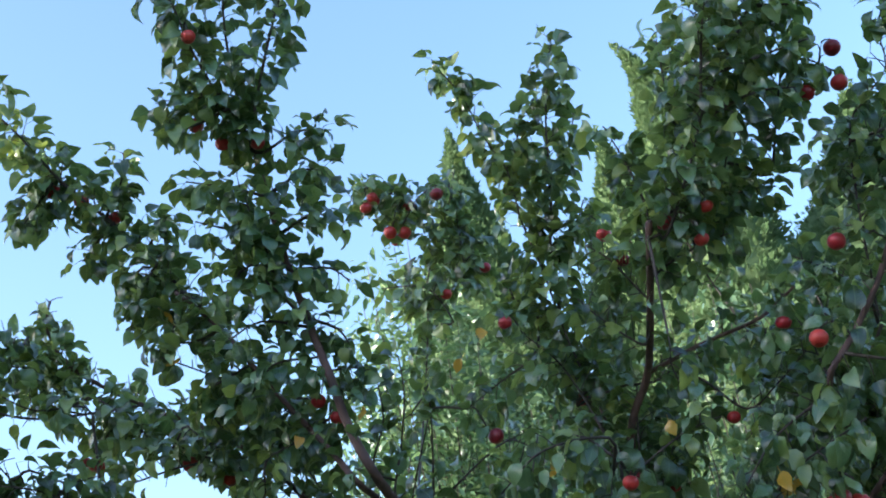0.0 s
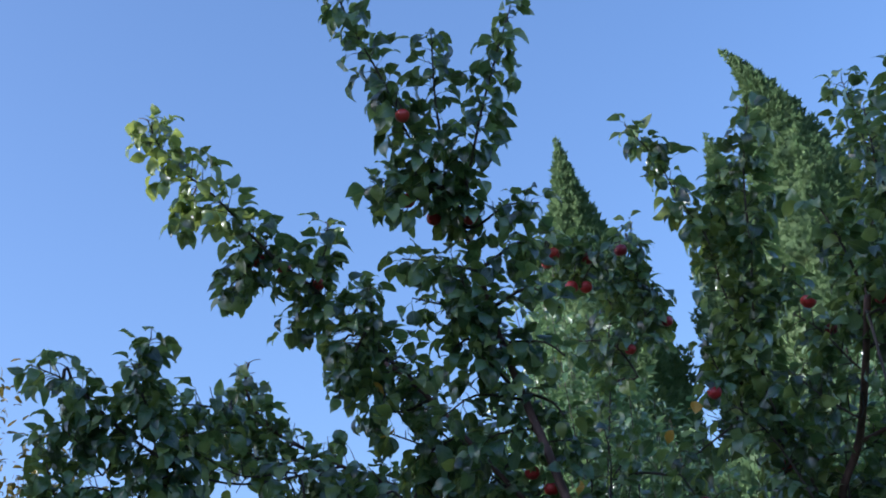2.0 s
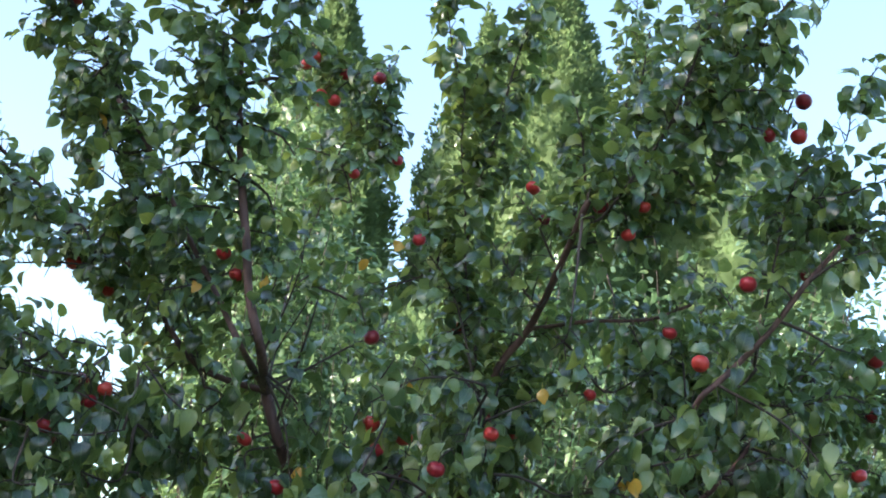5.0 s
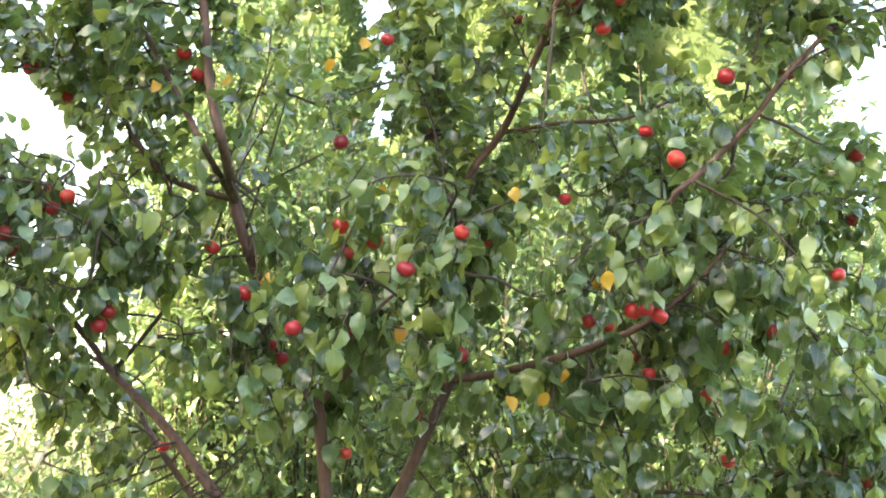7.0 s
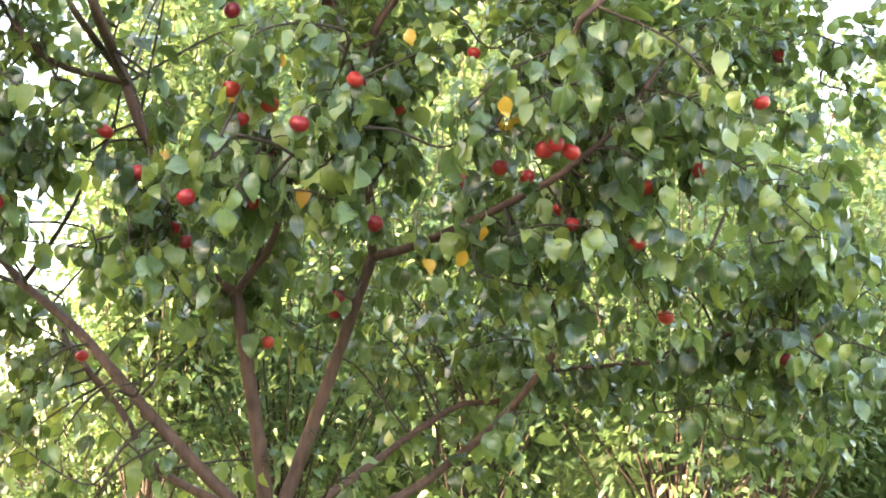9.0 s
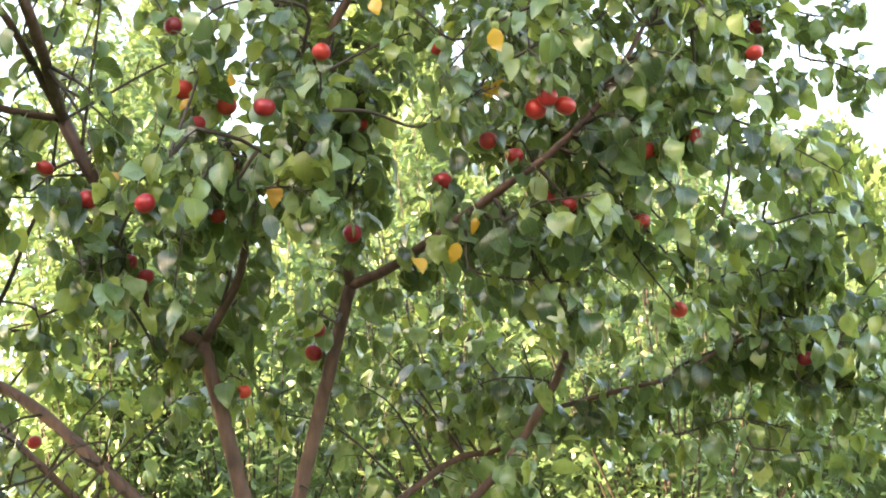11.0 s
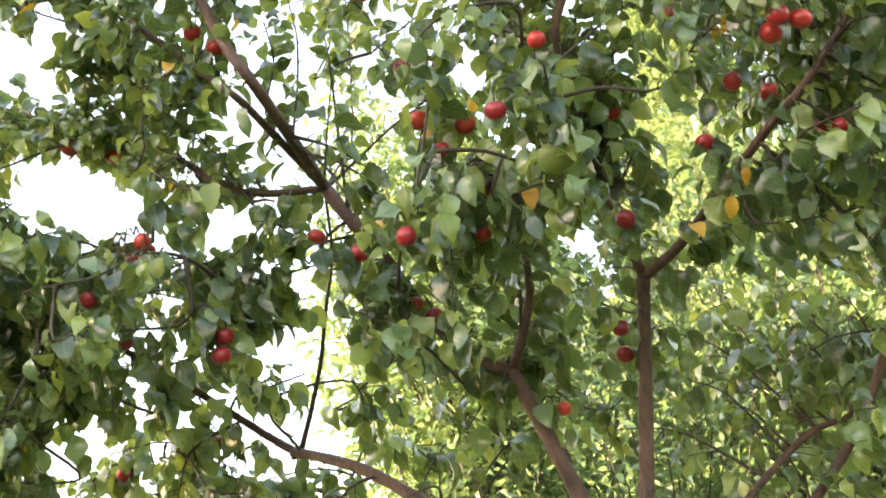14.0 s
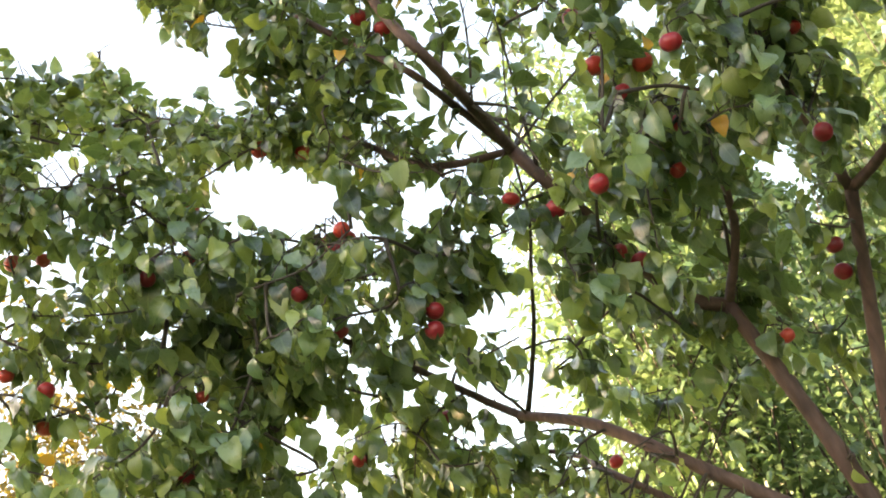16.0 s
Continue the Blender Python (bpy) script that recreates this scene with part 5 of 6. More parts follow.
shoot(tree, 0.14, 0.7, 0.006, [(0.44, 4.09, 2.39), (0.75, 4.15, 2.60), (1.00, 4.21, 2.64)], 0.05, 0.19)
shoot(tree, 0.14, 0.7, 0.006, [(0.99, 4.34, 1.93), (0.98, 4.60, 2.18), (0.93, 4.81, 2.26)], 0.05, 0.14)
shoot(tree, 0.14, 0.7, 0.006, [(0.59, 3.64, 2.56), (0.83, 3.84, 2.79), (1.08, 3.91, 2.84)], 0.05, 0.19)
shoot(tree, 0.14, 0.7, 0.006, [(0.59, 3.64, 2.56), (0.79, 3.84, 2.83), (0.93, 4.02, 2.92)], 0.05, 0.19)
shoot(tree, 0.14, 0.7, 0.006, [(-0.20, 3.89, 2.28), (-0.32, 4.17, 2.52), (-0.49, 4.34, 2.58)], 0.05, 0.19)
shoot(tree, 0.14, 0.7, 0.006, [(0.30, 4.58, 1.78), (0.15, 4.76, 2.10), (0.14, 4.96, 2.24)], 0.05, 0.19)
shoot(tree, 0.14, 0.7, 0.006, [(1.03, 4.34, 1.92), (1.00, 4.57, 2.25), (1.07, 4.75, 2.38)], 0.05, 0.19)
shoot(tree, 0.14, 0.7, 0.006, [(0.13, 4.58, 1.70), (0.06, 4.68, 1.84), (0.05, 4.78, 1.89)], 0.05, 0)
shoot(tree, 0.14, 0.7, 0.006, [(0.43, 3.96, 2.43), (0.45, 4.00, 2.70), (0.44, 4.05, 2.84)], 0.05, 0)
shoot(tree, 0.14, 0.7, 0.006, [(0.44, 4.09, 2.39), (0.71, 4.11, 2.69), (0.88, 4.25, 2.80)], 0.05, 0.19)
shoot(tree, 0.14, 0.7, 0.006, [(0.41, 4.26, 1.99), (0.42, 4.17, 1.97), (0.45, 4.10, 1.92)], 0.05, 0)
shoot(tree, 0.14, 0.7, 0.006, [(-0.08, 4.43, 1.58), (-0.27, 4.56, 1.80), (-0.46, 4.57, 1.87)], 0.05, 0.0068)
shoot(tree, 0.14, 0.7, 0.006, [(1.08, 4.34, 1.92), (1.16, 4.51, 2.28), (1.17, 4.66, 2.44)], 0.05, 0.19)
shoot(tree, 0.14, 0.7, 0.006, [(0.59, 3.64, 2.56), (0.89, 3.81, 2.69), (1.05, 4.04, 2.67)], 0.05, 0.19)
shoot(tree, 0.14, 0.7, 0.006, [(0.45, 4.13, 2.36), (0.43, 4.32, 2.58), (0.55, 4.44, 2.66)], 0.05, 0)
shoot(tree, 0.14, 0.7, 0.006, [(-0.20, 3.85, 2.31), (-0.20, 4.06, 2.66), (-0.20, 4.23, 2.80)], 0.05, 0.19)
shoot(tree, 0.14, 0.7, 0.006, [(0.44, 4.22, 2.20), (0.30, 4.31, 2.27), (0.16, 4.27, 2.26)], 0.05, 0)
shoot(tree, 0.14, 0.7, 0.006, [(-0.87, 3.78, 2.49), (-0.62, 3.97, 2.72), (-0.57, 4.24, 2.78)], 0.05, 0.19)
shoot(tree, 0.14, 0.7, 0.006, [(-0.57, 4.04, 1.91), (-0.56, 4.16, 1.93), (-0.52, 4.26, 1.90)], 0.05, 0)
shoot(tree, 0.14, 0.7, 0.006, [(0.43, 3.96, 2.43), (0.24, 3.95, 2.80), (0.15, 4.07, 2.97)], 0.05, 0.19)
shoot(tree, 0.14, 0.7, 0.006, [(0.45, 4.21, 2.25), (0.21, 4.44, 2.40), (-0.02, 4.59, 2.40)], 0.05, 0.19)
shoot(tree, 0.14, 0.7, 0.006, [(-0.48, 3.95, 2.07), (-0.60, 4.12, 2.34), (-0.56, 4.29, 2.44)], 0.05, 0.021)
shoot(tree, 0.14, 0.7, 0.006, [(0.45, 4.21, 2.25), (0.24, 4.38, 2.38), (0.07, 4.51, 2.38)], 0.05, 0.0046)
shoot(tree, 0.14, 0.7, 0.006, [(-0.20, 3.89, 2.28), (-0.30, 4.15, 2.56), (-0.25, 4.37, 2.66)], 0.05, 0.19)
shoot(tree, 0.14, 0.7, 0.006, [(0.42, 4.25, 2.07), (0.41, 4.25, 2.08), (0.40, 4.24, 2.08)], 0.05, 0)
shoot(tree, 0.14, 0.7, 0.006, [(0.07, 3.73, 2.11), (0.15, 3.84, 2.15), (0.25, 3.86, 2.14)], 0.05, 0)
shoot(tree, 0.14, 0.7, 0.006, [(-0.19, 4.00, 2.06), (-0.19, 4.22, 2.24), (-0.24, 4.39, 2.29)], 0.05, 0)
shoot(tree, 0.14, 0.7, 0.006, [(0.94, 4.34, 1.92), (0.95, 4.26, 2.03), (0.93, 4.19, 2.07)], 0.05, 0)
shoot(tree, 0.14, 0.7, 0.006, [(0.44, 4.23, 2.16), (0.28, 4.26, 2.19), (0.17, 4.18, 2.16)], 0.05, 0)
shoot(tree, 0.14, 0.7, 0.006, [(0.09, 4.57, 1.69), (-0.09, 4.69, 2.03), (-0.26, 4.77, 2.17)], 0.05, 0.19)
shoot(tree, 0.14, 0.7, 0.006, [(0.45, 4.13, 2.36), (0.69, 4.30, 2.62), (0.92, 4.33, 2.70)], 0.05, 0.19)
shoot(tree, 0.14, 0.7, 0.006, [(0.43, 3.99, 2.42), (0.64, 4.00, 2.42), (0.78, 3.92, 2.35)], 0.05, 0)
shoot(tree, 0.14, 0.7, 0.006, [(0.45, 4.16, 2.33), (0.64, 4.39, 2.57), (0.79, 4.58, 2.63)], 0.05, 0.19)
shoot(tree, 0.14, 0.7, 0.006, [(0.45, 4.13, 2.36), (0.39, 4.32, 2.54), (0.25, 4.42, 2.60)], 0.05, 0)
shoot(tree, 0.13, 0.8, 0.006, [(0.45, 4.13, 2.36), (0.28, 4.35, 2.64), (0.12, 4.50, 2.73)], 0.05, 0.19)
shoot(tree, 0.13, 0.8, 0.006, [(-0.22, 3.57, 2.42), (-0.34, 3.67, 2.80), (-0.46, 3.69, 2.97)], 0.05, 0.19)
shoot(tree, 0.13, 0.8, 0.006, [(-0.20, 3.85, 2.31), (-0.17, 4.04, 2.57), (-0.04, 4.14, 2.68)], 0.05, 0)
shoot(tree, 0.13, 0.8, 0.006, [(0.43, 3.99, 2.42), (0.41, 4.07, 2.79), (0.45, 4.13, 2.98)], 0.05, 0.13)
shoot(tree, 0.13, 0.8, 0.006, [(0.43, 3.99, 2.42), (0.28, 4.04, 2.80), (0.20, 4.14, 2.97)], 0.05, 0.19)
shoot(tree, 0.13, 0.8, 0.006, [(0.45, 4.16, 2.33), (0.64, 4.28, 2.53), (0.75, 4.43, 2.59)], 0.05, 0)
shoot(tree, 0.13, 0.8, 0.006, [(0.44, 4.06, 2.40), (0.68, 4.07, 2.72), (0.87, 4.15, 2.84)], 0.05, 0.19)
shoot(tree, 0.13, 0.8, 0.006, [(0.43, 3.96, 2.43), (0.28, 4.01, 2.81), (0.19, 4.09, 2.98)], 0.05, 0.19)
shoot(tree, 0.13, 0.8, 0.006, [(-0.21, 3.75, 2.37), (-0.17, 3.80, 2.58), (-0.17, 3.85, 2.68)], 0.05, 0)
shoot(tree, 0.13, 0.8, 0.006, [(-0.01, 3.25, 3.01), (0.11, 3.33, 3.06), (0.13, 3.45, 3.05)], 0.05, 0)
shoot(tree, 0.13, 0.8, 0.006, [(0.44, 4.09, 2.39), (0.53, 4.26, 2.66), (0.66, 4.34, 2.78)], 0.05, 0.016)
shoot(tree, 0.13, 0.8, 0.006, [(0.43, 3.96, 2.43), (0.46, 3.98, 2.53), (0.49, 3.97, 2.58)], 0.05, 0)
shoot(tree, 0.13, 0.8, 0.006, [(0.44, 4.03, 2.41), (0.36, 4.15, 2.71), (0.25, 4.18, 2.85)], 0.05, 0.0072)
shoot(tree, 0.13, 0.8, 0.006, [(-0.21, 3.81, 2.34), (-0.32, 3.95, 2.58), (-0.46, 4.01, 2.67)], 0.05, 0)
shoot(tree, 0.13, 0.8, 0.006, [(-0.01, 3.25, 3.01), (-0.06, 3.56, 3.04), (-0.23, 3.75, 2.95)], 0.05, 0.086)
shoot(tree, 0.13, 0.8, 0.006, [(-0.21, 3.66, 2.39), (-0.32, 3.75, 2.78), (-0.37, 3.85, 2.96)], 0.05, 0.19)
shoot(tree, 0.13, 0.8, 0.006, [(-0.21, 3.81, 2.34), (-0.35, 3.95, 2.70), (-0.36, 4.12, 2.85)], 0.05, 0.19)
shoot(tree, 0.13, 0.8, 0.006, [(0.43, 3.99, 2.42), (0.38, 4.04, 2.67), (0.33, 4.07, 2.79)], 0.05, 0)
shoot(tree, 0.13, 0.8, 0.006, [(0.69, 3.24, 2.99), (0.87, 3.29, 3.09), (0.93, 3.44, 3.10)], 0.05, 0)
shoot(tree, 0.13, 0.8, 0.006, [(0.59, 3.64, 2.56), (0.74, 3.60, 2.64), (0.86, 3.66, 2.64)], 0.05, 0)
shoot(tree, 0.13, 0.8, 0.006, [(0.44, 4.06, 2.40), (0.40, 4.18, 2.72), (0.36, 4.28, 2.87)], 0.05, 0.047)
shoot(tree, 0.13, 0.8, 0.006, [(0.43, 3.99, 2.42), (0.43, 4.06, 2.83), (0.42, 4.10, 3.03)], 0.05, 0.19)
shoot(tree, 0.13, 0.8, 0.006, [(-0.20, 3.91, 2.24), (-0.13, 4.22, 2.48), (-0.24, 4.46, 2.54)], 0.05, 0.19)
shoot(tree, 0.13, 0.8, 0.006, [(-0.21, 3.78, 2.35), (-0.25, 3.87, 2.52), (-0.32, 3.91, 2.59)], 0.05, 0)
shoot(tree, 0.13, 0.8, 0.006, [(-0.21, 3.78, 2.35), (-0.10, 3.86, 2.58), (-0.02, 3.93, 2.68)], 0.05, 0)
shoot(tree, 0.13, 0.8, 0.006, [(0.43, 3.99, 2.42), (0.45, 4.10, 2.82), (0.53, 4.14, 3.01)], 0.05, 0.19)
shoot(tree, 0.13, 0.8, 0.006, [(0.37, 3.67, 2.45), (0.34, 3.70, 2.71), (0.31, 3.72, 2.84)], 0.05, 0)
shoot(tree, 0.13, 0.8, 0.006, [(-0.20, 3.85, 2.31), (-0.26, 4.09, 2.63), (-0.16, 4.27, 2.76)], 0.05, 0.19)
shoot(tree, 0.13, 0.8, 0.006, [(-0.21, 3.66, 2.39), (-0.18, 3.70, 2.62), (-0.16, 3.74, 2.74)], 0.05, 0)
shoot(tree, 0.13, 0.8, 0.006, [(0.45, 4.13, 2.36), (0.58, 4.32, 2.67), (0.74, 4.42, 2.80)], 0.05, 0.16)
shoot(tree, 0.14, 0.9, 0.006, [(-1.85, 4.69, 2.15), (-1.86, 4.59, 2.07), (-1.81, 4.53, 1.95)], 0.05, 0)
shoot(tree, 0.14, 0.9, 0.006, [(-1.88, 4.67, 2.15), (-1.84, 4.56, 2.29), (-1.87, 4.46, 2.33)], 0.05, 0)
shoot(tree, 0.14, 0.9, 0.006, [(-1.79, 3.65, 2.47), (-1.87, 3.71, 2.34), (-1.96, 3.73, 2.16)], 0.05, 0)
shoot(tree, 0.14, 0.9, 0.006, [(-1.85, 3.59, 2.49), (-1.86, 3.47, 2.25), (-1.84, 3.37, 1.91)], 0.05, 0.19)
shoot(tree, 0.14, 0.9, 0.006, [(-1.37, 4.19, 2.12), (-1.52, 4.15, 2.07), (-1.62, 4.22, 1.97)], 0.05, 0)
shoot(tree, 0.14, 0.9, 0.006, [(-1.62, 3.82, 2.38), (-1.79, 3.73, 2.17), (-1.94, 3.72, 1.86)], 0.05, 0.19)
shoot(tree, 0.14, 0.9, 0.006, [(-1.17, 4.55, 1.82), (-1.21, 4.42, 1.84), (-1.32, 4.37, 1.80)], 0.05, 0)
shoot(tree, 0.14, 0.9, 0.006, [(-1.85, 3.59, 2.49), (-2.01, 3.65, 2.26), (-2.14, 3.61, 1.94)], 0.05, 0.19)
shoot(tree, 0.14, 0.9, 0.006, [(-1.65, 3.79, 2.40), (-1.49, 3.63, 2.30), (-1.45, 3.45, 2.11)], 0.05, 0)
shoot(tree, 0.12, 0.8, 0.006, [(-0.84, 3.46, 2.49), (-0.76, 3.47, 2.35), (-0.71, 3.45, 2.16)], 0.05, 0)
shoot(tree, 0.12, 0.8, 0.006, [(-0.76, 3.86, 2.22), (-0.81, 3.67, 2.14), (-0.77, 3.51, 1.98)], 0.05, 0)
shoot(tree, 0.12, 0.8, 0.006, [(-0.43, 3.84, 2.18), (-0.46, 3.72, 2.12), (-0.51, 3.63, 2.01)], 0.05, 0)
shoot(tree, 0.12, 0.8, 0.006, [(-0.84, 3.46, 2.49), (-0.75, 3.48, 2.43), (-0.67, 3.46, 2.33)], 0.05, 0)
shoot(tree, 0.12, 0.8, 0.006, [(-0.42, 3.66, 2.30), (-0.53, 3.59, 2.19), (-0.58, 3.50, 2.03)], 0.05, 0)
shoot(tree, 0.12, 0.8, 0.006, [(-0.41, 3.62, 2.32), (-0.53, 3.59, 2.25), (-0.60, 3.52, 2.14)], 0.05, 0)
shoot(tree, 0.12, 0.8, 0.006, [(-0.85, 3.55, 2.49), (-0.77, 3.58, 2.44), (-0.70, 3.58, 2.36)], 0.05, 0)
shoot(tree, 0.12, 0.8, 0.006, [(-0.80, 3.77, 2.33), (-0.88, 3.66, 2.29), (-0.85, 3.55, 2.20)], 0.05, 0)
shoot(tree, 0.12, 0.8, 0.006, [(-0.41, 3.62, 2.32), (-0.49, 3.53, 2.21), (-0.50, 3.44, 2.04)], 0.05, 0)
shoot(tree, 0.13, 0.7, 0.006, [(-0.05, 3.88, 2.09), (0.08, 3.97, 2.10), (0.18, 4.05, 2.04)], 0.05, 0)
shoot(tree, 0.13, 0.7, 0.006, [(-0.25, 4.06, 1.88), (-0.24, 4.33, 2.05), (-0.39, 4.50, 2.07)], 0.05, 0.012)
shoot(tree, 0.13, 0.7, 0.006, [(0.33, 4.57, 1.79), (0.31, 4.61, 1.96), (0.30, 4.65, 2.04)], 0.05, 0)
shoot(tree, 0.13, 0.7, 0.006, [(-0.58, 4.04, 1.95), (-0.53, 4.29, 2.10), (-0.49, 4.49, 2.11)], 0.05, 0)
shoot(tree, 0.13, 0.7, 0.006, [(-0.62, 4.02, 1.97), (-0.67, 4.18, 1.97), (-0.78, 4.26, 1.91)], 0.05, 0)
shoot(tree, 0.13, 0.7, 0.006, [(0.41, 4.26, 1.99), (0.42, 4.31, 2.01), (0.39, 4.34, 2.01)], 0.05, 0)
shoot(tree, 0.13, 0.7, 0.006, [(-0.62, 4.02, 1.97), (-0.62, 4.07, 1.98), (-0.64, 4.10, 1.96)], 0.05, 0)
shoot(tree, 0.13, 0.7, 0.006, [(0.43, 4.24, 2.11), (0.53, 4.35, 2.15), (0.60, 4.45, 2.13)], 0.05, 0)
shoot(tree, 0.13, 0.7, 0.006, [(0.26, 4.58, 1.75), (0.15, 4.67, 1.94), (0.09, 4.78, 2.01)], 0.05, 0)
shoot(tree, 0.13, 0.7, 0.006, [(-1.09, 4.50, 1.73), (-0.98, 4.50, 1.89), (-0.90, 4.47, 1.95)], 0.05, 0)
shoot(tree, 0.13, 0.7, 0.006, [(-1.01, 4.48, 1.65), (-0.76, 4.57, 1.91), (-0.58, 4.69, 1.99)], 0.05, 0.14)
shoot(tree, 0.13, 0.7, 0.006, [(0.31, 3.59, 2.22), (0.45, 3.70, 2.07), (0.59, 3.72, 1.85)], 0.05, 0)
shoot(tree, 0.13, 0.7, 0.006, [(-0.05, 3.88, 2.09), (-0.03, 3.89, 2.07), (-0.02, 3.88, 2.05)], 0.05, 0)
shoot(tree, 0.13, 0.7, 0.006, [(0.13, 3.67, 2.13), (0.25, 3.71, 2.02), (0.33, 3.76, 1.85)], 0.05, 0)
shoot(tree, 0.13, 0.7, 0.006, [(-0.98, 4.47, 1.62), (-0.78, 4.60, 1.87), (-0.57, 4.61, 1.95)], 0.05, 0.072)
shoot(tree, 0.13, 0.7, 0.006, [(0.43, 3.96, 2.43), (0.47, 3.93, 2.31), (0.49, 3.90, 2.16)], 0.05, 0)
shoot(tree, 0.13, 0.7, 0.006, [(-0.42, 3.77, 2.24), (-0.44, 3.73, 2.21), (-0.44, 3.70, 2.16)], 0.05, 0)
shoot(tree, 0.13, 0.7, 0.006, [(-0.01, 4.50, 1.64), (-0.10, 4.44, 1.82), (-0.19, 4.45, 1.90)], 0.05, 0)
shoot(tree, 0.12, 0.8, 0.006, [(-0.21, 3.78, 2.35), (-0.27, 3.91, 2.74), (-0.31, 4.02, 2.92)], 0.05, 0.19)
shoot(tree, 0.12, 0.8, 0.006, [(0.45, 4.13, 2.36), (0.44, 4.33, 2.71), (0.52, 4.48, 2.87)], 0.05, 0.19)
shoot(tree, 0.12, 0.8, 0.006, [(0.69, 3.24, 2.99), (0.70, 3.57, 3.21), (0.49, 3.76, 3.26)], 0.05, 0.19)
shoot(tree, 0.12, 0.8, 0.006, [(0.69, 3.24, 2.99), (0.61, 3.52, 3.23), (0.56, 3.76, 3.30)], 0.05, 0.19)
shoot(tree, 0.12, 0.8, 0.006, [(0.44, 4.06, 2.40), (0.40, 4.23, 2.77), (0.27, 4.30, 2.94)], 0.05, 0.19)
shoot(tree, 0.12, 0.8, 0.006, [(0.44, 4.09, 2.39), (0.40, 4.24, 2.77), (0.35, 4.35, 2.94)], 0.05, 0.19)
shoot(tree, 0.12, 0.8, 0.006, [(0.69, 3.24, 2.99), (0.57, 3.47, 3.12), (0.50, 3.67, 3.12)], 0.05, 0)
shoot(tree, 0.12, 0.8, 0.006, [(0.59, 3.64, 2.56), (0.50, 3.82, 2.91), (0.37, 3.92, 3.07)], 0.05, 0.19)
shoot(tree, 0.12, 0.8, 0.006, [(0.44, 4.09, 2.39), (0.31, 4.22, 2.76), (0.31, 4.37, 2.92)], 0.05, 0.19)
shoot(tree, 0.12, 0.8, 0.006, [(0.69, 3.24, 2.99), (0.66, 3.45, 3.05), (0.55, 3.59, 3.02)], 0.05, 0)
shoot(tree, 0.13, 0.8, 0.006, [(-0.75, 3.99, 1.56), (-0.81, 4.08, 1.59), (-0.86, 4.16, 1.57)], 0.05, 0)
shoot(tree, 0.13, 0.8, 0.006, [(-1.11, 4.50, 1.76), (-1.30, 4.37, 1.66), (-1.49, 4.33, 1.46)], 0.05, 0.024)
shoot(tree, 0.13, 0.8, 0.006, [(-1.17, 4.55, 1.82), (-1.15, 4.57, 1.81), (-1.13, 4.60, 1.79)], 0.05, 0)
shoot(tree, 0.13, 0.8, 0.006, [(-0.97, 3.99, 1.79), (-1.03, 3.91, 1.76), (-1.10, 3.86, 1.68)], 0.05, 0)
shoot(tree, 0.13, 0.8, 0.006, [(-1.19, 4.57, 1.84), (-1.26, 4.58, 1.82), (-1.30, 4.55, 1.78)], 0.05, 0)
shoot(tree, 0.13, 0.8, 0.006, [(-1.06, 4.49, 1.71), (-1.24, 4.52, 1.59), (-1.39, 4.46, 1.40)], 0.05, 0)
shoot(tree, 0.13, 0.8, 0.006, [(-0.75, 3.99, 1.56), (-0.79, 3.99, 1.52), (-0.81, 3.98, 1.47)], 0.05, 0)
shoot(tree, 0.13, 0.8, 0.006, [(-0.72, 4.00, 1.53), (-0.85, 3.94, 1.45), (-0.96, 3.95, 1.31)], 0.05, 0)
shoot(tree, 0.13, 0.8, 0.006, [(-1.09, 4.50, 1.73), (-1.29, 4.27, 1.61), (-1.54, 4.28, 1.37)], 0.05, 0.19)
shoot(tree, 0.13, 0.8, 0.006, [(-0.88, 3.96, 1.70), (-0.98, 3.99, 1.62), (-1.06, 3.98, 1.49)], 0.05, 0)
shoot(tree, 0.14, 0.65, 0.006, [(1.18, 4.30, 1.83), (1.10, 4.56, 1.81), (1.20, 4.76, 1.68)], 0.05, 0)
shoot(tree, 0.14, 0.65, 0.006, [(0.17, 3.64, 2.14), (0.26, 3.69, 2.00), (0.34, 3.67, 1.80)], 0.05, 0)
shoot(tree, 0.14, 0.65, 0.006, [(-0.85, 3.96, 1.67), (-0.90, 3.94, 1.64), (-0.92, 3.92, 1.59)], 0.05, 0)
shoot(tree, 0.14, 0.65, 0.006, [(-0.84, 4.40, 1.45), (-0.58, 4.54, 1.49), (-0.54, 4.80, 1.41)], 0.05, 0)
shoot(tree, 0.14, 0.65, 0.006, [(0.22, 4.39, 1.65), (0.24, 4.23, 1.64), (0.22, 4.09, 1.56)], 0.05, 0)
shoot(tree, 0.14, 0.65, 0.006, [(-0.82, 4.38, 1.44), (-0.83, 4.35, 1.44), (-0.85, 4.33, 1.43)], 0.05, 0)
shoot(tree, 0.14, 0.65, 0.006, [(-0.83, 3.96, 1.64), (-0.86, 3.86, 1.65), (-0.82, 3.79, 1.61)], 0.05, 0)
shoot(tree, 0.14, 0.65, 0.006, [(0.33, 3.59, 2.24), (0.51, 3.70, 2.09), (0.67, 3.75, 1.85)], 0.05, 0.066)
shoot(tree, 0.14, 0.65, 0.006, [(0.01, 4.52, 1.65), (-0.06, 4.50, 1.78), (-0.12, 4.51, 1.83)], 0.05, 0)
shoot(tree, 0.14, 0.65, 0.006, [(-0.49, 4.07, 1.49), (-0.46, 4.01, 1.49), (-0.45, 3.96, 1.47)], 0.05, 0)
shoot(tree, 0.14, 0.65, 0.006, [(-0.32, 4.18, 1.37), (-0.28, 4.09, 1.43), (-0.22, 4.05, 1.44)], 0.05, 0)
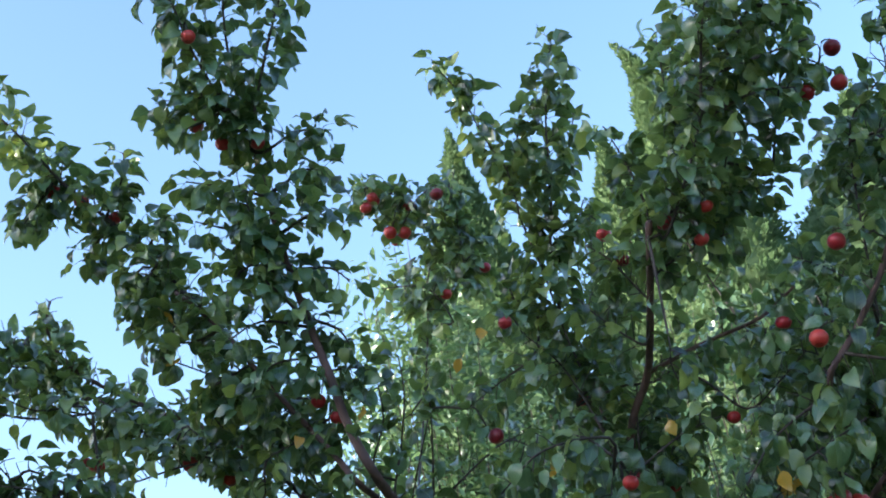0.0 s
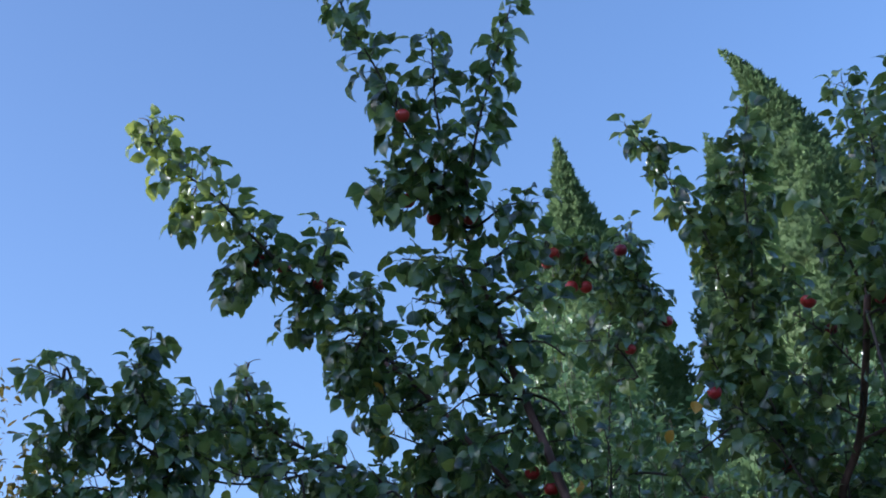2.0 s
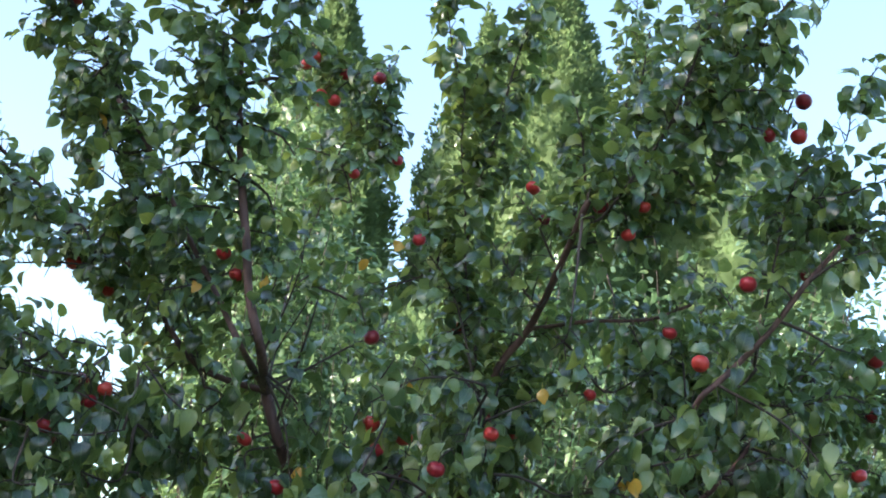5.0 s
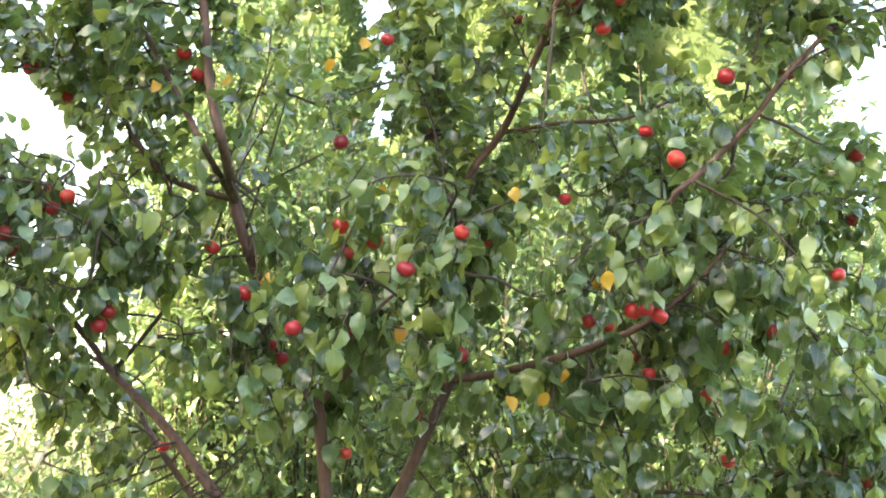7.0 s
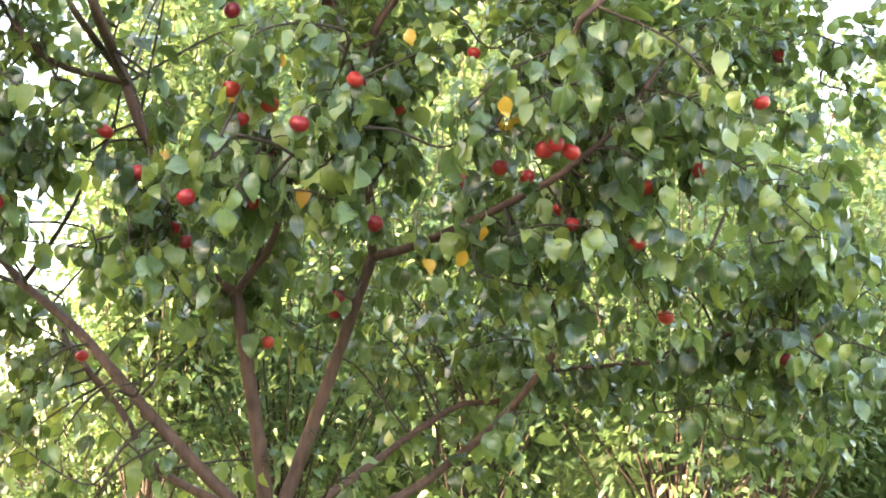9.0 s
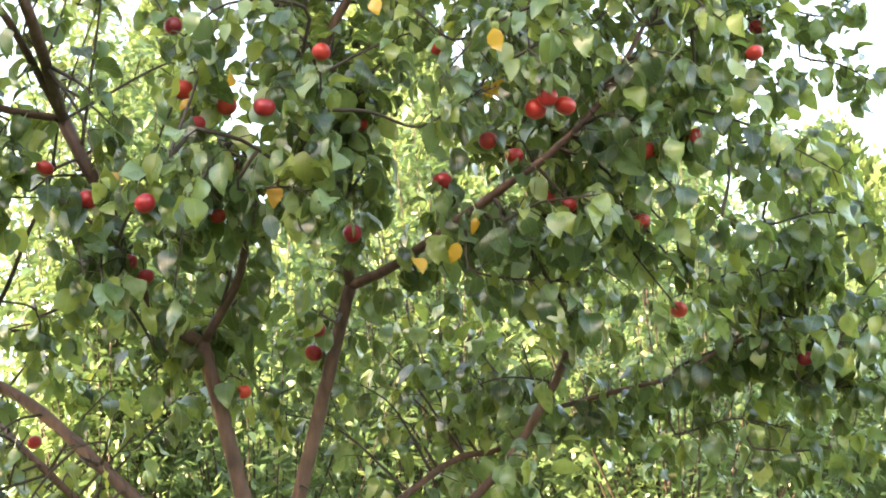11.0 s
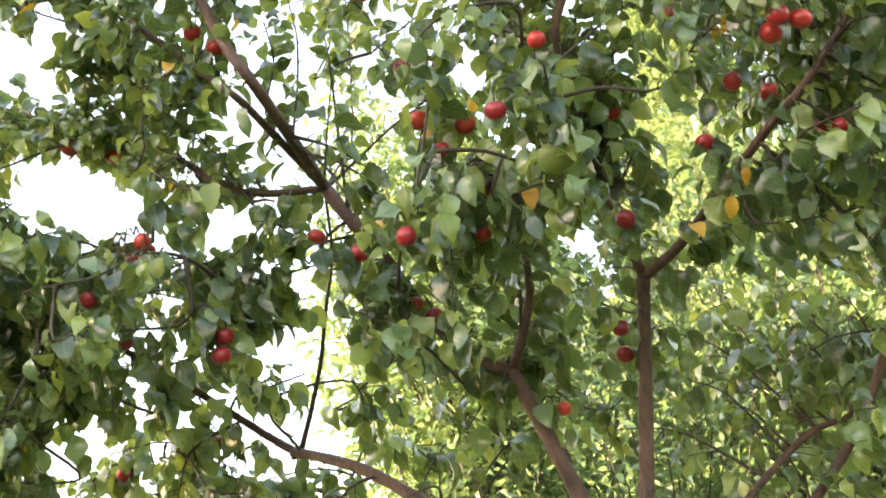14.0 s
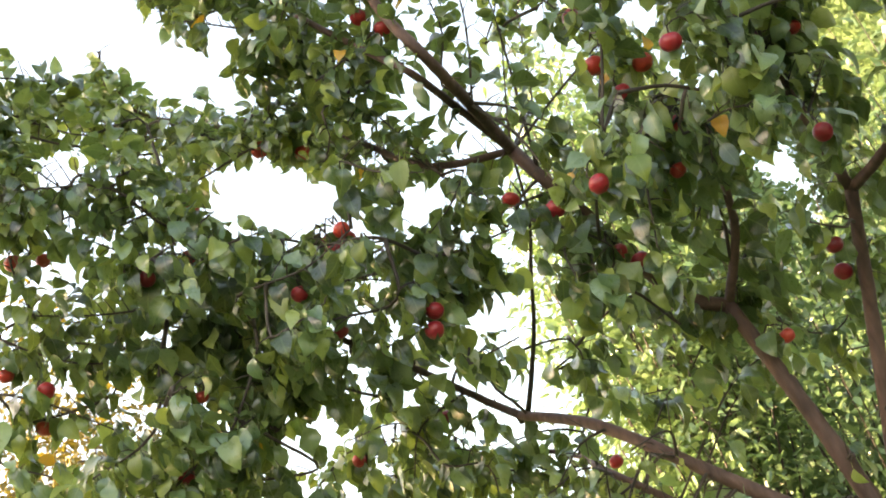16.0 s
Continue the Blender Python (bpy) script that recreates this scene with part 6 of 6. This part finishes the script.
shoot(tree, 0.14, 0.65, 0.006, [(1.18, 4.30, 1.83), (1.02, 4.12, 1.87), (1.02, 3.91, 1.81)], 0.05, 0)
shoot(tree, 0.14, 0.65, 0.006, [(0.58, 4.42, 1.81), (0.60, 4.50, 1.87), (0.65, 4.57, 1.87)], 0.05, 0)
shoot(tree, 0.14, 0.65, 0.006, [(-0.93, 4.45, 1.55), (-0.91, 4.41, 1.59), (-0.90, 4.37, 1.60)], 0.05, 0)
shoot(tree, 0.14, 0.65, 0.006, [(0.43, 4.51, 1.81), (0.54, 4.63, 1.79), (0.60, 4.75, 1.72)], 0.05, 0)
shoot(tree, 0.14, 0.65, 0.006, [(-0.36, 4.12, 1.57), (-0.35, 4.08, 1.57), (-0.33, 4.05, 1.55)], 0.05, 0)
shoot(tree, 0.14, 0.65, 0.006, [(1.18, 4.30, 1.83), (1.16, 3.97, 1.85), (1.30, 3.74, 1.74)], 0.05, 0.15)
shoot(tree, 0.14, 0.65, 0.006, [(0.62, 4.39, 1.82), (0.62, 4.48, 1.84), (0.67, 4.53, 1.83)], 0.05, 0)
shoot(tree, 0.14, 0.65, 0.006, [(0.94, 4.34, 1.92), (0.86, 4.51, 1.92), (0.93, 4.65, 1.85)], 0.05, 0)
shoot(tree, 0.14, 0.65, 0.006, [(0.06, 4.38, 1.51), (0.12, 4.33, 1.47), (0.18, 4.33, 1.41)], 0.05, 0)
shoot(tree, 0.14, 0.65, 0.006, [(-0.83, 3.96, 1.64), (-0.79, 3.81, 1.67), (-0.86, 3.71, 1.64)], 0.05, 0)
shoot(tree, 0.14, 0.65, 0.006, [(0.50, 4.46, 1.81), (0.63, 4.64, 1.77), (0.72, 4.79, 1.64)], 0.05, 0)
shoot(tree, 0.14, 0.65, 0.006, [(-0.01, 4.50, 1.64), (0.01, 4.57, 1.55), (0.01, 4.63, 1.42)], 0.05, 0)
shoot(tree, 0.14, 0.65, 0.006, [(1.08, 4.34, 1.92), (1.01, 4.58, 1.82), (1.04, 4.79, 1.62)], 0.05, 0.077)
# the dense low arm
shoot(tree, 0.12, 1.1, 0.007, [(-1.19, 3.50, 2.32), (-1.36, 3.50, 2.38), (-1.54, 3.50, 2.43)], 0.05)
shoot(tree, 0.12, 1.0, 0.007, [(-1.19, 3.50, 2.15), (-1.35, 3.50, 2.18), (-1.52, 3.50, 2.22)], 0.05)
shoot(tree, 0.12, 1.2, 0.007, [(-1.58, 3.70, 2.28), (-1.77, 3.70, 2.39), (-1.98, 3.70, 2.53), (-2.26, 3.70, 2.68)], 0.05)
shoot(tree, 0.11, 1.1, 0.007, [(-1.51, 3.60, 2.47), (-1.72, 3.60, 2.49), (-2.03, 3.60, 2.70)], 0.05)
shoot(tree, 0.11, 1.1, 0.007, [(-1.61, 3.80, 2.25), (-1.73, 3.80, 2.22), (-1.87, 3.80, 2.30), (-1.98, 3.80, 2.46)], 0.05)
shoot(tree, 0.12, 1.1, 0.007, [(-1.35, 3.55, 2.43), (-1.50, 3.55, 2.44), (-1.67, 3.55, 2.50)], 0.05)
shoot(tree, 0.11, 1.1, 0.007, [(-1.73, 3.75, 2.10), (-1.93, 3.75, 2.16), (-2.15, 3.75, 2.22), (-2.37, 3.75, 2.30)], 0.05)
shoot(tree, 0.11, 1.2, 0.007, [(-1.35, 4.00, 2.46), (-1.53, 4.00, 2.51), (-1.70, 4.00, 2.56), (-1.84, 4.00, 2.61)], 0.05)
shoot(tree, 0.11, 1.2, 0.007, [(-1.47, 4.20, 2.64), (-1.63, 4.20, 2.66), (-1.78, 4.20, 2.72), (-1.91, 4.20, 2.74)], 0.05)
# sprigs beside the old limb
shoot(tree, 0.08, 0.45, 0.005, [(-0.87, 3.60, 2.56), (-0.83, 3.60, 2.69), (-0.80, 3.60, 2.83), (-0.80, 3.60, 2.94)], 0.05, 0.1)
shoot(tree, 0.08, 0.50, 0.005, [(-0.91, 3.55, 2.62), (-0.86, 3.55, 2.75), (-0.86, 3.55, 2.87)], 0.05, 0.1)
shoot(tree, 0.10, 0.60, 0.005, [(-1.03, 3.65, 2.46), (-1.09, 3.65, 2.61), (-1.15, 3.65, 2.74)], 0.05, 0.1)
shoot(tree, 0.10, 0.60, 0.005, [(-0.97, 3.65, 2.44), (-1.04, 3.65, 2.37), (-1.12, 3.65, 2.33)], 0.05, 0.1)
shoot(tree, 0.10, 0.60, 0.005, [(-1.03, 3.60, 2.86), (-1.13, 3.60, 2.75), (-1.20, 3.60, 2.70)], 0.05, 0.1)
shoot(tree, 0.10, 0.60, 0.005, [(-1.20, 3.80, 2.61), (-1.23, 3.80, 2.49), (-1.31, 3.80, 2.44)], 0.05, 0.1)
# slim upright shoots with few leaves
shoot(tree, 0.05, 0.25, 0.006, [(-0.54, 3.30, 2.17), (-0.50, 3.33, 2.30), (-0.45, 3.36, 2.46), (-0.42, 3.38, 2.56)], 0.05, 0.5)
shoot(tree, 0.05, 0.25, 0.006, [(-0.82, 3.75, 2.40), (-0.78, 3.68, 2.55), (-0.74, 3.62, 2.73), (-0.73, 3.60, 2.82)], 0.05, 0.6)
shoot(tree, 0.05, 0.2, 0.007, [(-0.52, 3.98, 2.03), (-0.48, 3.90, 2.12), (-0.47, 3.86, 2.27), (-0.48, 3.84, 2.34)], 0.05, 0.6)


def apple_meshes():
    """A few apple bodies: dimpled at both ends, faintly ribbed and lopsided."""
    out = []
    for k in range(4):
        q = np.random.default_rng(70 + k)
        bm = bmesh.new()
        bmesh.ops.create_uvsphere(bm, u_segments=18, v_segments=12, radius=1.0)
        lean, tall, ph = q.uniform(-0.06, 0.06), q.uniform(0.84, 0.98), q.uniform(0, 6)
        for v in bm.verts:
            x, y, z = v.co
            ring, a = math.hypot(x, y), math.atan2(y, x)
            rib = 1 + 0.025 * math.cos(5 * a + ph) * (0.4 - 0.6 * z)
            dip = 0.34 * math.exp(-(ring / 0.28) ** 2) if z > 0 else -0.22 * math.exp(-(ring / 0.25) ** 2)
            belly = 1 + 0.06 * z
            v.co = Vector((x * rib * belly + lean * z, y * rib * belly, (z - dip) * tall))
        for f in bm.faces:
            f.smooth = True
        me = bpy.data.meshes.new("apple")
        bm.to_mesh(me)
        bm.free()
        me.materials.append(APPLE)
        out.append(me)
    return out


APPLES = apple_meshes()
sv, sf = tube_arrays(np.array([(0, 0, 0.55), (0.08, 0, 0.95), (0.22, 0.05, 1.45)]), 0.055, 0.075, 5)
STALK = mesh_of("stalk", sv, sf)
STALK.materials.append(TWIG)


FRUIT = []


def hang_apples(tree, places):
    for p in places:
        p = np.array(p)
        FRUIT.append(p)
        r = rng.uniform(0.0195, 0.0245)
        turn = pose(0, 0, 0, rng.uniform(-25, 25), rng.uniform(-25, 25), rng.uniform(0, 360))
        m = Matrix.Translation(p - ROOT) @ turn @ Matrix.Diagonal((r, r, r, 1))
        ob = new("apple", APPLES[rng.integers(4)])
        ob.parent, ob.matrix_basis = tree, m
        st = new("stalk", STALK)
        st.parent = ob
        top = np.array(m @ Vector((0.22, 0.05, 1.4))) + ROOT
        base, far = nearest_wood(top)
        if far < 0.6:
            line = smooth_line([base, (base + top) / 2 + (0, 0, 0.03), top], 0.03)
            WOOD.append(line)
            wood("spur", line, 0.003, 0.0018, 5, TWIG, leaf_out(line, 0.075, 0.8, 0.3 if far > 0.1 else 0.0))


YELLOW_MESHES = []


def leaf_object(name, meshes, mat, p, x, z, size, k):
    ob = new(name, meshes[k % len(meshes)])
    y = np.cross(z, x)
    m = Matrix([(*[c[i] * size for c in (x, y, z)], p[i]) for i in range(3)] + [(0, 0, 0, 1)])
    ob.parent, ob.matrix_basis = tree, m
    return ob


def single_leaf_meshes(mat):
    out = []
    for s in APPLE_SHAPES:
        me = mesh_of("leaf", s, leaf_faces(len(ROWS_U)).tolist())
        set_uv(me, leaf_uv(len(ROWS_U)))
        me.materials.append(mat)
        out.append(me)
    return out


YELLOW_MESHES = single_leaf_meshes(YELLOW)


YELLOWS = []


def yellow_leaves(tree, places):
    for p in places:
        YELLOWS.append(p)
        x_, z_ = leaf_axes(np.array([0, -0.2, -1.0]) + 0.6 * rng.standard_normal(3), np.array([0, -0.6, 0.5]) + 0.7 * rng.standard_normal(3))
        tagged(leaf_object("leaf", YELLOW_MESHES, YELLOW, np.array(p) - ROOT, x_, z_, rng.uniform(0.042, 0.058), int(rng.integers(12))), "yellowed leaf")


# apples, a few at a time
hang_apples(tree, [(-1.06, 2.87, 3.69), (-0.96, 3.04, 3.42), (-1.71, 3.35, 3.62), (-1.55, 3.42, 3.52), (-0.97, 4.38, 3.83), (-0.86, 4.45, 3.81), (-0.33, 3.83, 2.76), (0.14, 3.24, 3.01)])
hang_apples(tree, [(-0.46, 3.48, 2.92), (-0.98, 3.35, 2.78), (0.26, 3.43, 2.72), (0.66, 3.57, 2.97), (0.75, 4.62, 3.40), (-0.52, 3.40, 2.37), (-1.32, 3.53, 2.36), (-0.90, 3.70, 2.33)])
hang_apples(tree, [(-0.60, 3.33, 2.08), (-0.17, 3.70, 2.10), (0.22, 3.53, 2.20), (0.27, 3.23, 2.21), (0.52, 3.49, 2.17), (0.52, 3.67, 2.06), (1.18, 4.42, 1.91), (0.32, 3.69, 2.15)])
hang_apples(tree, [(-0.13, 3.91, 2.47), (-0.43, 3.46, 2.35), (-0.33, 3.26, 2.25), (-0.50, 3.46, 2.31), (-1.63, 3.39, 2.47), (-1.89, 3.88, 2.93), (-0.70, 3.69, 2.07), (0.03, 3.28, 3.01)])
hang_apples(tree, [(-0.22, 3.65, 2.46), (0.15, 3.40, 2.19), (-1.07, 3.08, 3.47), (-1.66, 3.43, 3.61), (-1.02, 4.54, 3.91), (-0.96, 4.61, 3.76), (-0.63, 4.48, 3.51), (-0.77, 4.39, 3.41)])
hang_apples(tree, [(0.56, 3.31, 3.29), (0.47, 3.30, 3.28), (0.57, 3.32, 3.40), (-0.20, 3.22, 2.35), (0.11, 3.28, 2.94), (-1.28, 3.53, 2.40), (0.42, 3.18, 2.81), (0.32, 3.24, 2.60)])
hang_apples(tree, [(0.77, 3.24, 2.66), (-1.41, 3.47, 2.27), (0.23, 4.66, 3.99), (0.24, 4.62, 3.80), (-0.11, 3.57, 3.05), (-0.15, 3.64, 3.17), (1.05, 4.30, 1.83), (1.17, 4.36, 1.81)])
hang_apples(tree, [(0.31, 3.26, 2.20), (0.25, 3.29, 2.21), (-0.48, 4.02, 1.81), (0.67, 3.63, 2.25), (0.81, 3.50, 2.40), (0.08, 3.72, 2.58), (-0.45, 3.69, 2.29), (-0.47, 3.53, 2.11)])
hang_apples(tree, [(-0.67, 3.72, 2.04), (-0.30, 4.08, 1.91), (-0.28, 3.96, 1.94), (0.06, 3.74, 2.23), (-0.57, 3.65, 2.66), (0.94, 3.86, 2.64), (0.63, 3.91, 1.90), (0.34, 3.59, 2.09)])
hang_apples(tree, [(-0.94, 3.37, 2.73), (-1.46, 3.60, 2.77), (-1.35, 3.61, 2.70), (-1.68, 3.26, 2.40), (-1.98, 3.29, 2.62), (-2.05, 3.26, 2.64), (-1.89, 3.92, 2.93), (-1.93, 3.90, 2.95)])
hang_apples(tree, [(-2.13, 3.38, 2.34), (-1.82, 3.42, 1.97), (-1.55, 4.24, 2.15), (-1.49, 4.28, 2.11), (-1.82, 4.33, 2.13), (-1.48, 3.77, 2.27), (-1.81, 3.56, 2.20), (-2.24, 3.48, 2.30)])
hang_apples(tree, [(-0.77, 3.57, 2.19), (-1.13, 3.55, 2.10), (-1.15, 3.56, 2.06), (-1.30, 3.59, 2.40), (-1.37, 3.61, 2.43), (-1.07, 4.28, 1.78), (-2.26, 3.40, 2.45), (-0.99, 4.32, 3.78)])
hang_apples(tree, [(-0.96, 4.31, 3.81), (-0.93, 4.38, 3.69), (-0.88, 4.39, 3.68), (-0.71, 4.21, 3.71), (-1.13, 3.05, 3.53)])
yellow_leaves(tree, [(-0.03, 3.59, 1.99), (0.07, 3.56, 2.01), (0.12, 3.60, 2.08), (0.18, 3.30, 2.29), (0.15, 3.30, 2.28), (-0.33, 3.43, 2.13), (-0.52, 3.49, 2.39), (-0.45, 3.79, 2.59)])
yellow_leaves(tree, [(-0.52, 3.33, 2.85), (-0.59, 3.43, 2.83), (0.14, 2.95, 2.24), (-1.38, 3.31, 3.13), (-0.08, 3.26, 2.49), (-1.02, 3.27, 2.67), (-0.84, 3.26, 2.71), (-0.37, 3.60, 2.18)])
yellow_leaves(tree, [(-0.70, 3.57, 2.25), (-1.58, 3.38, 1.97), (-1.32, 3.25, 2.96), (-1.20, 3.61, 2.56), (-2.19, 3.42, 2.20)])

# leaves cleared along camera sightlines to keep
# apples, yellow leaves, limbs and gaps visible
VIEWPOINTS = [np.array(p) for p in ((-0.25, -0.40, 1.80), (-0.04, -0.07, 1.48), (0.0, 0.63, 0.86))]
# crown gaps placed to fit the camera's view: point, radius
VIEW_GAPS_HIGH = [((-0.51, 3.2, 3.19), 0.04), ((-0.48, 3.2, 3.02), 0.04), ((-1.9, 3.2, 3.3), 0.05), ((-1.74, 3.2, 3.32), 0.08), ((-1.56, 3.2, 3.08), 0.065), ((-1.52, 3.2, 3.02), 0.06), ((-1.37, 3.7, 3.54), 0.05),
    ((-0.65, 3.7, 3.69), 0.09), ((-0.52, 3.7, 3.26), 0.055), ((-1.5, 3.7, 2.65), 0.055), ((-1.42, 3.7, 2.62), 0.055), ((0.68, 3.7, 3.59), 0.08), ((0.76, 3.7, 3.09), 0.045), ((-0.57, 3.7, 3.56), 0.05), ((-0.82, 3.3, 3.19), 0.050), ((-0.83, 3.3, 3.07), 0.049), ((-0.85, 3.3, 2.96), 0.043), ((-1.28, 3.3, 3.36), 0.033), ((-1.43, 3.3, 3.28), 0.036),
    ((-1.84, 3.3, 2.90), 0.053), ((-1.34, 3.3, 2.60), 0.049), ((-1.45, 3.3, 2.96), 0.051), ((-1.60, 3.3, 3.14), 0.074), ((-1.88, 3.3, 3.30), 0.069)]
VIEW_GAPS_LOW = [((-1.54, 3.7, 2.72), 0.085), ((-1.64, 3.7, 2.79), 0.07), ((-1.47, 3.7, 2.62), 0.075), ((-1.12, 3.7, 2.46), 0.06), ((-1.01, 3.7, 2.0), 0.055), ((-0.93, 3.7, 2.05), 0.055), ((-1.0, 3.7, 1.85), 0.055), ((-1.31, 3.7, 2.3), 0.04),
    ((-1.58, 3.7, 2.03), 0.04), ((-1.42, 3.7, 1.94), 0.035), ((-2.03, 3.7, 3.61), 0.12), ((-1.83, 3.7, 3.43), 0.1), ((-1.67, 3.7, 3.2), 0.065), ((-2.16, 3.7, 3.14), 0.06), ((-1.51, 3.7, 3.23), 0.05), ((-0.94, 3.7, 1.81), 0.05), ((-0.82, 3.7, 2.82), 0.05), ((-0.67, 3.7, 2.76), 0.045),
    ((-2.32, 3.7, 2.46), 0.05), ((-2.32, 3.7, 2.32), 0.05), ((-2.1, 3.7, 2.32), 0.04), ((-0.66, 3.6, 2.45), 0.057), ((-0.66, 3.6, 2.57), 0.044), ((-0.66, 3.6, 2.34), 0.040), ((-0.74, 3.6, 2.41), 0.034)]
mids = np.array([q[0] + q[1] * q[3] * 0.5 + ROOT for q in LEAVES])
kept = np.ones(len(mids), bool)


def clear_sightlines(front, points, radii, near, far):
    """Drops the leaves within the radius of the camera's sight lines from front to the points, from near to far along
    them.
    """
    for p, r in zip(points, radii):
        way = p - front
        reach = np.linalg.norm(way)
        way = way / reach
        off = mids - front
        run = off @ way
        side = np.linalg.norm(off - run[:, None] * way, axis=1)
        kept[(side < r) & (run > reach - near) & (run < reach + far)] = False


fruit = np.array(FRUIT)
for front in VIEWPOINTS:
    seen = fruit[fruit[:, 2] > 2.5] if front is VIEWPOINTS[0] else fruit[fruit[:, 2] < 3.1]
    clear_sightlines(front, seen, [0.024] * len(seen), 0.6, 0.03)
for front, holes in ((VIEWPOINTS[0], VIEW_GAPS_HIGH), (VIEWPOINTS[2], VIEW_GAPS_LOW)):
    clear_sightlines(front, np.array([p for p, _ in holes]), [r for _, r in holes], 1.5, 1.6)
for front in VIEWPOINTS[1:]:
    clear_sightlines(front, np.array(YELLOWS), [0.026] * len(YELLOWS), 0.6, -0.02)
    for line, r in SEEN_WOOD:
        clear_sightlines(front, line, [r] * len(line), 0.8, 0.0)
# leaves low round the forks thinned to open the camera's view behind
inside = (mids[:, 2] < 1.88) & (mids[:, 0] > -1.2) & (mids[:, 0] < 0.05)
kept &= ~inside | (rng.random(len(mids)) < 0.35)
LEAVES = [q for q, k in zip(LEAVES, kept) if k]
# the leaves of the low front of the crown one by one, the others together
near = [q for q in LEAVES if q[0][1] + ROOT[1] < 3.25 and -1.1 < q[0][0] + ROOT[0] < 0.8 and q[0][2] < 2.5][:300]
chosen = {id(q) for q in near}
rest = [q for q in LEAVES if id(q) not in chosen]
tagged(part("foliage", leaves_mesh("foliage", rest, APPLE_SHAPES), LEAF, tree), kind="stuff")
tagged(part("young_foliage", leaves_mesh("young_foliage", YOUNG_SUNLIT_LEAVES, APPLE_SHAPES), YOUNG_SUNLIT, tree, "pale young leaves, coloured as sunlit at one tip"), kind="stuff")
GREEN_MESHES = single_leaf_meshes(LEAF)
for p, x_, z_, size, k in near:
    leaf_object("leaf", GREEN_MESHES, LEAF, p, x_, z_, size, int(k))
